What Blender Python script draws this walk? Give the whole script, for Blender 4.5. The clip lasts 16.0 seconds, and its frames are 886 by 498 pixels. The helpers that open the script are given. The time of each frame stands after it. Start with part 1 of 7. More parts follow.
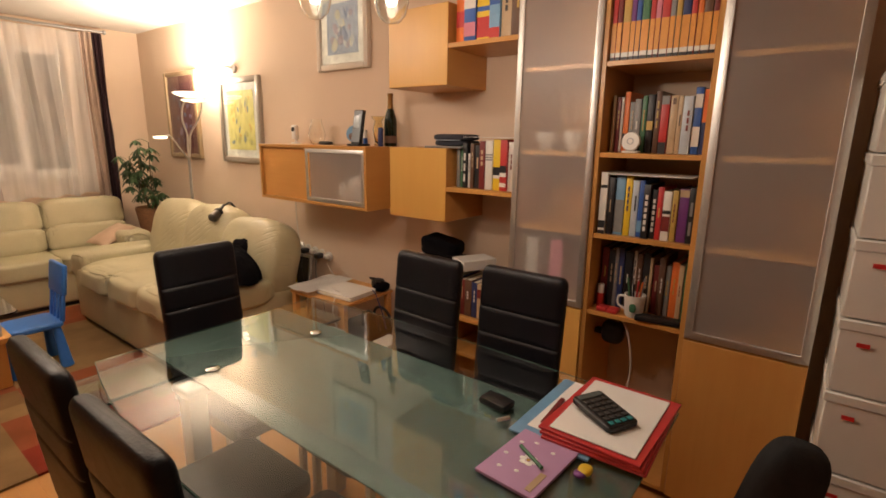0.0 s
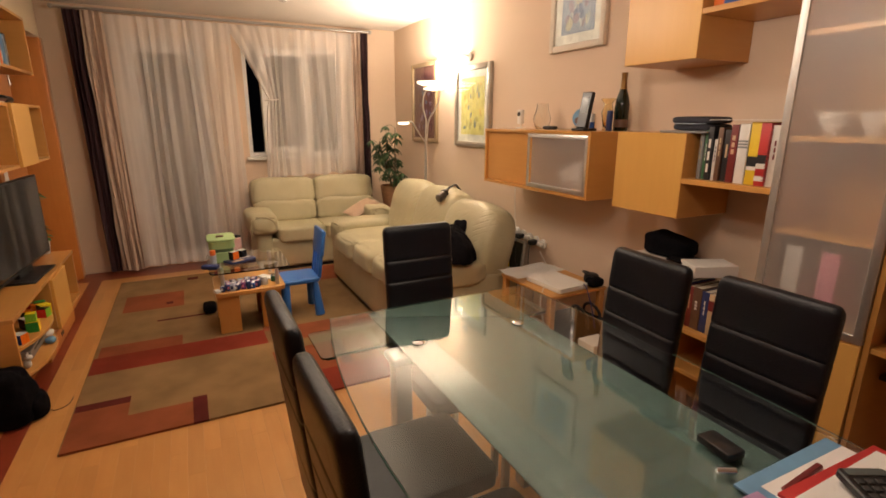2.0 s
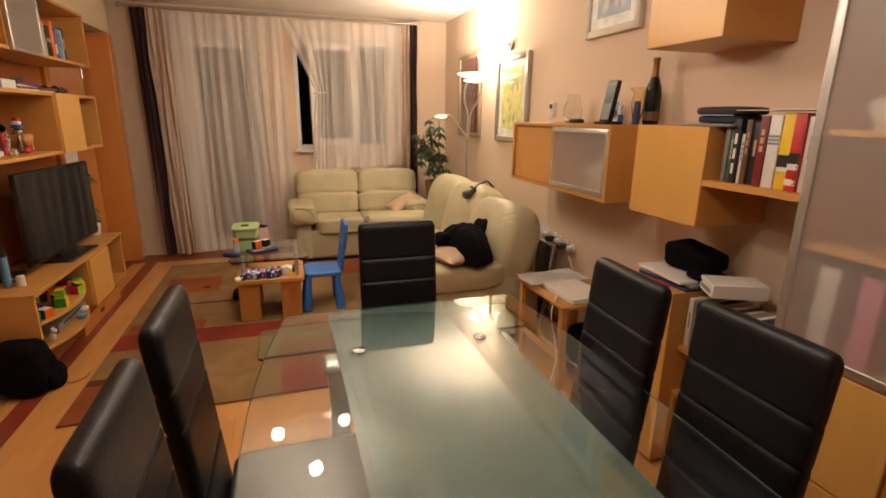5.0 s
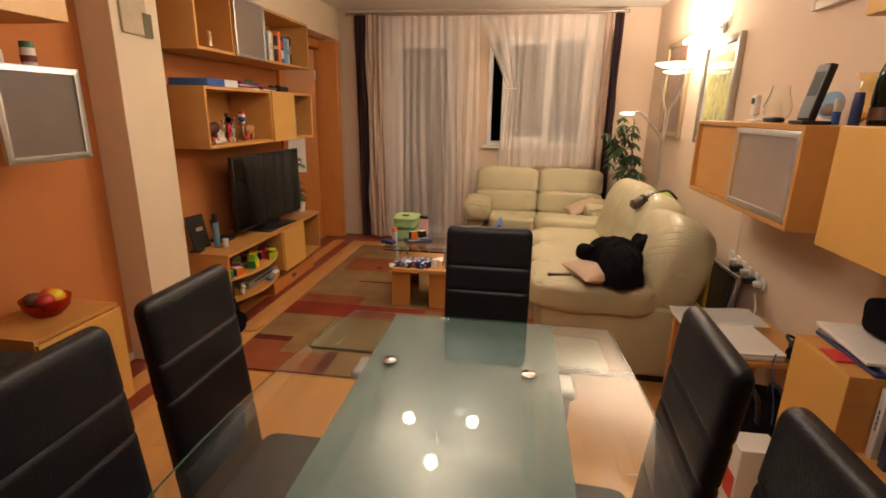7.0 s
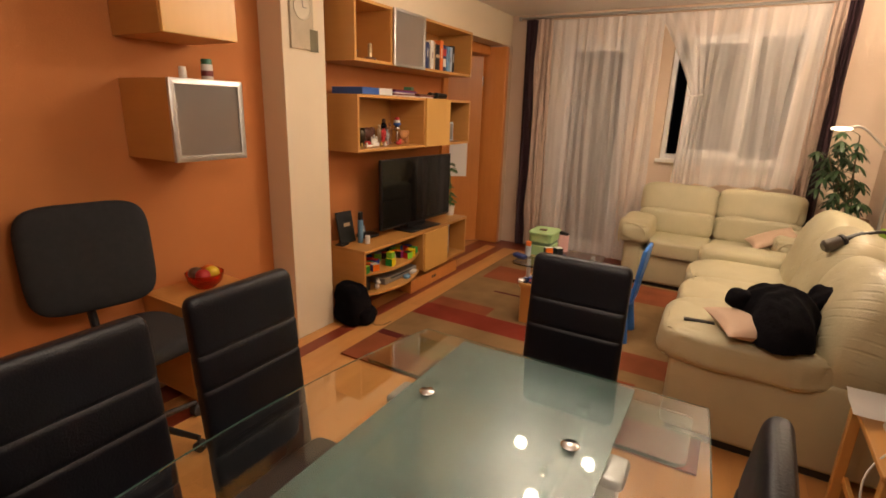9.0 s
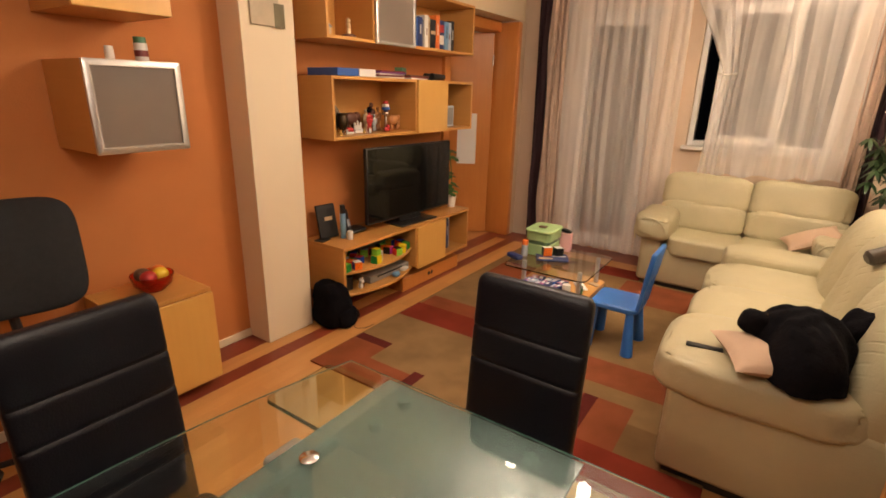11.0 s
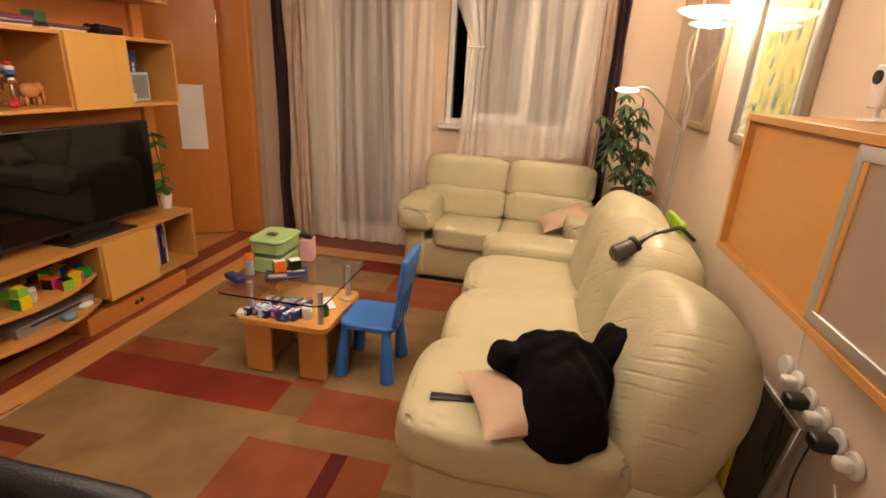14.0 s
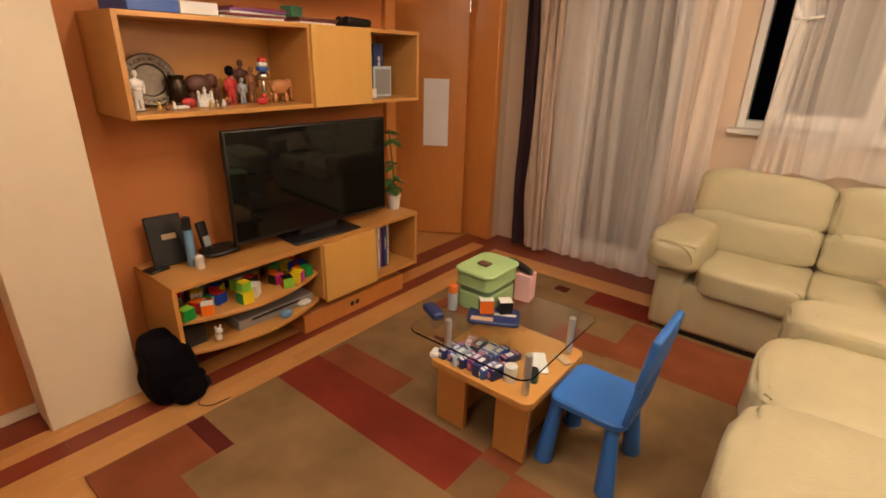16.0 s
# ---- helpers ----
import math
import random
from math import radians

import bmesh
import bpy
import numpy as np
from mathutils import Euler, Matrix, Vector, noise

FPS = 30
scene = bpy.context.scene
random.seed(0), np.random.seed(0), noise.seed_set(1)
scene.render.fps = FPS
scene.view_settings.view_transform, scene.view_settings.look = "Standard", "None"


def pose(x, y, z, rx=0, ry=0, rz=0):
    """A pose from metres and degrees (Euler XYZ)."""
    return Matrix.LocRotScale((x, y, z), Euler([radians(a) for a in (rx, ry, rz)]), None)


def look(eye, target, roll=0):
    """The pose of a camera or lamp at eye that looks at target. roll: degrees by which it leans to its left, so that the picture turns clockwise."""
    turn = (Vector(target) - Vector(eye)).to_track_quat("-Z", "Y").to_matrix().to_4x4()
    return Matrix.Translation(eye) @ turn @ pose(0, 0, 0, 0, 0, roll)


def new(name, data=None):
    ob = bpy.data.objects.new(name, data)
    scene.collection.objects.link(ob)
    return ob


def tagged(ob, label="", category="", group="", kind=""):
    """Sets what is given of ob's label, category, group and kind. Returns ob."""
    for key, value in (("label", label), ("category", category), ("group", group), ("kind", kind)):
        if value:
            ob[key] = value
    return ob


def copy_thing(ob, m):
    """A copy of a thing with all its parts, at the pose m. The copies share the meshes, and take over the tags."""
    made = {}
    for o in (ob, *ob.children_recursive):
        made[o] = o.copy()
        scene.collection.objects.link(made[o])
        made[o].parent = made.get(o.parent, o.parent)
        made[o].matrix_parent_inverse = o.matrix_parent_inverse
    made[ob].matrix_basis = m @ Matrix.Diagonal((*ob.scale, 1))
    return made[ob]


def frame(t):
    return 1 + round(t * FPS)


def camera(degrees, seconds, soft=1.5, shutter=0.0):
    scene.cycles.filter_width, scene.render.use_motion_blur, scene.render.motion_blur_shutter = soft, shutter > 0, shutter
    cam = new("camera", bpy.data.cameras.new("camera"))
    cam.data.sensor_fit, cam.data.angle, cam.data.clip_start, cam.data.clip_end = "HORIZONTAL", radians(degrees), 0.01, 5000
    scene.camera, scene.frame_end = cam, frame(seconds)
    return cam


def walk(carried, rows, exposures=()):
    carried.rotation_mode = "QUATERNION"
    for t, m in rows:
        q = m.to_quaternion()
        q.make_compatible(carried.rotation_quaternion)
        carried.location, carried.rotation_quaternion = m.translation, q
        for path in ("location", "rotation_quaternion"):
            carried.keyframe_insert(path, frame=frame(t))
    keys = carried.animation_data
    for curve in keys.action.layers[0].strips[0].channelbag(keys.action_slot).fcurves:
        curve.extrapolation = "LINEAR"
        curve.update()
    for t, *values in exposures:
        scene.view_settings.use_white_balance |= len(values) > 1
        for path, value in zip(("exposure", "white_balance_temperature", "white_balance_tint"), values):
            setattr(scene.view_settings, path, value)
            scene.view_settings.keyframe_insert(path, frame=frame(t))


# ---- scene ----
cam = camera(83.7, 16.0, 1.7)
EXPOSURES = [(0, -0.48), (1.5, -0.43), (3.7, -0.42), (5.8, -0.40), (8.7, -0.34), (10.8, -0.08), (12.5, -0.10), (14.5, -0.16), (16, -0.22)]
PATH = [
    (0, (0.837, 0.341, 1.484), (2.386, 1.527, 1.044), 0.8),
    (0.5, (0.896, 0.346, 1.5), (2.241, 1.753, 1.041), 0.6),
    (1, (0.922, 0.364, 1.49), (2.092, 1.912, 1.005), 0.3),
    (1.5, (0.928, 0.378, 1.489), (1.943, 2.026, 0.988), 0.3),
    (2, (0.92, 0.396, 1.482), (1.799, 2.12, 0.978), 0.2),
    (2.5, (0.905, 0.419, 1.469), (1.641, 2.21, 0.969), 0.3),
    (3, (0.889, 0.432, 1.466), (1.511, 2.266, 0.968), 0.3),
    (3.5, (0.909, 0.414, 1.467), (1.657, 2.197, 0.955), 0.3),
    (3.7, (0.942, 0.394, 1.483), (1.79, 2.125, 0.952), -0.0),
    (5.8, (1.63, 0.402, 1.444), (1.94, 2.305, 0.915), 0.2),
    (6, (1.671, 0.425, 1.447), (1.92, 2.335, 0.909), -0.1),
    (6.5, (1.741, 0.495, 1.449), (1.795, 2.418, 0.902), 0.5),
    (7, (1.887, 0.545, 1.454), (1.606, 2.45, 0.914), 1.0),
    (7.5, (2.054, 0.567, 1.486), (1.559, 2.428, 0.947), 0.7),
    (8, (2.135, 0.624, 1.48), (1.527, 2.451, 0.94), 0.7),
    (8.5, (2.158, 0.704, 1.486), (1.376, 2.465, 0.948), 1.7),
    (8.7, (2.162, 0.738, 1.49), (1.286, 2.455, 0.955), 1.9),
    (10.8, (2.268, 1.189, 1.51), (1.169, 2.748, 0.909), 1.2),
    (11, (2.266, 1.245, 1.508), (1.199, 2.821, 0.895), 1.4),
    (11.5, (2.286, 1.35, 1.519), (1.271, 2.952, 0.883), 1.5),
    (12, (2.312, 1.491, 1.506), (1.379, 3.149, 0.889), 1.2),
    (12.5, (2.376, 1.604, 1.501), (1.632, 3.359, 0.895), 0.5),
    (13, (2.394, 1.734, 1.495), (1.958, 3.585, 0.878), 1.5),
    (13.5, (2.363, 1.894, 1.496), (2.094, 3.767, 0.85), 3.1),
    (14, (2.317, 2.028, 1.477), (1.982, 3.884, 0.81), 3.4),
    (14.5, (2.307, 2.214, 1.462), (1.717, 4.002, 0.789), 2.6),
    (15, (2.28, 2.386, 1.455), (1.475, 4.08, 0.759), 2.4),
    (15.5, (2.185, 2.535, 1.442), (1.238, 4.142, 0.719), 2.4),
    (16, (2.069, 2.636, 1.455), (0.911, 4.094, 0.724), 1.6),
]
walk(cam, [(t, look(eye, target, roll)) for t, eye, target, roll in PATH], EXPOSURES)

# ---- world and lamps ----
world = bpy.data.worlds.new("night")
world.use_nodes = True
world.node_tree.nodes["Background"].inputs["Color"].default_value = (0.0008, 0.0008, 0.001, 1)
world.node_tree.nodes["Background"].inputs["Strength"].default_value = 1.0
scene.world = world

CEIL = 2.47
WARM = (1.0, 0.78, 0.63)


def point_lamp(name, at, power, size, colour=WARM):
    d = bpy.data.lights.new(name, "POINT")
    d.energy, d.shadow_soft_size, d.color = power, size, colour
    ob = new(name, d)
    ob.matrix_world = pose(*at)
    return ob


def area_lamp(name, m, power, size, colour=WARM, spread=170):
    d = bpy.data.lights.new(name, "AREA")
    d.shape, d.size, d.energy, d.color, d.spread = "DISK", size, power, colour, radians(spread)
    ob = new(name, d)
    ob.matrix_world = m
    return ob


# lounge chandelier, dining chandelier: four globes each
LOUNGE_HUB = (1.43, 3.50, 2.27)
DINING_HUB = (1.74, 1.40, 1.98)
LOUNGE_BALLS = [(-0.24, 0.18, -0.02), (0.23, 0.20, -0.03), (0.0, -0.24, 0.0), (0.12, 0.32, -0.04)]
DINING_BALLS = [(0.19, 0.30, -0.062), (0.20, -0.02, -0.11), (-0.22, 0.16, -0.06), (-0.06, -0.26, -0.06)]
for hub, balls, watt in ((LOUNGE_HUB, LOUNGE_BALLS[:3], 11.5), (DINING_HUB, DINING_BALLS[:3], 7.5)):
    for i, b in enumerate(balls):
        point_lamp("chandelier_light", [h + c for h, c in zip(hub, b)], watt, 0.02)
area_lamp("uplighter_light", look((3.035, 4.76, 1.83), (3.035, 4.76, 3.0)), 42, 0.2, (1.0, 0.80, 0.62))
point_lamp("wall_spot_light", (3.05, 4.68, 1.95), 16, 0.03, (1.0, 0.80, 0.62))
point_lamp("reading_light", (2.69, 4.67, 1.43), 0.4, 0.03)
point_lamp("hall_light", (-1.2, 4.9, 2.1), 6, 0.1)

# ---- materials ----
MATS = {}


def base_mat(name):
    m = bpy.data.materials.new(name)
    m.use_nodes = True
    nt = m.node_tree
    return m, nt, nt.nodes["Principled BSDF"]


def link(nt, a, b):
    nt.links.new(a, b)


def coords(nt, scale=(1, 1, 1), rot=(0, 0, 0), which="Object"):
    tc = nt.nodes.new("ShaderNodeTexCoord")
    mp = nt.nodes.new("ShaderNodeMapping")
    mp.inputs["Scale"].default_value = scale
    mp.inputs["Rotation"].default_value = [radians(a) for a in rot]
    link(nt, tc.outputs[which], mp.inputs["Vector"])
    return mp.outputs["Vector"]


def noise_tex(nt, vec, scale, detail=4, rough=0.55):
    n = nt.nodes.new("ShaderNodeTexNoise")
    n.inputs["Scale"].default_value, n.inputs["Detail"].default_value = scale, detail
    n.inputs["Roughness"].default_value = rough
    link(nt, vec, n.inputs["Vector"])
    return n.outputs["Fac"]


def ramp(nt, fac, stops):
    r = nt.nodes.new("ShaderNodeValToRGB")
    while len(r.color_ramp.elements) < len(stops):
        r.color_ramp.elements.new(0.5)
    for e, (p, c) in zip(r.color_ramp.elements, stops):
        e.position, e.color = p, (*c, 1)
    link(nt, fac, r.inputs["Fac"])
    return r.outputs["Color"]


def mul(c, k):
    return tuple(min(1, a * k) for a in c)


def surface(name, colour, rough=0.5, metal=0.0, var=0.08, scale=6, bump=0.0, bscale=60, coat=0.0, sheen=0.0, emit=0.0, spec=0.5):
    if name in MATS:
        return MATS[name]
    m, nt, p = base_mat(name)
    v = coords(nt)
    if var > 0:
        f = noise_tex(nt, v, scale)
        link(nt, ramp(nt, f, [(0.25, mul(colour, 1 - var)), (0.75, mul(colour, 1 + var))]), p.inputs["Base Color"])
        r = nt.nodes.new("ShaderNodeMapRange")
        r.inputs["To Min"].default_value, r.inputs["To Max"].default_value = max(0.02, rough - 0.06), min(1, rough + 0.06)
        link(nt, noise_tex(nt, v, scale * 3.3), r.inputs["Value"])
        link(nt, r.outputs["Result"], p.inputs["Roughness"])
    else:
        p.inputs["Base Color"].default_value = (*colour, 1)
        p.inputs["Roughness"].default_value = rough
    p.inputs["Metallic"].default_value = metal
    p.inputs["Coat Weight"].default_value = coat
    p.inputs["Sheen Weight"].default_value = sheen
    p.inputs["Specular IOR Level"].default_value = spec
    if emit:
        p.inputs["Emission Color"].default_value = (*colour, 1)
        p.inputs["Emission Strength"].default_value = emit
    if bump:
        b = nt.nodes.new("ShaderNodeBump")
        b.inputs["Strength"].default_value, b.inputs["Distance"].default_value = bump, 0.004
        link(nt, noise_tex(nt, v, bscale), b.inputs["Height"])
        link(nt, b.outputs["Normal"], p.inputs["Normal"])
    MATS[name] = m
    return m


def wood(name, light, dark, axis=1, rough=0.35, fine=1.0):
    if name in MATS:
        return MATS[name]
    m, nt, p = base_mat(name)
    s = [28.0 * fine] * 3
    s[axis] = 1.6
    v = coords(nt, s)
    f = noise_tex(nt, v, 1.4, 6, 0.65)
    g = noise_tex(nt, coords(nt, [3 * a ** 0.3 for a in s]), 1.0, 3)
    mix = nt.nodes.new("ShaderNodeMix")
    mix.data_type = "RGBA"
    link(nt, ramp(nt, f, [(0.2, dark), (0.8, light)]), mix.inputs["A"])
    link(nt, ramp(nt, g, [(0.3, mul(dark, 1.05)), (0.7, mul(light, 1.03))]), mix.inputs["B"])
    mix.inputs["Factor"].default_value = 0.4
    oi = nt.nodes.new("ShaderNodeObjectInfo")
    hs = nt.nodes.new("ShaderNodeHueSaturation")
    mr = nt.nodes.new("ShaderNodeMapRange")
    mr.inputs["To Min"].default_value, mr.inputs["To Max"].default_value = 0.93, 1.07
    link(nt, oi.outputs["Random"], mr.inputs["Value"])
    link(nt, mr.outputs["Result"], hs.inputs["Value"])
    link(nt, mix.outputs["Result"], hs.inputs["Color"])
    link(nt, hs.outputs["Color"], p.inputs["Base Color"])
    p.inputs["Roughness"].default_value = rough
    b = nt.nodes.new("ShaderNodeBump")
    b.inputs["Strength"].default_value, b.inputs["Distance"].default_value = 0.15, 0.001
    link(nt, f, b.inputs["Height"])
    link(nt, b.outputs["Normal"], p.inputs["Normal"])
    MATS[name] = m
    return m


def glass(name, colour=(1, 1, 1), rough=0.0, ior=1.45):
    if name in MATS:
        return MATS[name]
    m, nt, p = base_mat(name)
    p.inputs["Base Color"].default_value = (*colour, 1)
    p.inputs["Roughness"].default_value = rough
    p.inputs["Transmission Weight"].default_value = 1
    p.inputs["IOR"].default_value = ior
    MATS[name] = m
    return m


def sheer(name, colour, amount):
    """Thin woven cloth: part see-through, part diffuse and translucent."""
    m, nt, p = base_mat(name)
    nt.nodes.remove(p)
    out = nt.nodes["Material Output"]
    d, t, tr, a, b = (nt.nodes.new("ShaderNode" + k) for k in ("BsdfDiffuse", "BsdfTranslucent", "BsdfTransparent", "MixShader", "MixShader"))
    d.inputs["Color"].default_value = t.inputs["Color"].default_value = (*colour, 1)
    a.inputs["Fac"].default_value = 0.25
    link(nt, d.outputs[0], a.inputs[1]), link(nt, t.outputs[0], a.inputs[2])
    f = noise_tex(nt, coords(nt, (1, 0.2, 0.03)), 11, 2)
    r = nt.nodes.new("ShaderNodeMapRange")
    r.inputs["From Min"].default_value, r.inputs["From Max"].default_value = 0.3, 0.7
    r.inputs["To Min"].default_value, r.inputs["To Max"].default_value = amount - 0.12, amount + 0.14
    link(nt, f, r.inputs["Value"]), link(nt, r.outputs["Result"], b.inputs["Fac"])
    link(nt, tr.outputs[0], b.inputs[1]), link(nt, a.outputs[0], b.inputs[2])
    link(nt, b.outputs[0], out.inputs["Surface"])
    return m


BEECH_L, BEECH_D = (0.58, 0.295, 0.083), (0.50, 0.235, 0.057)
beech_y = wood("beech_y", BEECH_L, BEECH_D, 1)
beech_z = wood("beech_z", BEECH_L, BEECH_D, 2)
beech_front = wood("beech_front", (0.69, 0.395, 0.105), (0.63, 0.345, 0.085), 2, 0.33)
beech_x = wood("beech_x", BEECH_L, BEECH_D, 0)
doorwood = wood("door_veneer", (0.62, 0.25, 0.062), (0.52, 0.19, 0.042), 2)
parquet = wood("parquet_beech", (0.60, 0.31, 0.105), (0.51, 0.24, 0.07), 1, 0.28)
redwood = wood("parquet_red", (0.24, 0.045, 0.022), (0.17, 0.03, 0.015), 1, 0.28)
midwood = wood("parquet_rust", (0.36, 0.12, 0.045), (0.28, 0.085, 0.03), 1, 0.28)
wall_paint = surface("wall_paint", (0.67, 0.53, 0.405), 0.85, var=0.03, scale=2, bump=0.25, bscale=140)
orange_paint = surface("orange_paint", (0.52, 0.190, 0.052), 0.8, var=0.05, scale=3, bump=0.25, bscale=140)
cream_paint = surface("cream_paint", (0.74, 0.63, 0.46), 0.8, var=0.03, scale=2, bump=0.2, bscale=140)
ceiling_paint = surface("ceiling_paint", (0.80, 0.76, 0.69), 0.9, var=0.02, scale=2)
pvc = surface("window_pvc", (0.86, 0.86, 0.85), 0.35, var=0.02)
white_plastic = surface("white_plastic", (0.72, 0.70, 0.66), 0.4, var=0.03)
alu = surface("brushed_aluminium", (0.62, 0.61, 0.59), 0.38, 0.85, var=0.05, scale=30)
steel = surface("chrome_steel", (0.70, 0.70, 0.70), 0.15, 1.0, var=0.03)
satin = surface("satin_metal", (0.42, 0.42, 0.41), 0.35, 0.8, var=0.05)
black_leather = surface("black_leather", (0.005, 0.0055, 0.0085), 0.36, var=0.2, scale=9, bump=0.3, bscale=220, spec=0.3)
seat_black = surface("black_seat_leather", (0.011, 0.011, 0.012), 0.42, var=0.2, scale=9, bump=0.3, bscale=220)
cream_leather = surface("cream_leather", (0.475, 0.43, 0.275), 0.44, var=0.07, scale=5, bump=0.35, bscale=90)


def creased(name, colour):
    """Leather with many short folds running across the cushion's rim."""
    m = surface(name, colour, 0.40, var=0.07, scale=5, bump=0.35, bscale=90)
    nt = m.node_tree
    p = nt.nodes["Principled BSDF"]
    old = p.inputs["Normal"].links[0].from_socket
    w = nt.nodes.new("ShaderNodeTexWave")
    w.bands_direction = "DIAGONAL"
    w.inputs["Scale"].default_value, w.inputs["Distortion"].default_value = 1.0, 2.2
    w.inputs["Detail"].default_value, w.inputs["Detail Scale"].default_value = 1.0, 0.5
    link(nt, coords(nt, (1.5, 9, 13)), w.inputs["Vector"])
    k = ramp(nt, w.outputs["Fac"], [(0.0, (0, 0, 0)), (0.22, (1, 1, 1))])
    g = ramp(nt, noise_tex(nt, coords(nt, (1, 1, 1)), 7.5, 2), [(0.46, (0, 0, 0)), (0.66, (0.8, 0.8, 0.8))])
    b = nt.nodes.new("ShaderNodeBump")
    b.inputs["Distance"].default_value = 0.004
    link(nt, g, b.inputs["Strength"])
    link(nt, k, b.inputs["Height"])
    link(nt, old, b.inputs["Normal"])
    link(nt, b.outputs["Normal"], p.inputs["Normal"])
    return m


creased_leather = creased("creased_leather", (0.475, 0.43, 0.275))
black_cloth = surface("black_fleece", (0.004, 0.0035, 0.005), 0.95, var=0.3, scale=20, bump=0.8, bscale=80, spec=0.1)
grey_cloth = surface("charcoal_cloth", (0.018, 0.019, 0.021), 0.9, var=0.15, scale=30, bump=0.5, bscale=300)
black_plastic = surface("black_plastic", (0.012, 0.012, 0.013), 0.35, var=0.1)
blue_plastic = surface("blue_plastic", (0.035, 0.17, 0.56), 0.38, var=0.05)
paper = surface("paper", (0.80, 0.79, 0.77), 0.7, var=0.03)
pages = surface("page_edges", (0.62, 0.56, 0.45), 0.85, var=0.1, scale=80)


def etched(name, colour, amount, tint=(0.85, 0.85, 0.85), rough=0.4, gloss=0.45):
    """Etched glass: part rough see-through, part scattering on its surface."""
    m, nt, p = base_mat(name)
    p.inputs["Base Color"].default_value = (*tint, 1)
    p.inputs["Roughness"].default_value = rough
    p.inputs["Transmission Weight"].default_value = 1
    p.inputs["IOR"].default_value = 1.2
    q = nt.nodes.new("ShaderNodeBsdfPrincipled")
    q.inputs["Base Color"].default_value = (*colour, 1)
    q.inputs["Roughness"].default_value = gloss
    mx = nt.nodes.new("ShaderNodeMixShader")
    mx.inputs["Fac"].default_value = amount
    link(nt, p.outputs[0], mx.inputs[1]), link(nt, q.outputs[0], mx.inputs[2])
    link(nt, mx.outputs[0], nt.nodes["Material Output"].inputs["Surface"])
    return m


table_frost = etched("table_frost", (0.098, 0.150, 0.132), 0.50, (0.42, 0.59, 0.53), 0.24, 0.28)
frosted = etched("frosted_pane", (0.46, 0.42, 0.385), 0.26, (0.94, 0.92, 0.905), 0.33)
# same frosted glass for the west wall, the cabinets' shaded inside put into its colour
frosted_shaded = etched("frosted_pane_shaded", (0.30, 0.27, 0.235), 0.36, (0.66, 0.64, 0.61), 0.33)
clear = glass("clear_glass", (0.97, 0.99, 0.98))
table_glass = glass("table_glass", (0.93, 0.98, 0.965))
teal_glass = glass("teal_leaf_glass", (0.74, 0.90, 0.86))
table_edge = glass("table_glass_edge", (0.25, 0.62, 0.52))

brown_cloth = surface("brown_curtain", (0.035, 0.012, 0.016), 0.85, var=0.15, scale=12)
beige_cloth = surface("beige_curtain", (0.50, 0.385, 0.31), 0.85, var=0.1, scale=12)
sheer_cloth = sheer("sheer_cloth", (0.97, 0.94, 0.91), 0.50)

# ---- mesh helpers ----


def box_bm(x0, x1, y0, y1, z0, z1, bev=0.0015, seg=1, bm=None):
    t = bmesh.new()
    bmesh.ops.create_cube(t, size=1)
    bmesh.ops.transform(t, matrix=Matrix.Translation(((x0 + x1) / 2, (y0 + y1) / 2, (z0 + z1) / 2)) @ Matrix.Diagonal((abs(x1 - x0), abs(y1 - y0), abs(z1 - z0), 1)), verts=t.verts)
    if bev:
        bev = min(bev, 0.45 * min(abs(x1 - x0), abs(y1 - y0), abs(z1 - z0)))
        bmesh.ops.bevel(t, geom=t.edges[:], offset=bev, segments=seg, affect="EDGES", profile=0.5)
    return merged(t, bm)


def merged(t, bm):
    if bm is None:
        return t
    me = bpy.data.meshes.new("tmp")
    t.to_mesh(me)
    t.free()
    bm.from_mesh(me)
    bpy.data.meshes.remove(me)
    return bm


def moved(bm, m):
    bmesh.ops.transform(bm, matrix=m, verts=bm.verts)
    return bm


def lathe(points, seg=24, bm=None, at=(0, 0, 0)):
    t = bmesh.new()
    rings = []
    for r, z in points:
        if r < 1e-5:
            rings.append([t.verts.new((at[0], at[1], at[2] + z))])
        else:
            rings.append([t.verts.new((at[0] + r * math.cos(2 * math.pi * i / seg), at[1] + r * math.sin(2 * math.pi * i / seg), at[2] + z)) for i in range(seg)])
    for a, b in zip(rings, rings[1:]):
        for i in range(seg):
            j = (i + 1) % seg
            vs = []
            for v in (a[i % len(a)], a[j % len(a)], b[j % len(b)], b[i % len(b)]):
                if v not in vs:
                    vs.append(v)
            if len(vs) > 2:
                t.faces.new(vs)
    bmesh.ops.recalc_face_normals(t, faces=t.faces[:])
    return merged(t, bm)


def rod(a, b, r, r2=None, seg=16, bm=None, cap=0.12):
    a, b = Vector(a), Vector(b)
    n = (b - a).length
    r2 = r if r2 is None else r2
    c = min(cap * min(r, r2), n * 0.2)
    t = lathe([(0, 0), (r - c, 0), (r, c), (r2, n - c), (r2 - c, n), (0, n)], seg)
    moved(t, Matrix.Translation(a) @ (b - a).to_track_quat("Z", "Y").to_matrix().to_4x4())
    return merged(t, bm)


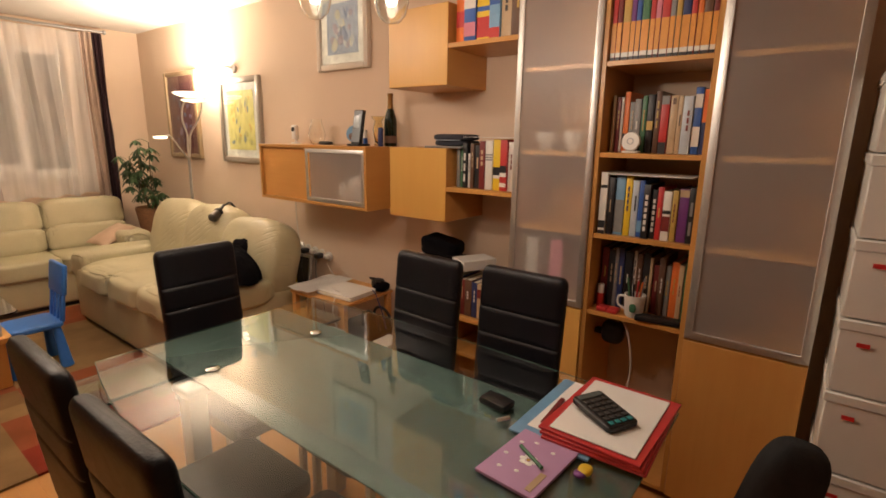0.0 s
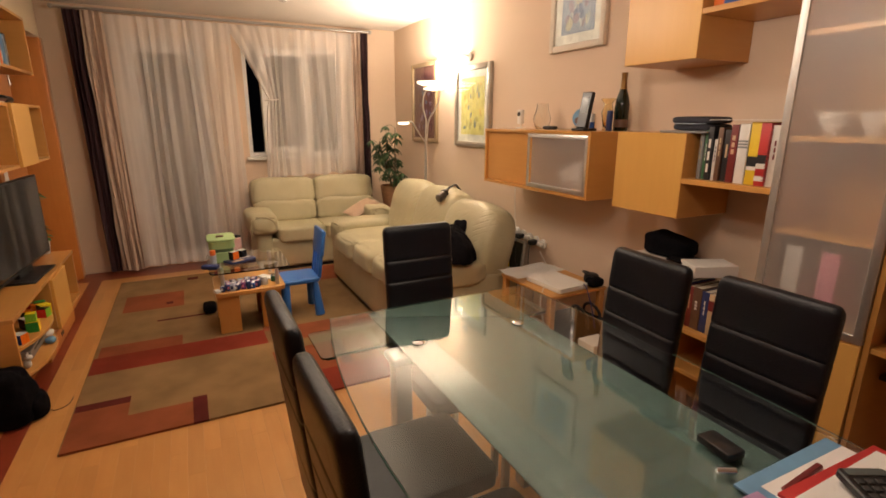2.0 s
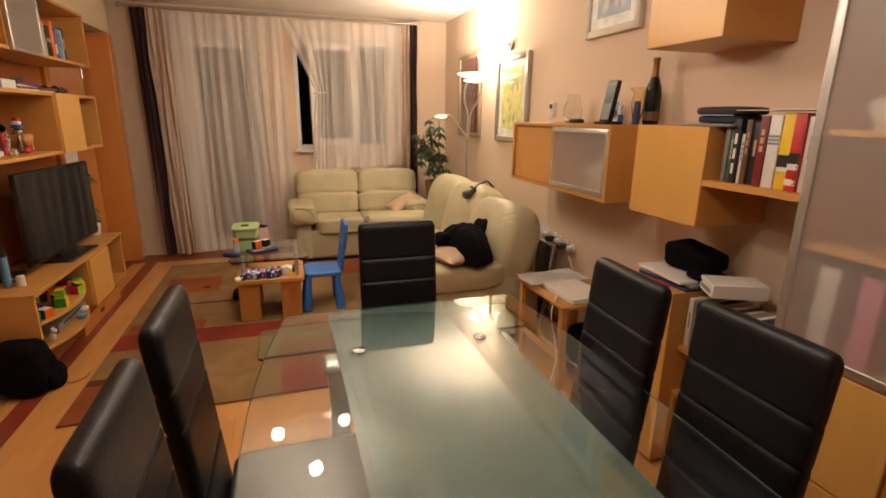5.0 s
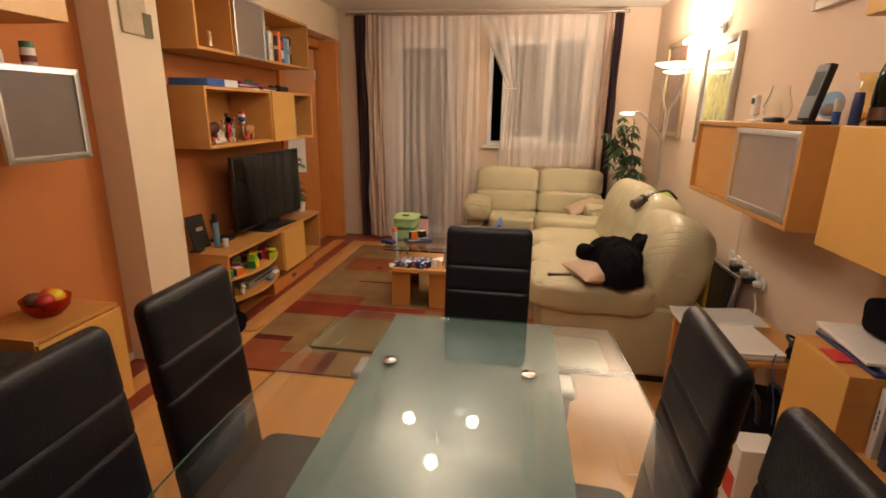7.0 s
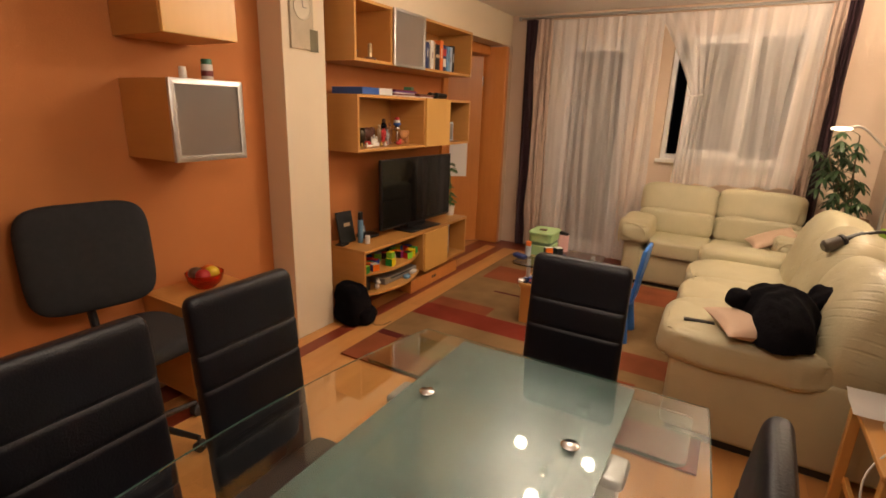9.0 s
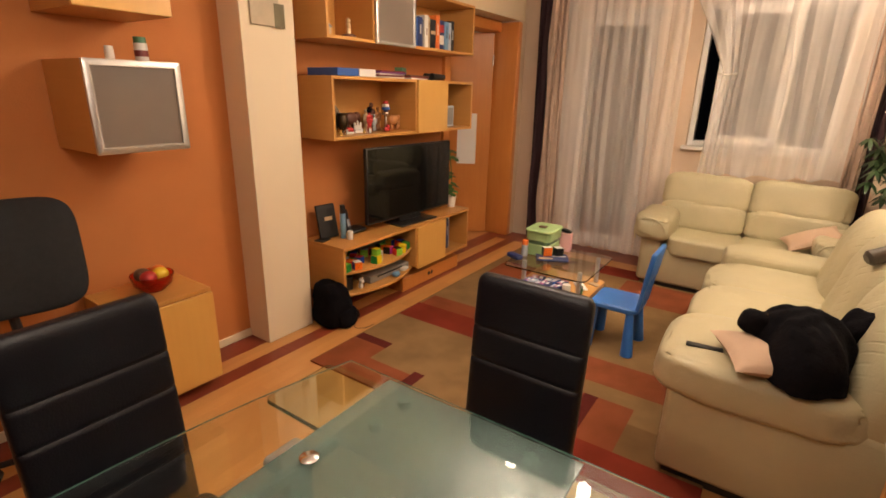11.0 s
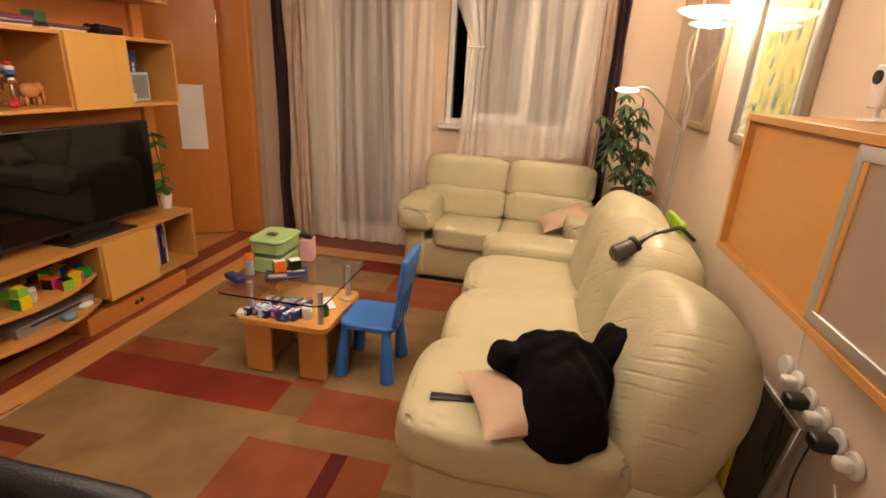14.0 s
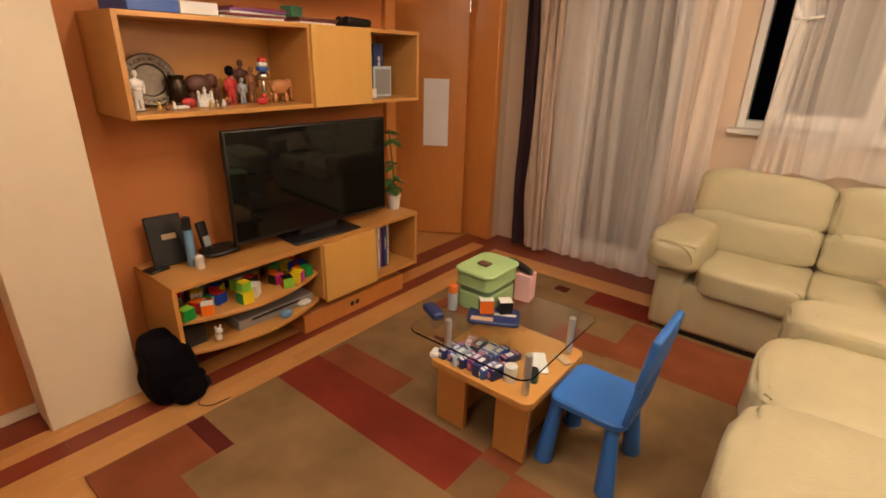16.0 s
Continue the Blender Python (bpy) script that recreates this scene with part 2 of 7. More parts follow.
def spline(points, n=8):
    pts = [Vector(p) for p in points]
    out = []
    for i in range(len(pts) - 1):
        p0, p1, p2, p3 = pts[max(i - 1, 0)], pts[i], pts[i + 1], pts[min(i + 2, len(pts) - 1)]
        for k in range(n):
            u = k / n
            out.append(0.5 * (2 * p1 + (p2 - p0) * u + (2 * p0 - 5 * p1 + 4 * p2 - p3) * u * u + (3 * p1 - p0 - 3 * p2 + p3) * u ** 3))
    return out + [pts[-1]]


def tube(points, r, seg=8, bm=None, n=8, r_end=None):
    path = spline(points, n)
    t = bmesh.new()
    rings, up = [], Vector((0.03, 0.07, 1)).normalized()
    for i, p in enumerate(path):
        d = (path[min(i + 1, len(path) - 1)] - path[max(i - 1, 0)]).normalized()
        side = d.cross(up)
        if side.length < 0.05:
            side = d.cross(Vector((1, 0, 0)))
        side.normalize()
        w = side.cross(d)
        rr = r if r_end is None else r + (r_end - r) * i / (len(path) - 1)
        rings.append([t.verts.new(p + rr * (side * math.cos(2 * math.pi * k / seg) + w * math.sin(2 * math.pi * k / seg))) for k in range(seg)])
    for a, b in zip(rings, rings[1:]):
        for k in range(seg):
            t.faces.new((a[k], a[(k + 1) % seg], b[(k + 1) % seg], b[k]))
    t.faces.new(rings[0]), t.faces.new(rings[-1])
    bmesh.ops.recalc_face_normals(t, faces=t.faces[:])
    return merged(t, bm)


def soft(c, s, e=0.45, nu=28, nv=18, wrinkle=0.0, freq=5.0, bm=None, m=None):
    """A cushion: a superellipsoid with half sizes s; e near 0 is boxy, 1 round."""
    t = bmesh.new()
    f = lambda w, q: math.copysign(abs(w) ** q, w)
    rows = []
    for j in range(nv + 1):
        a = -math.pi / 2 + math.pi * j / nv
        row = []
        for i in range(nu if 0 < j < nv else 1):
            b = 2 * math.pi * i / nu
            p = Vector((s[0] * f(math.cos(a), e) * f(math.cos(b), e), s[1] * f(math.cos(a), e) * f(math.sin(b), e), s[2] * f(math.sin(a), e)))
            if wrinkle:
                p += p.normalized() * wrinkle * noise.noise((p + Vector(c)) * freq)
            row.append(t.verts.new(p))
        rows.append(row)
    for a, b in zip(rows, rows[1:]):
        for i in range(nu):
            k = (i + 1) % nu
            vs = []
            for v in (a[i % len(a)], a[k % len(a)], b[k % len(b)], b[i % len(b)]):
                if v not in vs:
                    vs.append(v)
            if len(vs) > 2:
                t.faces.new(vs)
    bmesh.ops.recalc_face_normals(t, faces=t.faces[:])
    if m is not None:
        moved(t, m)
    moved(t, Matrix.Translation(c))
    return merged(t, bm)


def sheet(fn, nu, nv, thick=0.0, bm=None):
    t = bmesh.new()
    g = [[t.verts.new(fn(i / nu, j / nv)) for i in range(nu + 1)] for j in range(nv + 1)]
    for j in range(nv):
        for i in range(nu):
            t.faces.new((g[j][i], g[j][i + 1], g[j + 1][i + 1], g[j + 1][i]))
    if thick:
        bmesh.ops.solidify(t, geom=t.faces[:], thickness=thick)
    return merged(t, bm)


def profile_bm(pts, h, z0=0.0, bev=0.002, bm=None):
    """A flat outline in x, y raised by h."""
    t = bmesh.new()
    f = t.faces.new([t.verts.new((x, y, z0)) for x, y in pts])
    r = bmesh.ops.extrude_face_region(t, geom=[f])
    bmesh.ops.translate(t, vec=(0, 0, h), verts=[v for v in r["geom"] if isinstance(v, bmesh.types.BMVert)])
    bmesh.ops.recalc_face_normals(t, faces=t.faces[:])
    if bev:
        es = [e for e in t.edges if abs(e.verts[0].co.z - e.verts[1].co.z) < 1e-6]
        bmesh.ops.bevel(t, geom=es, offset=bev, segments=1, affect="EDGES")
    return merged(t, bm)


def round_rect(x0, x1, y0, y1, r, n=5):
    out = []
    for cx, cy, a in ((x1 - r, y1 - r, 0), (x0 + r, y1 - r, 90), (x0 + r, y0 + r, 180), (x1 - r, y0 + r, 270)):
        for k in range(n + 1):
            w = radians(a + 90 * k / n)
            out.append((cx + r * math.cos(w), cy + r * math.sin(w)))
    return out


def thing(name, label, category, at=(0, 0, 0), rz=0.0, group="", kind=""):
    ob = new(name)
    ob.empty_display_size = 0.05
    ob.matrix_world = pose(*at, 0, 0, rz)
    return tagged(ob, label, category, group, kind)


def root_pose(ob):
    return root_pose(ob.parent) @ ob.matrix_basis if ob.parent else ob.matrix_basis.copy()


def part(name, bm, material, parent=None, label="", world=False, smooth=True, kind=""):
    if world and parent:
        moved(bm, root_pose(parent).inverted())
    me = bpy.data.meshes.new(name)
    bm.to_mesh(me)
    bm.free()
    for m in material if isinstance(material, (list, tuple)) else [material]:
        me.materials.append(m)
    me.shade_smooth()
    me.set_sharp_from_angle(angle=radians(38 if smooth else 1))
    ob = new(name, me)
    ob.parent = parent
    return tagged(ob, label, kind=kind)


def lone(name, bm, material, label, category, group="", kind=""):
    ob = part(name, bm, material)
    return tagged(ob, label, category, group, kind)


# ---- structure ----
STR = dict(kind="structure")
XW, XE, YN, YS = -0.31, 3.20, 6.13, -1.60


def structure(name, bm, material, label):
    return tagged(part(name, bm, material), label, name.split("_")[0], "", "structure")


floor = structure("floor", box_bm(XW - 1.6, XE + 0.3, YS - 0.3, YN + 0.3, -0.12, -0.006, 0), parquet, "parquet floor in light beech with red border strips")
ceiling = structure("ceiling", box_bm(XW - 1.6, XE + 0.3, YS - 0.3, YN + 0.5, CEIL, CEIL + 0.15, 0), ceiling_paint, "plain white painted ceiling")
structure("wall_east", box_bm(XE, XE + 0.25, YS - 0.2, YN + 0.3, 0, CEIL, 0), wall_paint, "beige pink painted wall with fine roller texture")
structure("wall_south", box_bm(XW, XE, YS - 0.2, YS, 0, CEIL, 0), wall_paint, "beige painted wall behind the dining area")
DY0, DY1, DTOP = 5.06, 5.97, 2.06
b = box_bm(XW - 0.15, XW, YS - 0.2, DY0, 0, CEIL, 0)
structure("wall_west", b, orange_paint, "warm orange brown painted wall behind the shelves")
b = box_bm(XW - 0.15, XW, DY0, YN, DTOP + 0.02, CEIL, 0)
structure("wall_west_lintel", b, orange_paint, "orange painted wall above the door")
structure("wall_west_pier", box_bm(XW - 0.15, -0.10, DY1 + 0.02, YN, 0, 2.165, 0), wall_paint, "narrow beige wall pier beside the door frame")
structure("column", box_bm(XW, -0.12, 2.90, 3.24, 0, CEIL, 0.003), cream_paint, "square cream painted column standing out of the wall")
structure("beam", box_bm(XW, -0.12, 3.24, YN, 2.165, CEIL, 0.003), cream_paint, "cream boxed beam under the ceiling above the shelves")
# north wall with a balcony door and a window
DX0, DX1, WX0, WX1, WTOP, SILL = 0.44, 1.18, 1.52, 2.55, 2.23, 1.09
b = box_bm(XW - 0.15, DX0, YN, YN + 0.28, 0, CEIL, 0)
box_bm(DX1, WX0, YN, YN + 0.28, 0, CEIL, 0, bm=b)
box_bm(WX1, XE, YN, YN + 0.28, 0, CEIL, 0, bm=b)
box_bm(DX0, DX1, YN, YN + 0.28, WTOP, CEIL, 0, bm=b)
box_bm(WX0, WX1, YN, YN + 0.28, WTOP, CEIL, 0, bm=b)
box_bm(WX0, WX1, YN, YN + 0.28, 0, SILL, 0, bm=b)
structure("wall_north", b, wall_paint, "beige painted wall behind the curtains")
structure("hall_wall", box_bm(XW - 1.55, XW - 1.4, 3.6, 6.4, 0, CEIL, 0), wall_paint, "plain beige wall of the hall beyond the door")
b = box_bm(XW - 1.4, XW - 0.15, 3.6, 3.75, 0, CEIL, 0)
box_bm(XW - 1.4, XW - 0.15, 6.25, 6.4, 0, CEIL, 0, bm=b)
structure("hall_wall_side", b, wall_paint, "plain beige side walls of the hall")


def frame_bm(x0, x1, z0, z1, y0, y1, w):
    b = box_bm(x0, x0 + w, y0, y1, z0, z1, 0.003)
    box_bm(x1 - w, x1, y0, y1, z0, z1, 0.003, bm=b)
    box_bm(x0 + w, x1 - w, y0 + 0.001, y1 - 0.001, z0, z0 + w, 0.003, bm=b)
    return box_bm(x0 + w, x1 - w, y0 + 0.001, y1 - 0.001, z1 - w, z1, 0.003, bm=b)


door2 = thing("balcony_door", "white glazed balcony door slightly ajar behind sheer curtains", "balcony door", (DX0, YN + 0.1, 0), kind="structure")
part("door_frame", frame_bm(DX0, DX1, 0.0, WTOP, YN + 0.06, YN + 0.13, 0.05), pvc, door2, world=True)
ajar = pose(DX0 + 0.05, YN + 0.095, 0, 0, 0, 7.1) @ pose(-DX0 - 0.05, -YN - 0.095, 0)
part("door_leaf", moved(frame_bm(DX0 + 0.052, DX1 - 0.055, 0.052, WTOP - 0.052, YN + 0.072, YN + 0.118, 0.07), ajar), pvc, door2, world=True)
part("pane", moved(box_bm(DX0 + 0.12, DX1 - 0.12, YN + 0.09, YN + 0.1, 0.12, WTOP - 0.12, 0), ajar), clear, door2, world=True)
win = thing("window_1", "white framed window with one leaf ajar behind the curtain", "window", (WX0, YN + 0.1, SILL), kind="structure")
part("window_frame", frame_bm(WX0, WX1, SILL, WTOP, YN + 0.06, YN + 0.13, 0.045), pvc, win, world=True)
part("window_sill", box_bm(WX0 - 0.03, WX1 + 0.03, YN - 0.06, YN + 0.06, SILL - 0.03, SILL + 0.002, 0.004), white_plastic, win, world=True)
part("mullion", box_bm(2.12, 2.19, YN + 0.05, YN + 0.125, SILL + 0.045, WTOP - 0.045, 0.003), pvc, win, world=True)
part("pane", box_bm(2.19, WX1 - 0.045, YN + 0.09, YN + 0.1, SILL + 0.045, WTOP - 0.045, 0), clear, win, world=True)
# the open leaf swings into the room a little
lf = frame_bm(0, 0.52, SILL + 0.03, WTOP - 0.03, -0.025, 0.025, 0.075)
lf2 = box_bm(0.06, 0.46, -0.005, 0.005, SILL + 0.09, WTOP - 0.09, 0)
turn = Matrix.Translation((2.19, YN + 0.04, 0)) @ pose(0, 0, 0, 0, 0, 180 + 9)
part("window_leaf", moved(lf, turn), pvc, win, world=True)
part("pane", moved(lf2, turn), clear, win, world=True)

# inner door with its frame
door = thing("door_1", "veneered inner door in orange brown wood, standing ajar", "door", (XW, DY0, 0), kind="structure")
b = box_bm(XW - 0.16, XW + 0.03, DY0 - 0.09, DY0, 0, DTOP, 0.004)
box_bm(XW - 0.16, -0.09, DY1 - 0.02, DY1 + 0.06, 0, DTOP + 0.09, 0.012, 3, bm=b)
box_bm(XW - 0.16, XW + 0.03, DY0 - 0.09, DY1 - 0.02, DTOP, DTOP + 0.09, 0.006, bm=b)
part("door_frame", b, doorwood, door, world=True)
leaf_m = pose(XW - 0.04, DY1 - 0.04, 0, 0, 0, 213)
leaf = part("door_leaf", moved(box_bm(0, 0.84, -0.02, 0.02, 0.008, DTOP - 0.005, 0.003), leaf_m), doorwood, door, world=True)
part("hinge", moved(rod((0.0, 0.026, 1.75), (0.0, 0.026, 1.85), 0.008), leaf_m), steel, door, world=True)
b = moved(box_bm(0.765, 0.80, 0.02, 0.03, 0.92, 1.14, 0.003), leaf_m)
rod((0.78, 0.03, 1.05), (0.78, 0.065, 1.05), 0.009, bm=b)
rod((0.78, 0.062, 1.05), (0.67, 0.062, 1.05), 0.008, bm=b)
part("door_handle", b, steel, door, world=True)
pp = moved(box_bm(0.14, 0.34, 0.0215, 0.0235, 0.76, 1.28, 0), leaf_m)
lone("paper_sheet", pp, paper, "white printed notice sheet pinned on the wooden door", "paper")
# baseboards
structure("baseboard", box_bm(XE - 0.012, XE, YS, YN, 0, 0.06, 0.003), beech_y, "beech baseboard along the picture wall")
structure("baseboard_west", box_bm(XW, XW + 0.012, YS, 2.90, 0, 0.05, 0.003), cream_paint, "pale baseboard along the orange wall")

# ---- rug ----
RUG = [("beige", (0.25, 0.155, 0.07)), ("red", (0.22, 0.035, 0.02)), ("dark", (0.10, 0.018, 0.016)), ("rust", (0.25, 0.075, 0.032)), ("olive", (0.20, 0.115, 0.05))]
rug_mats = [surface("rug_" + n, c, 0.95, var=0.22, scale=4, bump=1.0, bscale=260, spec=0.1) for n, c in RUG]
RX0, RX1, RY0, RY1 = 0.245, 2.25, 2.90, 5.62
PATCH = [  # x0, x1, y0, y1, colour
    (0.27, 0.75, 3.93, 4.10, 3), (0.25, 1.27, 3.69, 3.93, 1), (0.25, 0.50, 3.26, 3.33, 2), (0.25, 0.50, 3.12, 3.26, 3),
    (0.25, 0.80, 2.90, 3.12, 3), (0.80, 0.87, 2.90, 3.16, 2), (0.87, 1.27, 2.90, 3.16, 0), (1.27, 1.64, 3.16, 3.53, 3),
    (1.64, 1.71, 3.16, 3.53, 2), (1.71, 1.89, 3.16, 3.53, 3), (1.27, 2.25, 2.90, 3.16, 1), (1.27, 1.42, 3.90, 4.00, 3),
    (1.42, 2.25, 3.66, 3.92, 3), (1.27, 1.42, 3.69, 3.90, 4), (1.04, 1.37, 4.88, 5.06, 3), (1.37, 2.25, 4.90, 5.36, 3), (0.79, 0.88, 5.45, 5.53, 2),
    (1.03, 1.45, 5.39, 5.62, 1), (0.63, 0.68, 4.82, 4.88, 2), (0.33, 0.76, 4.74, 5.14, 3), (0.58, 0.93, 4.44, 4.47, 2),
    (1.89, 2.25, 3.16, 3.40, 4),
]
b = bmesh.new()
xs = sorted({RX0, RX1} | {v for q in PATCH for v in q[:2] if RX0 < v < RX1})
ys = sorted({RY0, RY1} | {v for q in PATCH for v in q[2:4] if RY0 < v < RY1})
for x0, x1 in zip(xs, xs[1:]):
    for y0, y1 in zip(ys, ys[1:]):
        cx, cy, c = (x0 + x1) / 2, (y0 + y1) / 2, 0
        for q in PATCH:
            if q[0] < cx < q[1] and q[2] < cy < q[3]:
                c = q[4]
                break
        f = b.faces.new([b.verts.new((x, y, 0.013)) for x, y in ((x0, y0), (x1, y0), (x1, y1), (x0, y1))])
        f.material_index = c
bmesh.ops.remove_doubles(b, verts=b.verts, dist=1e-5)
edge = [e for e in b.edges if len(e.link_faces) == 1]
r = bmesh.ops.extrude_edge_only(b, edges=edge)
bmesh.ops.translate(b, vec=(0, 0, -0.012), verts=[v for v in r["geom"] if isinstance(v, bmesh.types.BMVert)])
lone("rug", b, rug_mats, "patchwork rug in beige, red and rust rectangles lying on parquet", "rug")

# ---- dining table ----
TX0, TX1, TY0, TY1, TZ = 1.335, 2.22, 0.57, 2.155, 0.75
FX0, FX1 = 1.485, 2.035


def bowed(d=0.0, y0=TY0, y1=TY1, n=16):
    """The tabletop's outline, drawn in by d: straight ends and long sides that swell towards the middle."""
    ym, hy = (TY0 + TY1) / 2, (TY1 - TY0) / 2
    ys = [y0 + d + (y1 - y0 - 2 * d) * k / n for k in range(n + 1)]
    swell = [1 - ((y - ym) / hy) ** 2 for y in ys]
    return [(TX1 + 0.035 * q - d, y) for y, q in zip(ys, swell)] + [(TX0 - 0.10 * q + d, y) for y, q in reversed(list(zip(ys, swell)))]


t = thing("dining_table", "glass dining table with frosted green middle band and metal legs", "dining table", ((TX0 + TX1) / 2, (TY0 + TY1) / 2, 0))
part("tabletop", profile_bm(bowed(), 0.010, TZ - 0.010, 0.0015), table_glass, t, "clear glass tabletop with bowed long sides", True).visible_shadow = False
rim = bmesh.new()
outer, inner = bowed(-0.0008), bowed(0.0006)
for k in range(len(outer)):
    m = (k + 1) % len(outer)
    ring = [rim.verts.new((*q[i], z)) for i in (k, m) for q, z in ((outer, TZ - 0.0085), (outer, TZ - 0.0015), (inner, TZ - 0.0015), (inner, TZ - 0.0085))]
    for a in range(4):
        rim.faces.new((ring[a], ring[(a + 1) % 4], ring[4 + (a + 1) % 4], ring[4 + a]))
part("polished_edge", rim, surface("edge_green", (0.07, 0.15, 0.12), 0.2), t, "dark green glass edge", True)
part("frosted_panel", box_bm(FX0, FX1, TY0 + 0.003, TY1 - 0.003, TZ - 0.018, TZ - 0.0115, 0.001), table_frost, t, "frosted grey green panel under the glass", True)
part("extension_leaf", profile_bm(round_rect(1.245, 2.19, 1.92, 2.15, 0.02), 0.008, TZ - 0.050, 0.001), teal_glass, t, "teal-tinted glass extension leaf under the top", True).visible_shadow = False
part("leaf_edge", box_bm(1.262, 2.173, 1.9155, 1.9195, TZ - 0.0505, TZ - 0.0415, 0.001), table_edge, t, "teal polished glass edge", True)
for x in (1.485, 2.035):
    for y in (0.80, 1.815):
        part("leg", box_bm(x - 0.03, x + 0.03, y - 0.03, y + 0.03, 0, 0.69, 0.006, 2), satin, t, "", True)
        part("leg_pad", box_bm(x - 0.045, x + 0.045, y - 0.05, y + 0.05, 0.69, 0.722, 0.014, 3), satin, t, "", True)
for x in (1.525, 1.945):
    part("rail", box_bm(x - 0.014, x + 0.014, 0.62, 1.905, 0.700, 0.7285, 0.004), surface("pale_alu", (0.75, 0.76, 0.76), 0.5, 0.2), t, "", True)
for x, y in ((1.55, 1.811), (1.95, 1.80), (1.55, 0.82), (1.95, 0.82)):
    part("clamp_disc", lathe([(0, 0.0005), (0.02, 0.0005), (0.022, 0.002), (0.018, 0.005), (0, 0.006)], 20, at=(x, y, TZ)), steel, t, "round chrome clamp disc", True)
for x, y in ((1.57, 2.00), (1.93, 2.00), (1.57, 2.11), (1.93, 2.11)):
    part("suction_pad", lathe([(0, 0.0), (0.018, 0.0), (0.018, 0.021), (0, 0.021)], 16, at=(x, y, TZ - 0.041)), white_plastic, t, "small pale round pad", True)


def dining_chair(at, rz):
    """Faces local +x; the backrest's top is at the origin's side -x."""
    c = thing("dining_chair", "black leather dining chair with high stitched back and metal legs", "chair", at, rz, "chairs round the dining table")
    part("seat", soft((0.255, 0, 0.455), (0.235, 0.175, 0.032), 0.16, 32, 12), seat_black, c, "padded black leather seat")
    H, W, T = 1.033, 0.162, 0.024
    b = bmesh.new()
    seams, rings = (0.885, 0.79, 0.60), []
    zs = sorted({0.42 + k * 0.03 for k in range(20)} | {z + q for z in seams for q in (-0.012, -0.005, 0, 0.005, 0.012)} | {H - q for q in (0, 0.003, 0.009, 0.018, 0.03)})
    for z in (z for z in zs if z <= H):
        g = 1 - 0.24 * sum(math.exp(-((z - s) / 0.005) ** 2) for s in seams)
        e = max(0.0, (z - (H - 0.03)) / 0.03)
        k = math.sqrt(max(0.02, 1 - e * e * 0.97))
        tt, ww, cx = T * g * (0.35 + 0.65 * k), W * (1 - 0.008 * (1 - g)) - 0.02 * (1 - k), -0.010 - (z - 0.45) * 0.10
        ring = []
        for n in range(28):
            a = 2 * math.pi * n / 28
            f = lambda w, q: math.copysign(abs(w) ** q, w)
            ring.append(b.verts.new((cx + tt * f(math.cos(a), 0.55), ww * f(math.sin(a), 0.16), z)))
        rings.append(ring)
    for p_, q_ in zip(rings, rings[1:]):
        for n in range(28):
            b.faces.new((p_[n], p_[(n + 1) % 28], q_[(n + 1) % 28], q_[n]))
    b.faces.new(rings[0]), b.faces.new(rings[-1])
    bmesh.ops.recalc_face_normals(b, faces=b.faces[:])
    part("backrest", b, black_leather, c, "stitched black leather backrest")
    for x, y in ((0.03, -0.15), (0.03, 0.15), (0.39, -0.15), (0.39, 0.15)):
        part("leg", box_bm(x - 0.013, x + 0.013, y - 0.013, y + 0.013, 0, 0.43, 0.003), satin, c, "satin metal leg")
    part("seat_frame", box_bm(0.03, 0.40, -0.16, 0.16, 0.405, 0.43, 0.004), satin, c)
    return c


ch = dining_chair((1.150, 1.600, 0), 0)
for x, y, rz in ((1.150, 1.185, 1), (2.232, 1.530, 177.5), (2.262, 1.125, 181), (1.795, 2.30, -90.5)):
    copy_thing(ch, pose(x, y, 0, 0, 0, rz))

# ---- cabinets ----


def panel(x0, x1, y0, y1, z0, z1, bm=None):
    return box_bm(x0, x1, y0, y1, z0, z1, 0.0012, bm=bm)


def carcass(th, x0, x1, y0, y1, z0, z1, shelves=(), dividers=(), back=None, th_=0.019, name="body"):
    """Sides, top, bottom and shelves of one unit. back: 'w' or 'e' side closed."""
    part("side_panel", panel(x0, x1, y0, y0 + th_, z0, z1), beech_x, th, "", True)
    part("side_panel", panel(x0, x1, y1 - th_, y1, z0, z1), beech_x, th, "", True)
    part("bottom_panel", panel(x0, x1, y0 + th_, y1 - th_, z0, z0 + th_), beech_y, th, "", True)
    part("top_panel", panel(x0, x1, y0 + th_, y1 - th_, z1 - th_, z1), beech_y, th, "", True)
    for z in shelves:
        part("shelf", panel(x0 + 0.004, x1 - 0.004, y0 + th_, y1 - th_, z - th_, z), beech_y, th, "", True)
    for y in dividers:
        part("divider", panel(x0 + 0.003, x1 - 0.003, y - th_ / 2, y + th_ / 2, z0 + th_, z1 - th_), beech_x, th, "", True)
    if back == "w":
        part("back_panel", panel(x0 + 0.0005, x0 + 0.006, y0 + th_, y1 - th_, z0 + th_, z1 - th_), beech_y, th, "", True)
    if back == "e":
        part("back_panel", panel(x1 - 0.006, x1 - 0.0005, y0 + th_, y1 - th_, z0 + th_, z1 - th_), beech_y, th, "", True)


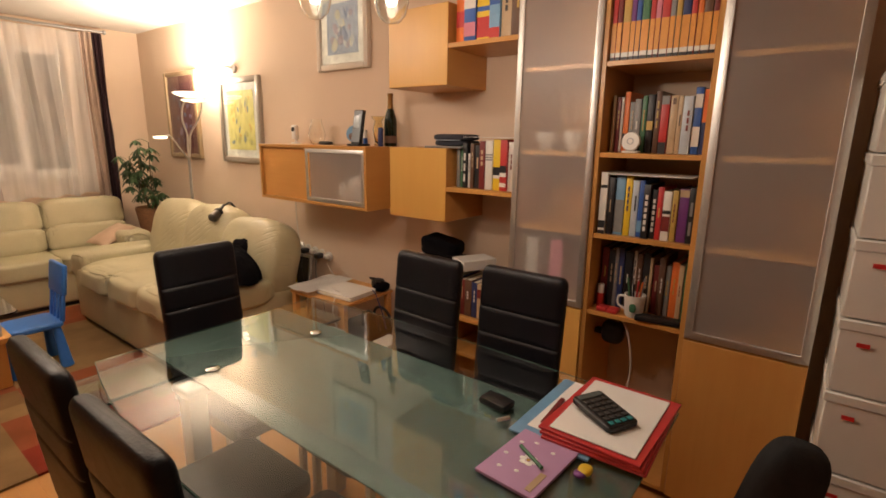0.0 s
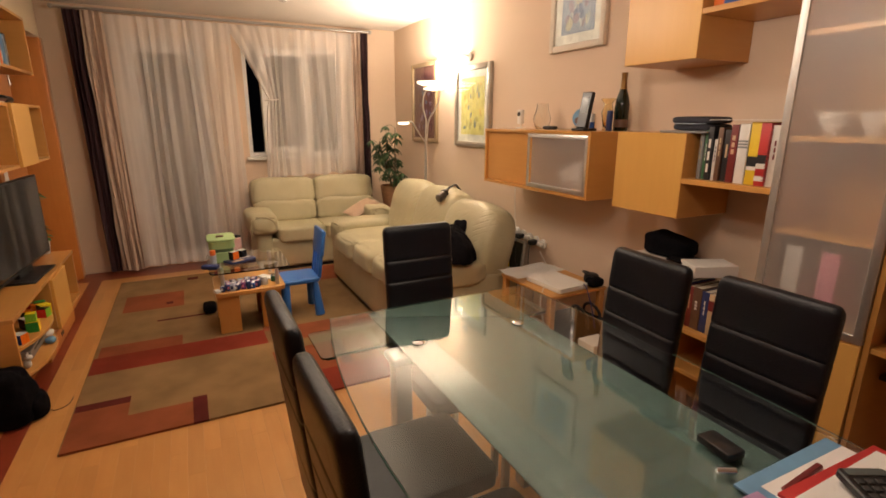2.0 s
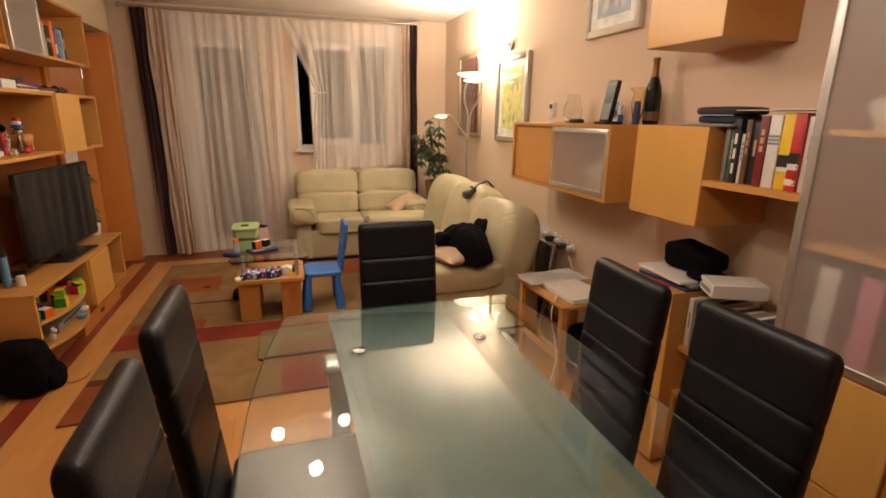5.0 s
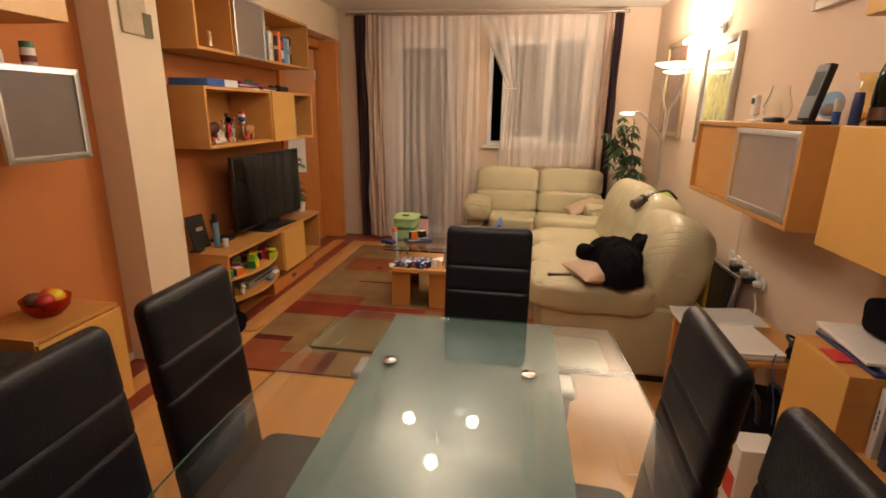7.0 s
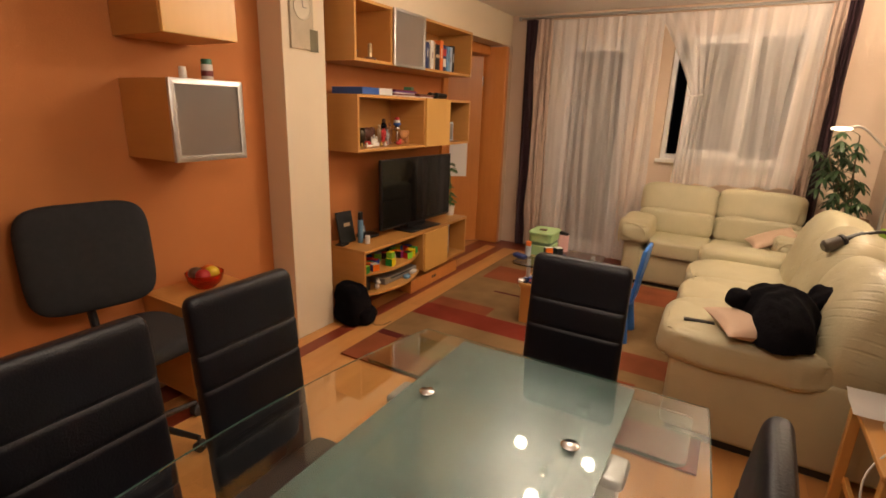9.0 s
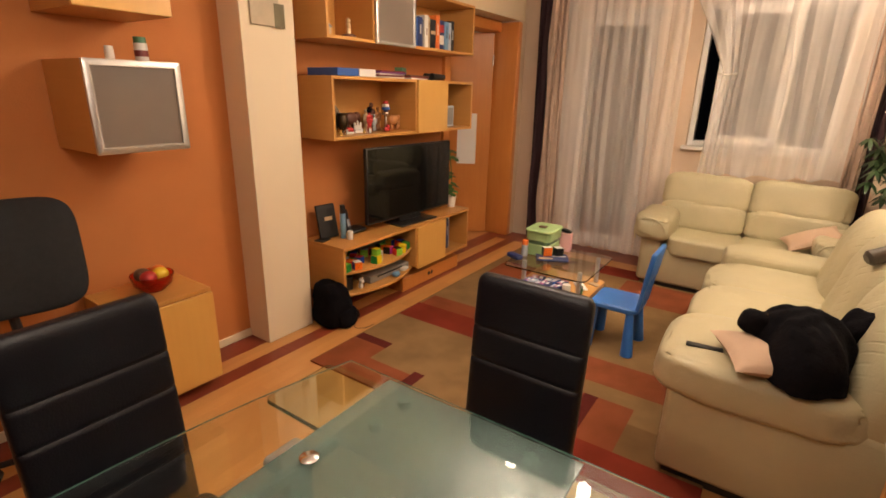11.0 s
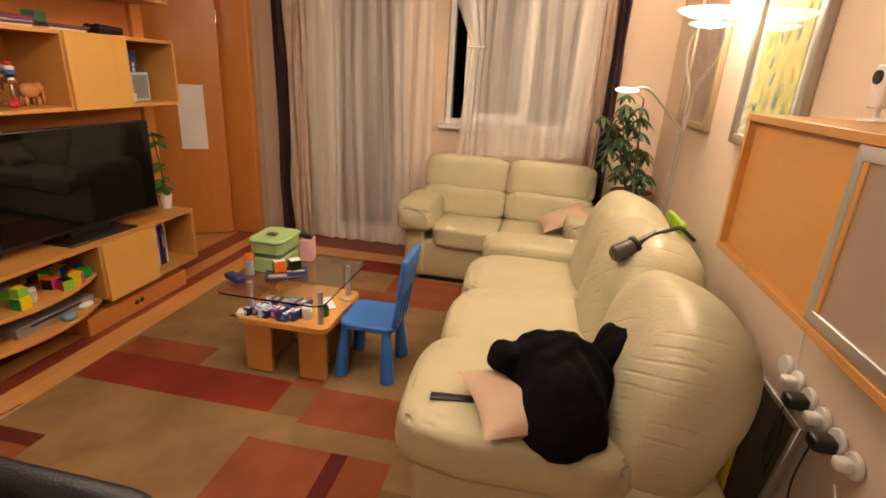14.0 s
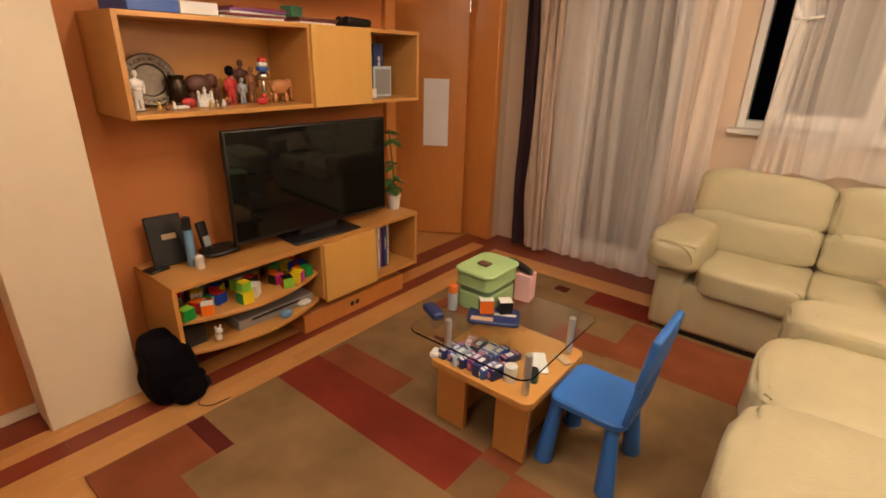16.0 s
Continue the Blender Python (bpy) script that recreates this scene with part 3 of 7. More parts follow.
def ring_bm(xa, xb, y0, y1, z0, z1, w):
    """One mitred rectangular frame between xa and xb, with softened edges."""
    b = bmesh.new()
    loops = []
    for x in (xa, xb):
        for d in (0, w):
            loops.append([b.verts.new((x, y, z)) for y, z in ((y0 + d, z0 + d), (y1 - d, z0 + d), (y1 - d, z1 - d), (y0 + d, z1 - d))])
    oa, ia, ob_, ib = loops
    for k in range(4):
        n = (k + 1) % 4
        for p, q in ((oa, ia), (ia, ib), (ib, ob_), (ob_, oa)):
            b.faces.new((p[k], p[n], q[n], q[k]))
    bmesh.ops.recalc_face_normals(b, faces=b.faces[:])
    bmesh.ops.bevel(b, geom=b.edges[:], offset=0.0015, segments=1, affect="EDGES")
    return b


def glass_door(th, x, y0, y1, z0, z1, w=0.022, d=0.02, sgn=1, name="glass_door", mat=None):
    """A frosted pane in a metal frame whose front is at x; sgn is the side it faces."""
    xa, xb = sorted((x, x - sgn * d))
    b = ring_bm(xa, xb, y0, y1, z0, z1, w)
    d_ = part(name, b, alu, th, "aluminium-framed frosted glass door", True)
    xm = (xa + xb) / 2
    part("pane", box_bm(xm - 0.002, xm + 0.002, y0 + w - 0.002, y1 - w + 0.002, z0 + w - 0.002, z1 - w + 0.002, 0), mat or frosted, d_, "frosted glass pane", True).visible_shadow = False


def front(th, x, y0, y1, z0, z1, sgn=1, name="door", mat=None):
    xa, xb = sorted((x, x - sgn * 0.018))
    return part(name, box_bm(xa, xb, y0 + 0.0015, y1 - 0.0015, z0 + 0.0015, z1 - 0.0015, 0.0015), mat or beech_front, th, "", True)


# east wall: hanging cabinets
EF, EW = 2.85, XE - 0.002
c = thing("wall_cabinet", "beech wall cabinet with sliding door and frosted glass door", "wall cabinet", (3.0, 2.985, 1.052))
carcass(c, EF, EW, 2.45, 3.52, 1.052, 1.425, dividers=(2.98,), back="e")
part("sliding_door", box_bm(EF + 0.02, EF + 0.036, 2.99, 3.50, 1.072, 1.405, 0.001), beech_y, c, "", True)
glass_door(c, EF + 0.002, 2.47, 3.01, 1.073, 1.404, 0.026, 0.014, -1, "glass_sliding_door")
c = thing("wall_box", "closed beech wall box cabinet hung on the beige wall", "wall cabinet", (3.0, 2.07, 1.055))
carcass(c, EF, EW, 1.87, 2.26, 1.055, 1.43)
front(c, EF - 0.001, 1.87, 2.26, 1.055, 1.43, -1)
c = thing("wall_box", "closed beech wall box cabinet hung high on the beige wall", "wall cabinet", (3.0, 2.07, 1.735))
carcass(c, EF, EW, 1.87, 2.26, 1.735, 2.11)
front(c, EF - 0.001, 1.87, 2.26, 1.735, 2.11, -1)
for z, lab in ((1.237, "beech wall shelf holding cookery books"), (1.925, "upper beech wall shelf holding bright books"), (0.565, "low beech shelf holding books and a white box")):
    c = thing("wall_shelf", lab, "shelf", (3.0, 1.67, z))
    part("board", panel(EF, EW, 1.478, 1.869, z - 0.022, z), beech_y, c, "", True)
# low cabinet
c = thing("low_cabinet", "low closed beech cabinet with papers stacked on top", "cabinet", (3.0, 2.0, 0))
LX = 2.79
carcass(c, LX, EW, 1.87, 2.14, 0.02, 0.79)
front(c, LX - 0.001, 1.87, 2.14, 0.02, 0.79, -1)
c = thing("low_bench", "beech bench unit under the low book shelf", "cabinet", (3.0, 1.67, 0))
carcass(c, LX + 0.06, EW, 1.479, 1.869, 0.02, 0.36)
# tall bookcase
BX, BTOP = 2.83, 2.14
c = thing("tall_glass_cabinet", "tall beech cabinet with a long frosted glass door", "bookcase", (3.0, 1.30, 0))
carcass(c, BX + 0.02, EW, 1.105, 1.476, 0.04, BTOP, shelves=(0.763, 1.10, 1.433, 1.783), back="e")
front(c, BX, 1.105, 1.476, 0.40, 0.758, -1, "drawer_front")
front(c, BX, 1.105, 1.476, 0.04, 0.396, -1, "drawer_front")
glass_door(c, BX, 1.105, 1.476, 0.763, BTOP, 0.028, 0.018, -1)
c = thing("open_bookcase", "open beech bookcase packed with books", "bookcase", (3.0, 0.9, 0))
carcass(c, BX + 0.012, EW, 0.69, 1.104, 0.04, BTOP, shelves=(0.763, 1.10, 1.433, 1.783))
c = thing("tall_glass_cabinet", "tall beech cabinet with frosted glass door above a wooden one", "bookcase", (3.0, 0.49, 0))
carcass(c, BX + 0.02, EW, 0.295, 0.689, 0.04, BTOP, shelves=(0.745, 1.10, 1.433, 1.783), back="e")
front(c, BX, 0.295, 0.689, 0.04, 0.735, -1, mat=beech_z)
glass_door(c, BX, 0.295, 0.689, 0.742, BTOP, 0.028, 0.018, -1)
# white storage boxes beside the bookcase
for i, (z0, z1) in enumerate(((0.0, 0.27), (0.275, 0.508), (0.512, 0.768), (0.772, 0.995), (1.0, 1.226), (1.23, 1.457), (1.461, 1.68))):
    c = thing("storage_box", "white cardboard storage box stacked beside the bookcase", "box", (2.8, 0.05, z0), group="stack of white boxes")
    part("box_body", box_bm(2.6, 3.0, -0.16, 0.25, z0, z1 - 0.03, 0.004), white_plastic, c, "", True)
    part("lid", box_bm(2.594, 3.005, -0.165, 0.255, z1 - 0.032, z1, 0.004), white_plastic, c, "", True)
    part("mark", box_bm(2.5925, 2.595, 0.175, 0.205, z1 - 0.075, z1 - 0.062, 0), surface("red_mark", (0.55, 0.02, 0.02), 0.5), c, "small red printed mark", True)

# west wall units
WB = XW + 0.002
c = thing("media_unit", "low beech media unit with curved open shelves, door and open bay", "media unit", (-0.1, 4.13, 0.17))
WF = 0.06
MZ0, MZ1 = 0.17, 0.525
part("top_panel", panel(WB, WF + 0.005, 3.37, 4.89, MZ1 - 0.022, MZ1), beech_y, c, "", True)
part("side_panel", panel(WB, WF, 3.37, 3.389, MZ0, MZ1 - 0.022), beech_x, c, "", True)
part("side_panel", panel(WB, WF, 4.871, 4.89, MZ0, MZ1 - 0.022), beech_x, c, "", True)
for y in (4.14, 4.52):
    part("divider", panel(WB, WF - 0.002, y - 0.01, y + 0.01, MZ0 + 0.02, MZ1 - 0.022), beech_x, c, "", True)
part("bottom_panel", panel(WB, WF, 4.15, 4.871, MZ0, MZ0 + 0.02), beech_y, c, "", True)
part("back_panel", panel(WB, WB + 0.006, 3.389, 4.871, MZ0 + 0.02, MZ1 - 0.022), beech_y, c, "", True)
for z in (MZ0 + 0.019, MZ0 + 0.175):
    pts = [(WB, 3.389), (WF - 0.04, 3.389)] + [(WF - 0.045 + 0.10 * math.sin(math.pi * k / 14) ** 0.8, 3.389 + (4.129 - 3.389) * k / 14) for k in range(1, 14)] + [(WF - 0.04, 4.129), (WB, 4.129)]
    part("curved_shelf", profile_bm(pts[::-1], 0.019, z - 0.019), beech_y, c, "beech shelf with a bowed front edge", True)
front(c, WF + 0.016, 4.14, 4.52, MZ0, MZ1 - 0.022)
c = thing("low_crate", "rust brown wooden drawer box under the media unit", "drawer", (-0.1, 4.4, 0))
part("drawer_box", box_bm(WB + 0.02, 0.02, 4.02, 4.80, 0, 0.11, 0.003), doorwood, c, "", True)
part("handle_hole", rod((0.0195, 4.36, 0.06), (0.0225, 4.36, 0.06), 0.016), black_plastic, c, "black twin finger pull", True)
part("handle_hole", rod((0.0195, 4.40, 0.06), (0.0225, 4.40, 0.06), 0.016), black_plastic, c, "black twin finger pull", True)
c = thing("wall_shelf_unit", "beech wall unit with open bay of figurines and a plain door", "wall cabinet", (-0.1, 4.14, 1.20))
carcass(c, WB, 0.03, 3.36, 4.93, 1.20, 1.572, dividers=(4.17, 4.55), back="w")
front(c, 0.046, 4.17, 4.545, 1.20, 1.572, 1)
c = thing("wall_shelf_unit", "upper beech wall unit with frosted glass door and books", "wall cabinet", (-0.1, 4.13, 1.77))
carcass(c, WB, 0.03, 3.34, 4.92, 1.772, 2.14, dividers=(3.735, 4.135), back="w")
glass_door(c, 0.05, 3.735, 4.13, 1.772, 2.14, 0.02, 0.018, 1, mat=frosted_shaded)
c = thing("wall_box", "small wall cabinet with framed frosted glass front", "wall cabinet", (-0.1, 2.27, 1.235))
carcass(c, WB, 0.055, 2.09, 2.452, 1.235, 1.588, back="w")
glass_door(c, 0.075, 2.088, 2.454, 1.233, 1.59, 0.026, 0.019, 1, mat=frosted_shaded)
c = thing("wall_box", "closed beech wall box high on the orange wall", "wall cabinet", (-0.1, 2.27, 1.765))
carcass(c, WB, 0.055, 2.09, 2.452, 1.765, 2.12)
front(c, 0.073, 2.09, 2.452, 1.765, 2.12)
c = thing("sideboard", "low closed beech sideboard against the orange wall", "sideboard", (-0.1, 2.27, 0))
carcass(c, WB, 0.04, 2.06, 2.482, 0.06, 0.55)
front(c, 0.058, 2.06, 2.482, 0.06, 0.53)

# ---- television ----
c = thing("television", "flat black television on a low stand, switched off", "television", (-0.06, 4.22, MZ1))
tvm = pose(-0.06, 4.22, 0, 0, 0, -3)
part("screen_body", moved(box_bm(-0.02, 0.012, -0.475, 0.475, 0.575, 1.115, 0.006, 2), tvm), black_plastic, c, "", True)
screen = surface("tv_screen", (0.004, 0.005, 0.005), 0.04, var=0.0)
part("screen", moved(box_bm(0.0125, 0.0135, -0.466, 0.466, 0.592, 1.106, 0), tvm), screen, c, "glossy dark screen", True)
part("stand", moved(box_bm(-0.09, 0.10, -0.21, 0.21, MZ1 + 0.001, MZ1 + 0.013, 0.004), tvm), black_plastic, c, "", True)
part("neck", moved(box_bm(-0.03, 0.0, -0.12, 0.12, MZ1 + 0.012, 0.60, 0.004), tvm), black_plastic, c, "", True)

# ---- sofas ----


def pad(th, name, c, s, e=0.3, wr=0.012, m=None, label="", nu=40, nv=26, deep=False):
    b = soft((0, 0, 0), s, e, int(nu * 1.6), int(nv * 1.6), wr, 6.0)
    off = Vector(c)
    k = [1 if q == max(s) else 4.5 for q in s]
    long_ = s.index(max(s))
    for v in b.verts:
        q = v.co + off
        w = Vector((q.x * 3, q.y * 3, q.z * 3))
        w[long_] = q[long_] * 17
        rim = 1.0
        if deep:
            yy, zz = v.co.y / s[1], v.co.z / s[2]
            w = Vector((math.atan2(yy, zz) * 7.5, math.hypot(yy, zz) * 1.1 + 9 * c[1], q.x * 3)) + 0.35 * noise.noise_vector(q * 6)
            rim = min(1.0, max(0.0, (math.hypot(yy, zz) - 0.30) / 0.35)) * min(1.0, max(0.0, 0.45 + 2.4 * noise.noise(q * 5)))
        edge_ = abs(v.co[long_]) / s[long_]
        w += 0.5 * noise.noise_vector(q * 5)
        crease = max(0.0, 0.13 - abs(noise.noise(w))) / 0.13
        v.co *= 1 - (0.012 * rim if deep else 0.055 * (0.25 + 0.75 * edge_)) * crease ** 2
    if m is not None:
        moved(b, m)
    part(name, moved(b, Matrix.Translation(c)), creased_leather if deep else cream_leather, th, label, True)


s = thing("sofa", "long cream leather sofa with puffy back cushions along the wall", "sofa", (2.4, 4.1, 0))
part("base", box_bm(2.055, 2.92, 3.145, 4.95, 0.045, 0.46, 0.03, 3), cream_leather, s, "cream leather skirt", True)
part("plinth", box_bm(2.085, 2.77, 3.18, 4.92, 0.0, 0.046, 0.002), black_plastic, s, "", True)
for y0, y1, zc, h in ((3.115, 3.68, 0.48, 0.095), (3.67, 4.22, 0.445, 0.10), (4.21, 4.76, 0.425, 0.10)):
    pad(s, "seat_cushion", (2.345 if y0 < 3.5 else 2.37, (y0 + y1) / 2, zc), (0.365, (y1 - y0) / 2 + 0.012, h), 0.42, 0.014)
pad(s, "armrest", (2.39, 4.88, 0.465), (0.34, 0.145, 0.12), 0.42, 0.012)
for i, (y0, y1) in enumerate(((3.17, 3.80), (3.72, 4.34), (4.26, 4.90))):
    pad(s, "back_cushion", (2.76, (y0 + y1) / 2, (0.61, 0.64, 0.64)[i]), (0.175, (y1 - y0) / 2 + 0.03, (0.30, 0.315, 0.315)[i]), 0.62, 0.012, m=pose(0, 0, 0, 0, 16, 0), nu=110, nv=66, deep=True)
part("back_shell", box_bm(2.74, 2.90, 3.27, 4.93, 0.10, 0.72, 0.05, 4), cream_leather, s, "", True)

s = thing("loveseat", "two-seat cream leather sofa under the curtained window", "sofa", (2.1, 5.6, 0))
part("base", box_bm(1.50, 2.80, 5.37, 5.96, 0.045, 0.34, 0.03, 3), cream_leather, s, "cream leather skirt", True)
part("plinth", box_bm(1.53, 2.77, 5.40, 5.93, 0.0, 0.046, 0.002), black_plastic, s, "", True)
for x0, x1 in ((1.62, 2.11), (2.10, 2.60)):
    pad(s, "seat_cushion", ((x0 + x1) / 2, 5.58, 0.37), ((x1 - x0) / 2 + 0.004, 0.25, 0.085), 0.3)
for x0, x1 in ((1.46, 2.11), (2.10, 2.76)):
    pad(s, "lumbar_cushion", ((x0 + x1) / 2, 5.80, 0.545), ((x1 - x0) / 2, 0.10, 0.12), 0.4, m=pose(0, 0, 0, -8, 0, 0))
    pad(s, "head_cushion", ((x0 + x1) / 2, 5.87, 0.74), ((x1 - x0) / 2 + 0.005, 0.115, 0.15), 0.42, m=pose(0, 0, 0, -12, 0, 0))
for x in (1.50, 2.68):
    pad(s, "armrest", (x, 5.57, 0.50), (0.14, 0.30, 0.11), 0.5, 0.02)
    part("arm_side", box_bm(x - 0.075, x + 0.075, 5.35, 5.90, 0.05, 0.48, 0.03, 3), cream_leather, s, "", True)

for x in (1.50, 2.68):
    part("arm_piping", tube([(x - 0.11, 5.315, 0.40), (x - 0.118, 5.30, 0.50), (x - 0.06, 5.285, 0.575), (x + 0.03, 5.285, 0.575), (x + 0.10, 5.295, 0.51), (x + 0.085, 5.31, 0.43)], 0.007), cream_leather, s, "stitched roll on the arm front", True)

# ---- coffee table and toys chair ----
t = thing("coffee_table", "beech coffee table with a raised clear glass top", "coffee table", (1.21, 4.15, 0.013))
part("wooden_top", profile_bm(round_rect(0.985, 1.45, 3.92, 4.38, 0.04), 0.03, 0.30), beech_x, t, "", True)
for x in (1.06, 1.345):
    part("leg_panel", box_bm(x - 0.065, x + 0.075, 3.975, 4.0, 0.014, 0.30, 0.002), beech_z, t, "", True)
    part("leg_panel", box_bm(x - 0.065, x + 0.075, 4.31, 4.335, 0.014, 0.30, 0.002), beech_z, t, "", True)
    part("leg_panel", box_bm(x - 0.01, x + 0.015, 4.0, 4.31, 0.014, 0.30, 0.002), beech_z, t, "", True)
part("glass_top", profile_bm(round_rect(0.96, 1.48, 3.82, 4.39, 0.05), 0.008, 0.492), table_glass, t, "clear raised glass top", True).visible_shadow = False
for x, y in ((1.04, 3.98), (1.40, 3.975), (1.04, 4.32), (1.40, 4.32)):
    part("post", rod((x, y, 0.331), (x, y, 0.4915), 0.014), alu, t, "aluminium spacer post", True)

c = thing("kids_chair", "small blue plastic children's chair beside the coffee table", "chair", (1.6, 4.18, 0.013), 0)
part("seat", profile_bm(round_rect(1.45, 1.735, 4.05, 4.34, 0.05), 0.035, 0.275, 0.008), blue_plastic, c, "", True)
for x, y, dx, dy in ((1.48, 4.09, -0.02, -0.03), (1.69, 4.08, 0.02, -0.03), (1.48, 4.30, -0.02, 0.02), (1.69, 4.30, 0.02, 0.02)):
    part("leg", rod((x + dx, y + dy, 0.0135), (x, y, 0.28), 0.036, 0.022, 20), blue_plastic, c, "tapered blue leg", True)
bm_ = pose(1.728, 4.19, 0.31, 0, 8, 0)
b = box_bm(-0.014, 0.014, -0.14, 0.14, 0.16, 0.36, 0.012, 3)
part("backrest", moved(b, bm_), blue_plastic, c, "rounded blue backrest panel", True)
for y in (-0.10, -0.035, 0.035, 0.10):
    part("back_slat", moved(box_bm(-0.012, 0.012, y - 0.018, y + 0.018, -0.01, 0.17, 0.006, 2), bm_), blue_plastic, c, "", True)

# ---- curtains ----


def curtain(name, x0, x1, z0, z1, y, folds, amp, mat, label, foot=None, nu=None, seed=3.0):
    """Hanging cloth with folds; foot gives the x range at its hem."""
    fx0, fx1 = foot or (x0, x1)

    def fn(u, v):
        z = z1 + (z0 - z1) * v
        xx = (x0 + (x1 - x0) * u) * (1 - v) + (fx0 + (fx1 - fx0) * u) * v
        ph = 2 * math.pi * (folds * u + 0.75 * noise.noise(Vector((u * 5, v * 1.1, seed))) + 0.2 * noise.noise(Vector((u * 19, v * 0.7, seed))))
        a = amp * (0.5 + 0.5 * min(1, v * 5)) * max(0.15, 0.75 + 1.5 * noise.noise(Vector((u * 9, v * 0.9, seed + 5))))
        zz = z + (0.006 * math.sin(ph * 0.5) if v > 0.97 else 0)
        return Vector((xx + 0.3 * a * math.sin(2 * ph + 1), y + a * math.sin(ph), zz))
    return fn, (nu or int(folds * 14))


def curtain_thing(name, x0, x1, z0, z1, y, folds, amp, mat, label, foot=None, seed=3.0):
    fn, nu = curtain(name, x0, x1, z0, z1, y, folds, amp, mat, label, foot, seed=seed)
    return lone(name, sheet(fn, nu, 36), mat, label, "curtain")


curtain_thing("sheer_curtain", 0.37, 1.42, 0.04, 2.385, 6.00, 11, 0.0165, sheer_cloth, "floor-length pinkish white sheer curtain in soft folds", (0.40, 1.47))


def gathered(u, v):
    """The left edge is drawn to a tie; the rest hangs straight."""
    z = 2.385 - (2.385 - 0.86) * v
    k = (2.385 - 1.68) / (2.385 - 0.86)
    xl = 1.36 + 0.375 * (v / k) ** 0.85 if v < k else 1.735 - 0.075 * ((v - k) / (1 - k)) ** 0.7
    x0 = 1.36 + 1.30 * u
    q = max(0.0, 1 - u / 0.42)
    x = x0 + (xl - 1.36) * q ** 1.3
    ph = 2 * math.pi * 11 * u + 4.2 * noise.noise(Vector((u * 5, v * 1.0, 3))) + 1.2 * noise.noise(Vector((u * 21, v * 0.7, 3)))
    a = 0.0155 * (0.5 + 0.5 * min(1, v * 4)) * max(0.2, 0.8 + 1.4 * noise.noise(Vector((u * 9, v * 0.8, 8.0))))
    pinch = math.exp(-((v - k) / 0.06) ** 2) * math.exp(-(u / 0.10) ** 2)
    return Vector((x + 0.3 * a * math.sin(2 * ph), 6.0 + a * math.sin(ph) * (1 - 0.7 * pinch) - 0.03 * pinch, z + 0.012 * math.sin(ph * 0.5) * v + (0.05 * u * v)))


sc = thing("sheer_curtain", "short sheer curtain pulled aside and tied over the window", "curtain", (2.0, 6.0, 1.6))
part("cloth", sheet(gathered, 280, 44), sheer_cloth, sc, "", True)
part("tie", tube([(1.70, 5.97, 1.68), (1.76, 5.955, 1.675), (1.83, 5.96, 1.685)], 0.007), white_plastic, sc, "short white tie band", True)
curtain_thing("dark_curtain", 0.09, 0.22, 0.03, 2.40, 6.0, 2.5, 0.03, brown_cloth, "narrow dark brown drape hanging to the floor", (0.13, 0.23), 1.0)
curtain_thing("beige_curtain", 0.22, 0.38, 0.03, 2.40, 5.985, 3.0, 0.03, beige_cloth, "narrow beige drape beside the dark one", (0.24, 0.42), 2.0)
curtain_thing("beige_curtain", 2.64, 2.74, 0.5, 2.40, 5.99, 2.0, 0.028, beige_cloth, "narrow beige drape beside the window", None, 4.0)
curtain_thing("dark_curtain", 2.74, 2.83, 0.3, 2.40, 6.0, 2.0, 0.03, brown_cloth, "narrow dark brown drape at the window's side", None, 6.0)
r = thing("curtain_rod", "brushed metal curtain rod above the window", "curtain rod", (1.5, 6.0, 2.415))
part("rod", rod((0.02, 6.0, 2.415), (2.86, 6.0, 2.415), 0.011), satin, r, "", True)
part("front_rod", rod((0.3, 5.95, 2.40), (2.70, 5.95, 2.40), 0.007), satin, r, "", True)
for x in (0.02, 2.86):
    part("finial", lathe([(0, -0.022), (0.014, -0.016), (0.02, 0), (0.014, 0.016), (0, 0.022)], 16, at=(x, 6.0, 2.415)), satin, r, "", True)
for x in (0.06, 1.45, 2.81):
    part("bracket", rod((x, 6.0, 2.415), (x, 6.128, 2.43), 0.008), satin, r, "", True)

# ---- chandeliers ----
opal = surface("opal_globe", (1.0, 0.86, 0.66), 0.4, var=0, emit=40.0)
unlit_opal = surface("unlit_opal", (0.80, 0.78, 0.74), 0.15, var=0.02)
halogen_bulb = surface("lit_bulb", (1.0, 0.86, 0.66), 0.4, var=0, emit=60.0)


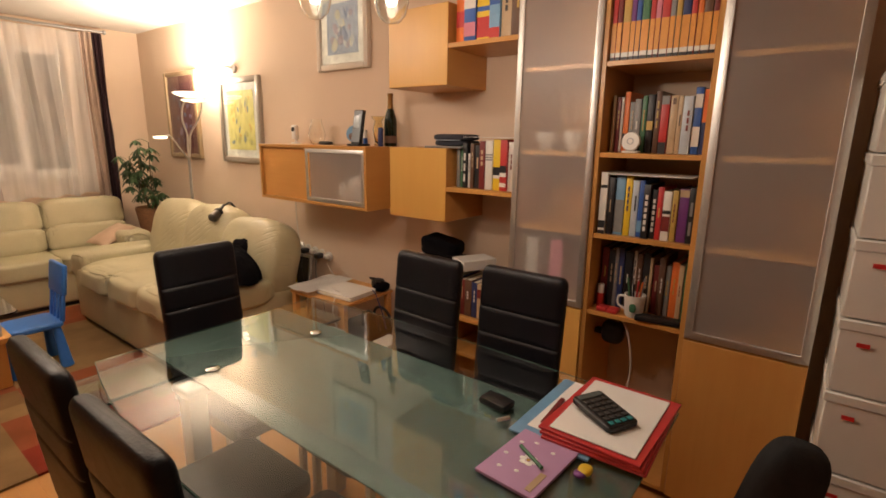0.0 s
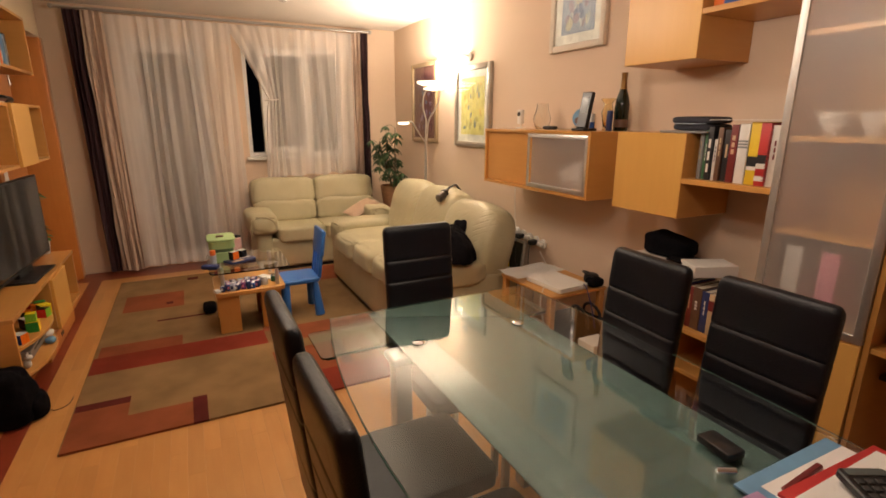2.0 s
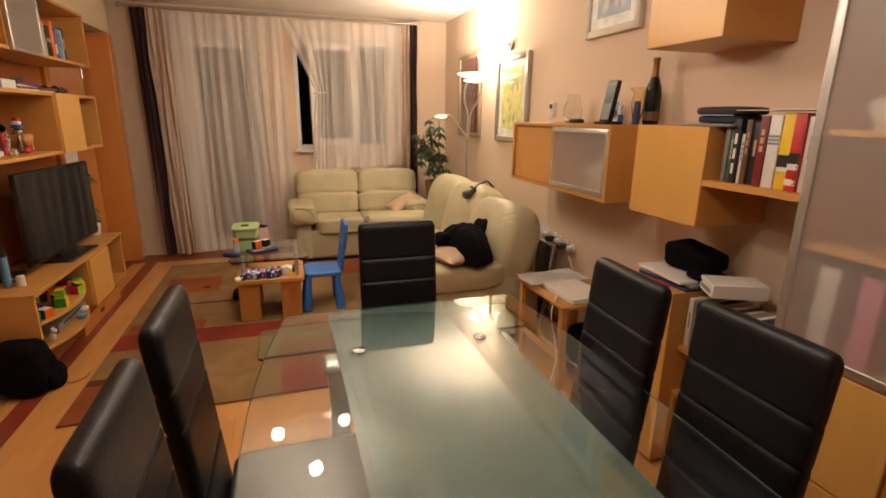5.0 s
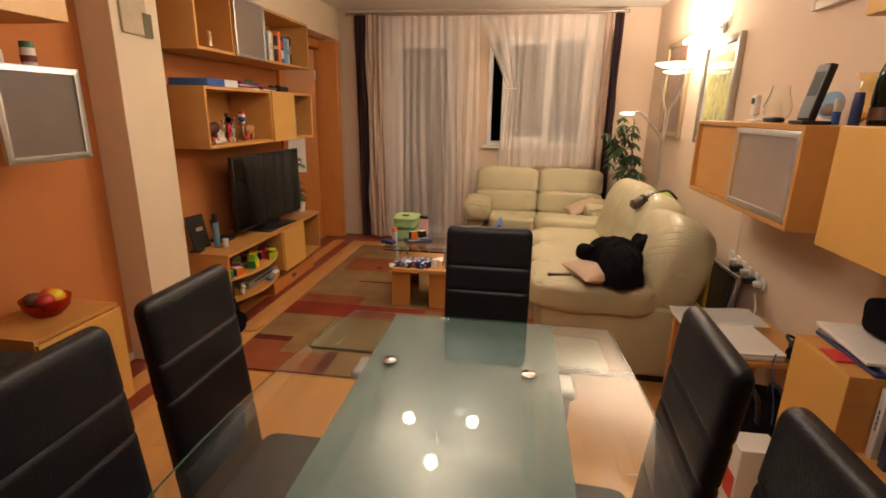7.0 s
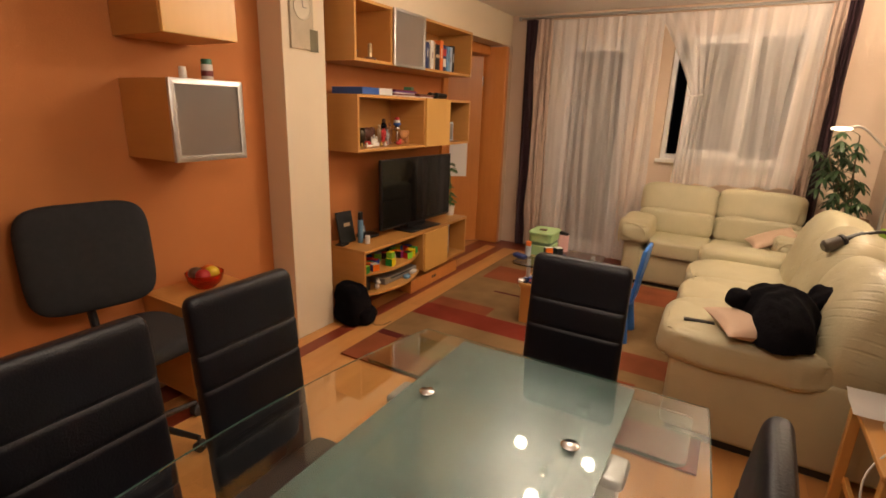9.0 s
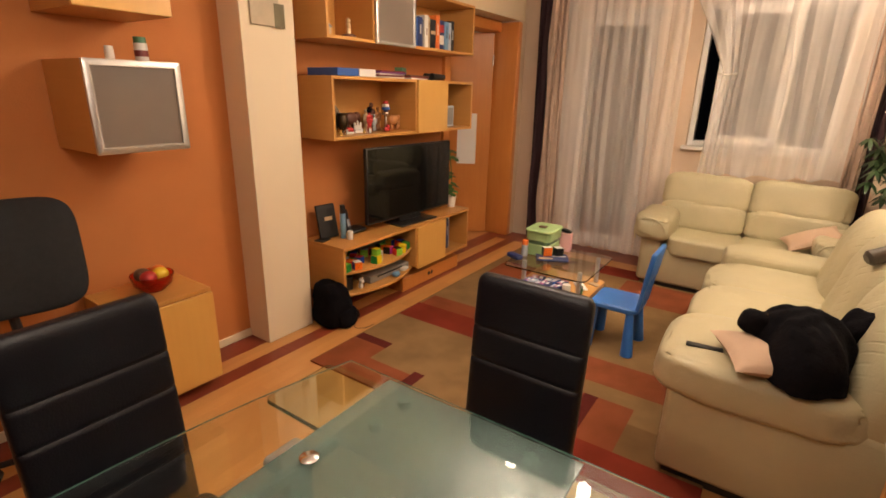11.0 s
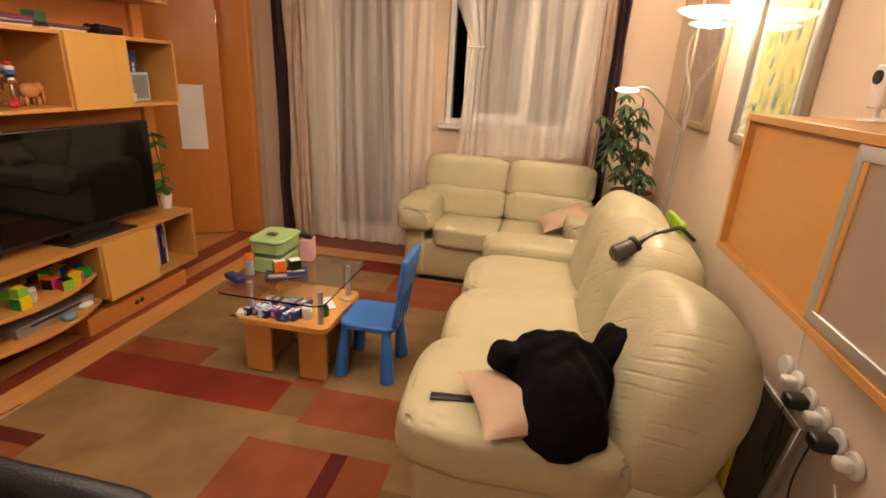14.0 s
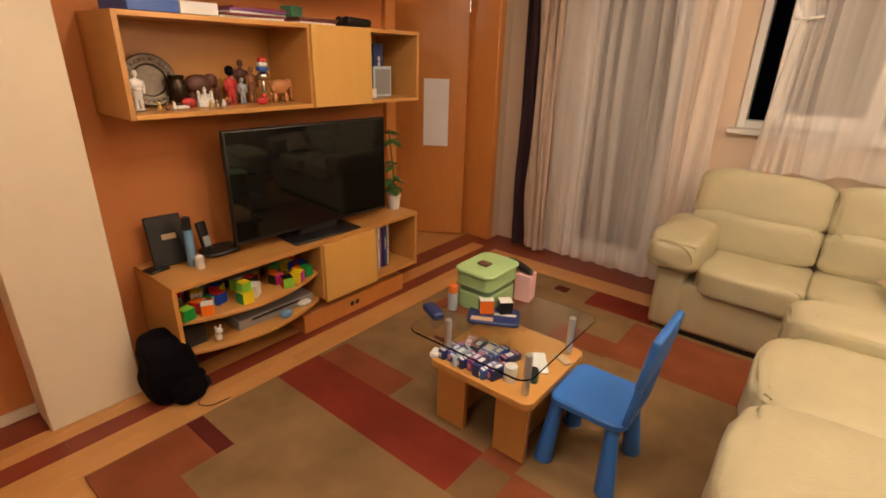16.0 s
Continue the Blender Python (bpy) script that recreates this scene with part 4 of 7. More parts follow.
def chandelier(hub, lit, unlit, label):
    c = thing("chandelier", label, "chandelier", hub, 0, "matching chandeliers")
    hx, hy, hz = hub
    part("canopy", lathe([(0, 0), (0.055, 0), (0.05, -0.02), (0.012, -0.035), (0, -0.035)], 24, at=(hx, hy, CEIL)), steel, c, "", True)
    part("stem", rod((hx, hy, hz + 0.03), (hx, hy, CEIL - 0.03), 0.006), steel, c, "", True)
    part("hub", lathe([(0, 0.03), (0.02, 0.025), (0.034, 0.0), (0.025, -0.024), (0, -0.034)], 24, at=hub), steel, c, "polished round hub", True)
    part("lower_ball", lathe([(0, 0.022), (0.02, 0.01), (0.022, 0), (0.016, -0.016), (0, -0.022)], 20, at=(hx, hy, hz - 0.055)), steel, c, "", True)
    bell = hub is DINING_HUB
    for i, b in enumerate(lit + unlit):
        p = Vector(hub) + Vector(b)
        side = Vector((-b[1], b[0], 0)) * 0.45
        mid = Vector(hub) + Vector(b) * 0.55 + side + Vector((0, 0, -0.05))
        near = Vector(hub) + Vector(b) * 0.2 + side * 0.7 + Vector((0, 0, -0.03))
        part("arm", tube([hub, near, mid, p + Vector((0, 0, 0.045))], 0.0055, 8), satin, c, "curled thin metal arm", True)
        if bell:
            outer = [(0, -0.075), (0.022, -0.070), (0.040, -0.052), (0.049, -0.020), (0.046, 0.012), (0.030, 0.036), (0.012, 0.045)]
            o = part("globe", lathe(outer + [(r - 0.0015, z) for r, z in reversed(outer[1:])] + [(0, -0.0735)], 28, at=tuple(p)), clear, c, "clear glass bell shade", True)
            part("bulb", lathe([(0, -0.030), (0.012, -0.026), (0.018, -0.010), (0.014, 0.010), (0.009, 0.036), (0, 0.036)], 18, at=tuple(p)), halogen_bulb, o, "glowing bulb", True).visible_shadow = False
            o.visible_shadow = False
        else:
            g = lathe([(0, -0.045)] + [(0.045 * math.cos(radians(a)), 0.045 * math.sin(radians(a))) for a in range(-75, 80, 15)] + [(0, 0.045)], 22, at=tuple(p))
            o = part("globe", g, opal if i < len(lit) else unlit_opal, c, "glowing round globe" if i < len(lit) else "unlit white glass globe", True)
            o.visible_shadow = i >= len(lit)
        part("socket", rod(p + Vector((0, 0, 0.036)), p + Vector((0, 0, 0.06)), 0.011), steel, c, "", True)
    for k in range(5):
        a = k * 2 * math.pi / 5 + 0.5
        e = Vector(hub) + Vector((0.27 * math.cos(a), 0.27 * math.sin(a), -0.03))
        m = Vector(hub) + Vector((0.17 * math.cos(a + 0.7), 0.17 * math.sin(a + 0.7), -0.06))
        part("curl", tube([hub, m, e, e + Vector((0.02 * math.cos(a - 1), 0.02 * math.sin(a - 1), 0.05))], 0.004, 6, r_end=0.0025), satin, c, "thin curled decorative wire", True)


chandelier(LOUNGE_HUB, LOUNGE_BALLS[:3], LOUNGE_BALLS[3:], "chrome chandelier with curled arms and glowing globes over the lounge")
chandelier(DINING_HUB, DINING_BALLS[:3], DINING_BALLS[3:], "chrome chandelier with curled arms hanging over the dining table")

# ---- wall lamp and floor lamp ----
c = thing("wall_lamp", "small dark metal wall spotlight between two pictures", "wall lamp", (3.19, 4.44, 2.03))
part("base_plate", rod((3.197, 4.345, 2.015), (3.175, 4.345, 2.015), 0.038), satin, c, "", True)
part("arm", tube([(3.178, 4.345, 2.015), (3.13, 4.37, 2.03), (3.10, 4.47, 2.01), (3.07, 4.60, 1.99)], 0.006), satin, c, "", True)
o = part("bulb", rod((3.07, 4.61, 1.985), (3.055, 4.70, 1.965), 0.016), surface("halogen", (1, 0.86, 0.66), 0.4, var=0, emit=60), c, "glowing halogen bulb", True)
o.visible_shadow = False
BOWL = (3.035, 4.76, 1.80)
c = thing("floor_lamp", "floor uplighter with glass bowl and bent reading arm", "floor lamp", (3.04, 4.80, 0))
part("foot", lathe([(0, 0), (0.13, 0), (0.13, 0.015), (0.03, 0.028), (0, 0.028)], 32, at=(3.05, 5.00, 0.0)), satin, c, "", True)
part("pole", rod((3.05, 5.00, 0.025), (3.07, 5.00, 1.26), 0.012), satin, c, "", True)
for s_ in (-1, 1):
    part("curved_arm", tube([(3.07, 5.00, 1.24), (3.068 + 0.01 * s_, 4.98, 1.36), (3.055 + 0.015 * s_, 4.93, 1.48), (3.045 + 0.055 * s_, 4.86 - 0.03 * s_, 1.60), (3.04 + 0.065 * s_, 4.80 - 0.04 * s_, 1.70), (BOWL[0] + 0.05 * s_, BOWL[1] - 0.03 * s_, BOWL[2] - 0.035)], 0.008), alu, c, "curved metal arm", True)
opal_glass = glass("opal_bowl", (1.0, 0.96, 0.9), 0.35)
o = part("bowl", lathe([(0.02, -0.012), (0.10, -0.004), (0.14, 0.012), (0.156, 0.026), (0.149, 0.028), (0.10, 0.008), (0.02, 0.0)], 40, at=BOWL), surface("lit_bowl", (1.0, 0.86, 0.66), 0.3, var=0, emit=3.0), c, "glowing shallow glass bowl", True)
o.visible_shadow = False
o = part("lower_dish", lathe([(0.02, -0.05), (0.07, -0.044), (0.095, -0.034), (0.09, -0.030), (0.02, -0.04)], 36, at=BOWL), surface("lit_bowl", (1, 1, 1)), c, "", True)
o.visible_shadow = False
part("reading_arm", tube([(3.07, 4.99, 1.25), (2.98, 4.92, 1.33), (2.86, 4.80, 1.43), (2.79, 4.72, 1.468), (2.74, 4.70, 1.462)], 0.007), alu, c, "bent metal reading arm", True)
part("reading_head", soft((2.70, 4.68, 1.453), (0.055, 0.028, 0.012), 0.8, 20, 10), surface("lit_bowl", (1, 1, 1)), c, "small lit reading lamp head", True)

# ---- pictures ----


def picture(y0, y1, z0, z1, fw, frame_mat, mount, art, label, seed):
    c = thing("picture", label, "picture", (XE, (y0 + y1) / 2, z0))
    x1, x0 = XE - 0.001, XE - 0.035
    b = box_bm(x0, x1, y0, y0 + fw, z0, z1, 0.006, 2)
    box_bm(x0, x1, y1 - fw, y1, z0, z1, 0.006, 2, bm=b)
    box_bm(x0 + 0.001, x1, y0 + fw, y1 - fw, z0, z0 + fw, 0.006, 2, bm=b)
    box_bm(x0 + 0.001, x1, y0 + fw, y1 - fw, z1 - fw, z1, 0.006, 2, bm=b)
    part("frame", b, frame_mat, c, "", True)
    part("mount", box_bm(x1 - 0.014, x1 - 0.010, y0 + fw, y1 - fw, z0 + fw, z1 - fw, 0), mount, c, "pale picture mount", True)
    m = 0.06 if mount is not None else 0
    a = part("artwork", box_bm(x1 - 0.0165, x1 - 0.0145, y0 + fw + m, y1 - fw - m, z0 + fw + m, z1 - fw - m, 0), art[0], c, "painted artwork", True)
    rnd = random.Random(seed)
    for k in range(26):
        yc, zc = rnd.uniform(y0 + fw + m + 0.05, y1 - fw - m - 0.05), rnd.uniform(z0 + fw + m + 0.05, z1 - fw - m - 0.06)
        w, h = rnd.uniform(0.008, 0.03), rnd.uniform(0.015, 0.045)
        part("brush_shape", soft((x1 - 0.0168, yc, zc), (0.0006 + 0.0001 * k, w, h), 0.8, 12, 6, m=pose(0, 0, 0, rnd.uniform(-30, 30), 0, 0)), art[1 + k % (len(art) - 1)], c, "", True)
    part("glass", box_bm(x1 - 0.022, x1 - 0.020, y0 + fw, y1 - fw, z0 + fw, z1 - fw, 0), clear, c, "", True).visible_shadow = False


def flat(name, c, r=0.6):
    return surface(name, c, r, var=0.25, scale=14)


silver_frame = surface("silver_frame", (0.42, 0.38, 0.32), 0.4, 0.5, var=0.1)
white_frame = surface("white_frame", (0.62, 0.55, 0.46), 0.45, var=0.06)
mount = flat("picture_mount", (0.62, 0.60, 0.52))
picture(3.975, 4.58, 1.255, 1.945, 0.045, silver_frame, mount, [flat("art_yellow", (0.56, 0.50, 0.14)), flat("art_grey", (0.18, 0.22, 0.20)), flat("art_olive", (0.40, 0.36, 0.10)), flat("art_ochre", (0.55, 0.36, 0.06))], "silver framed yellow picture hanging beside the wall lamp", 2)
picture(4.97, 5.57, 1.26, 2.05, 0.04, surface("gold_frame", (0.40, 0.30, 0.18), 0.4, 0.4), flat("mount_dark", (0.16, 0.07, 0.05)), [flat("art_maroon", (0.12, 0.04, 0.04)), flat("art_slate", (0.14, 0.17, 0.24)), flat("art_violet", (0.24, 0.18, 0.26)), flat("art_brown", (0.22, 0.10, 0.06))], "dark maroon and grey picture in a gold brown frame", 5)
picture(2.745, 3.245, 1.915, 2.43, 0.04, white_frame, mount, [flat("art_blue", (0.24, 0.28, 0.34)), flat("art_pale", (0.36, 0.38, 0.37)), flat("art_navy", (0.13, 0.17, 0.25)), flat("art_sand", (0.40, 0.37, 0.27)), flat("art_mauve", (0.25, 0.21, 0.24))], "pale framed blue still life picture above the wall cabinet", 8)

# ---- books ----
PALETTE = dict(black=(0.015, 0.015, 0.018), white=(0.70, 0.67, 0.62), red=(0.48, 0.03, 0.03), dred=(0.17, 0.02, 0.02), yellow=(0.75, 0.52, 0.03), blue=(0.03, 0.10, 0.36), navy=(0.02, 0.035, 0.13), lblue=(0.16, 0.33, 0.52), green=(0.05, 0.16, 0.08), orange=(0.72, 0.17, 0.03), tan=(0.50, 0.36, 0.22), grey=(0.22, 0.22, 0.22), brown=(0.12, 0.06, 0.035), purple=(0.16, 0.04, 0.20), pink=(0.60, 0.20, 0.28), gold=(0.50, 0.33, 0.08), amber=(0.70, 0.30, 0.05), pale=(0.45, 0.52, 0.60))


def ink(name):
    return surface("ink_" + name, PALETTE[name], 0.42, var=0.06, scale=25)


WORDS = dict(black="black", white="white", red="red", dred="dark red", yellow="yellow", blue="blue", navy="navy blue", lblue="light blue", green="dark green", orange="orange", tan="tan", grey="grey", brown="brown", purple="purple", pink="pink", gold="gold", amber="amber", pale="pale blue")


def book(x, y, z, w, h, d, colour, sgn, where, bands=(), lean=0.0):
    """Spine at x facing sgn along x; w is its thickness along y, from y on."""
    c = thing("book", "%s upright book on %s" % (WORDS[colour], where), "book", (x, y + w / 2, z), 0, "books on " + where)
    xa, xb = sorted((x, x - sgn * d))
    t = 0.0022
    b = box_bm(xa, xb, y + 0.0006, y + t, z + 0.0004, z + h, 0.0005)
    box_bm(xa, xb, y + w - t, y + w - 0.0006, z + 0.0004, z + h, 0.0005, bm=b)
    s0, s1 = sorted((x, x - sgn * 0.004))
    box_bm(s0 - 0.001 * (sgn < 0), s1 + 0.001 * (sgn > 0), y + 0.0006, y + w - 0.0006, z + 0.0004, z + h, min(0.003, w / 4), 2, bm=b)
    m = pose(x, y + w / 2, z, lean, 0, 0) @ pose(-x, -y - w / 2, -z)
    part("cover", moved(b, m), ink(colour), c, "", True)
    p0, p1 = sorted((x - sgn * 0.005, x - sgn * (d - 0.004)))
    part("page_block", moved(box_bm(p0, p1, y + t + 0.0003, y + w - t - 0.0003, z + 0.004, z + h - 0.004, 0), m), pages, c, "", True)
    for z0, z1, col, *inset in bands:
        k = w * inset[0] if inset else 0.0012
        q0, q1 = sorted((x + sgn * 0.0012, x + sgn * 0.0018))
        part("spine_band", moved(box_bm(q0, q1, y + k, y + w - k, z + h * z0, z + h * z1, 0), m), ink(col), c, "%s band on the spine" % WORDS[col], True)
    return c


def row(x, y0, y1, z, specs, sgn, where, d=0.16, hmax=0.30, seed=1):
    """Books packed from y0 to y1: specs of (colour, relative width, height, bands)."""
    rnd = random.Random(seed)
    tot = sum(s[1] for s in specs)
    y = y0
    for s in specs:
        w = (y1 - y0) * s[1] / tot
        top = len(s) > 3 and len(s[3]) and s[3][0][2] == "amber"
        hh = s[2] + (0 if top else rnd.uniform(-0.012, 0.010))
        xf = x - sgn * rnd.uniform(0, 0.006 if top else 0.02)
        c = book(xf, y, z, w - 0.0008, hh, min(d, 0.22), s[0], sgn, where, s[3] if len(s) > 3 else ())
        if w > 0.014 and len(s) <= 3:
            light = s[0] in ("white", "yellow", "tan", "pale", "gold", "lblue")
            col = rnd.choice(("black", "navy", "dred")) if light else rnd.choice(("white", "tan", "gold"))
            a0, a1 = rnd.uniform(0.38, 0.5), rnd.uniform(0.62, 0.88)
            f0, f1 = rnd.choice(((0.38, 0.62), (0.3, 0.5), (0.42, 0.58)))
            nb = rnd.choice((1, 3, 4))
            for k in range(nb):
                g0 = a0 + (a1 - a0) * k / nb
                g1 = a0 + (a1 - a0) * (k + 0.78) / nb
                q0, q1 = sorted((xf + sgn * 0.0021, xf + sgn * 0.0026))
                part("title_bar", box_bm(q0, q1, y + w * f0, y + w * f1, z + hh * g0, z + hh * g1, 0), ink(col), c, "", True)
        y += w


def bars(col, n=3, lo=0.15, hi=0.85):
    st = (hi - lo) / n
    return [(lo + i * st, lo + i * st + st * 0.7, col, 0.30) for i in range(n)]


# cookery shelf, from the bookcase towards the window
row(2.885, 1.482, 1.838, 1.237, [("tan", 0.9, 0.215, bars("dred", 2)), ("white", 1.1, 0.235), ("red", 1.35, 0.24, [(0.28, 0.36, "white"), (0.36, 0.5, "black"), (0.08, 0.16, "white")]), ("yellow", 1.45, 0.238, [(0.30, 0.46, "black"), (0.24, 0.30, "white")]), ("white", 1.5, 0.235, [(0.6, 0.63, "grey"), (0.65, 0.68, "grey"), (0.7, 0.73, "grey")]), ("dred", 1.1, 0.225, bars("tan", 3, 0.5)), ("black", 1.2, 0.22), ("brown", 0.8, 0.215), ("white", 0.6, 0.17), ("black", 0.9, 0.215, bars("white", 3)), ("green", 0.6, 0.20), ("grey", 0.7, 0.20)], -1, "the cookery shelf", 0.19, seed=3)


def words(text, size, m, mat, parent, name="lettering"):
    cu = bpy.data.curves.new("txt", "FONT")
    cu.body, cu.size, cu.extrude, cu.align_x, cu.align_y = text, size, 0.0003, "CENTER", "CENTER"
    tmp = new("txt", cu)
    dg = bpy.context.evaluated_depsgraph_get()
    me = bpy.data.meshes.new_from_object(tmp.evaluated_get(dg))
    bpy.data.objects.remove(tmp)
    b = bmesh.new()
    b.from_mesh(me)
    bpy.data.meshes.remove(me)
    return part(name, moved(b, m), mat, parent, "printed lettering", True)


cook = [o for o in scene.objects if o.name.startswith("book") and not o.parent][1]
words("Hrvatska kuharica", 0.026, Matrix.Translation((2.8705, 1.53, 1.237 + 0.118)) @ Matrix(((0, 0, -1, 0), (0, -1, 0, 0), (-1, 0, 0, 0), (0, 0, 0, 1))) @ pose(0, 0, 0, 0, 0, 180), ink("dred"), cook)
# upper shelf
row(2.87, 1.482, 1.85, 1.925, [("brown", 1.4, 0.235), ("tan", 1.2, 0.235), ("lblue", 1.3, 0.24, [(0.0, 0.2, "red"), (0.6, 0.9, "blue")]), ("yellow", 1.6, 0.25, [(0.05, 0.4, "red"), (0.5, 0.58, "blue")]), ("blue", 1.5, 0.25, [(0.1, 0.35, "pink"), (0.6, 0.8, "white")]), ("orange", 1.2, 0.24, [(0.3, 0.6, "red")])], -1, "the upper wall shelf", 0.2, seed=5)
# low shelf
row(2.87, 1.50, 1.865, 0.565, [("black", 1.5, 0.20, bars("tan", 3)), ("blue", 0.9, 0.235, bars("white", 4)), ("blue", 0.9, 0.235, bars("lblue", 3)), ("white", 0.5, 0.19), ("tan", 1.1, 0.185, [(0.6, 0.85, "dred")]), ("navy", 1.0, 0.19), ("brown", 1.2, 0.195), ("dred", 0.8, 0.19), ("navy", 0.7, 0.2), ("black", 0.6, 0.19), ("white", 0.7, 0.195)], -1, "the low shelf", 0.2, seed=6)
# bookcase rows, from y small to y large
SER = ["dred", "brown", "orange", "red", "navy", "gold", "grey", "red", "pink", "red", "green", "blue", "purple", "gold", "dred", "red"]
row(2.86, 0.712, 1.082, 1.783, [(c_, 1.0 + 0.5 * (i % 3 == 1), 0.30, [(0.10, 0.46, "amber"), (0.0, 0.045, "black"), (0.045, 0.10, "white")]) for i, c_ in enumerate(SER)], -1, "the top bookcase shelf", 0.2, seed=7)
row(2.92, 0.712, 1.075, 1.433, [("navy", 1.3, 0.245, [(0.5, 1.0, "orange")]), ("blue", 1.3, 0.255, [(0.12, 0.42, "white"), (0.7, 0.9, "white")]), ("pale", 1.6, 0.225), ("tan", 0.8, 0.22), ("tan", 1.3, 0.215, bars("brown", 1, 0.85, 1.0)), ("red", 1.4, 0.22, [(0.85, 1.0, "grey"), (0.0, 0.2, "black")]), ("brown", 1.0, 0.23), ("black", 1.2, 0.225, [(0.4, 0.55, "gold")]), ("green", 0.9, 0.22), ("grey", 1.2, 0.21), ("grey", 1.0, 0.21), ("orange", 1.0, 0.245, [(0.2, 0.32, "black")]), ("white", 0.5, 0.23), ("dred", 0.8, 0.23), ("tan", 0.6, 0.225)], -1, "the third bookcase shelf", 0.2, seed=8)
row(2.86, 0.712, 1.075, 1.10, [("black", 1.0, 0.215, bars("grey", 2)), ("purple", 1.5, 0.215, [(0.85, 0.98, "tan")]), ("gold", 0.9, 0.21), ("white", 1.3, 0.205, [(0.55, 0.62, "black"), (0.2, 0.5, "dred")]), ("red", 0.9, 0.205), ("black", 1.0, 0.205, bars("white", 6)), ("black", 1.1, 0.205, bars("white", 6)), ("blue", 0.9, 0.225, [(0.1, 0.3, "lblue")]), ("pale", 1.1, 0.22), ("yellow", 1.1, 0.245), ("lblue", 1.6, 0.235, [(0.05, 0.6, "grey")]), ("black", 1.1, 0.245), ("white", 1.3, 0.245, [(0.0, 0.06, "black"), (0.1, 0.22, "black"), (0.75, 0.8, "black")])], -1, "the second bookcase shelf", 0.2, seed=9)
row(2.95, 0.712, 1.075, 0.763, [("green", 1.0, 0.24), ("tan", 0.8, 0.23), ("orange", 1.2, 0.25), ("grey", 0.8, 0.22), ("brown", 1.0, 0.25), ("dred", 1.0, 0.22), ("tan", 0.5, 0.24), ("black", 1.2, 0.26), ("brown", 1.0, 0.25), ("white", 0.6, 0.27), ("black", 1.3, 0.26), ("navy", 1.0, 0.26), ("grey", 0.7, 0.27), ("black", 1.0, 0.25), ("dred", 1.2, 0.26)], -1, "the first bookcase shelf", 0.2, seed=10)
# lounge unit books
row(-0.03, 4.165, 4.74, 1.792, [("orange", 0.9, 0.21), ("grey", 0.5, 0.21), ("blue", 0.9, 0.205), ("navy", 1.1, 0.2), ("grey", 0.5, 0.2), ("white", 0.9, 0.215), ("tan", 0.4, 0.21), ("black", 1.4, 0.205, [(0.5, 0.62, "tan")]), ("orange", 1.0, 0.24), ("navy", 1.6, 0.2, [(0.6, 0.85, "red"), (0.2, 0.5, "white")]), ("lblue", 1.0, 0.215), ("pale", 1.0, 0.215), ("black", 0.9, 0.21)], 1, "the lounge wall unit", 0.18, seed=11)
row(-0.01, 4.545, 4.72, 0.191, [("lblue", 0.6, 0.25), ("gold", 0.5, 0.26), ("green", 0.5, 0.25), ("white", 0.5, 0.27), ("purple", 0.8, 0.26), ("navy", 0.9, 0.27), ("white", 0.6, 0.26)], 1, "the media unit bay", 0.2, seed=12)
row(-0.13, 4.58, 4.80, 1.221, [("navy", 1.0, 0.27), ("blue", 1.0, 0.28), ("navy", 1.0, 0.28)], 1, "the wall unit bay", 0.15, seed=13)


def simple(name, bm, mat, label, cat, group=""):
    return lone(name, bm, mat, label, cat, group)


def jar(name, at, r, h, mat, lidmat, label, cat, lid=0.25):
    c = thing(name, label, cat, at)
    part("body", lathe([(0, 0), (r * 0.95, 0), (r, r * 0.1), (r, h * (1 - lid)), (r * 0.9, h * (1 - lid)), (0, h * (1 - lid))], 20), mat, c)
    part("cap", lathe([(0, h * (1 - lid)), (r * 0.92, h * (1 - lid)), (r * 0.92, h * 0.97), (r * 0.85, h), (0, h)], 20), lidmat, c)
    return c


# ---- things on the wall cabinet ----
CT = 1.4265
c = thing("champagne_bottle", "dark green champagne bottle with gold foil neck on the wall cabinet", "bottle", (3.10, 2.490, CT))
part("glass_body", lathe([(0, 0), (0.036, 0), (0.039, 0.008), (0.039, 0.145), (0.033, 0.18), (0.018, 0.225), (0, 0.225)], 28), surface("bottle_green", (0.004, 0.012, 0.006), 0.08, var=0), c)
part("foil_neck", lathe([(0.020, 0.215), (0.0165, 0.24), (0.0145, 0.29), (0.017, 0.297), (0.017, 0.31), (0, 0.312)], 24), surface("gold_foil", (0.24, 0.13, 0.04), 0.4, 0.8), c, "gold foil neck")
part("paper_label", lathe([(0.0392, 0.02), (0.0396, 0.02), (0.0396, 0.062), (0.0392, 0.062)], 28), ink("brown"), c, "amber paper label")
c = thing("vase", "amber glass vase with flared rim on the wall cabinet", "vase", (3.10, 2.595, CT))
amber = glass("amber_glass", (0.99, 0.90, 0.66), 0.08)
part("bowl", lathe([(0, 0), (0.026, 0), (0.022, 0.03), (0.034, 0.10), (0.022, 0.15), (0.044, 0.178), (0.041, 0.178), (0.019, 0.15), (0.030, 0.10), (0.018, 0.03), (0, 0.006)], 24), amber, c)
jar("medicine_bottle", (3.022, 2.498, CT), 0.017, 0.11, ink("navy"), ink("navy"), "small dark blue bottle beside the champagne", "bottle")
jar("spray_bottle", (3.055, 2.665, CT), 0.014, 0.095, ink("blue"), white_plastic, "small blue bottle with white cap", "bottle", 0.5)
c = thing("souvenir_plate", "round blue and brown souvenir plate on a stand", "plate", (3.13, 2.845, CT))
pm = Matrix.Translation((3.13, 2.845, CT + 0.072)) @ pose(0, 0, 0, 0, -82, 25)
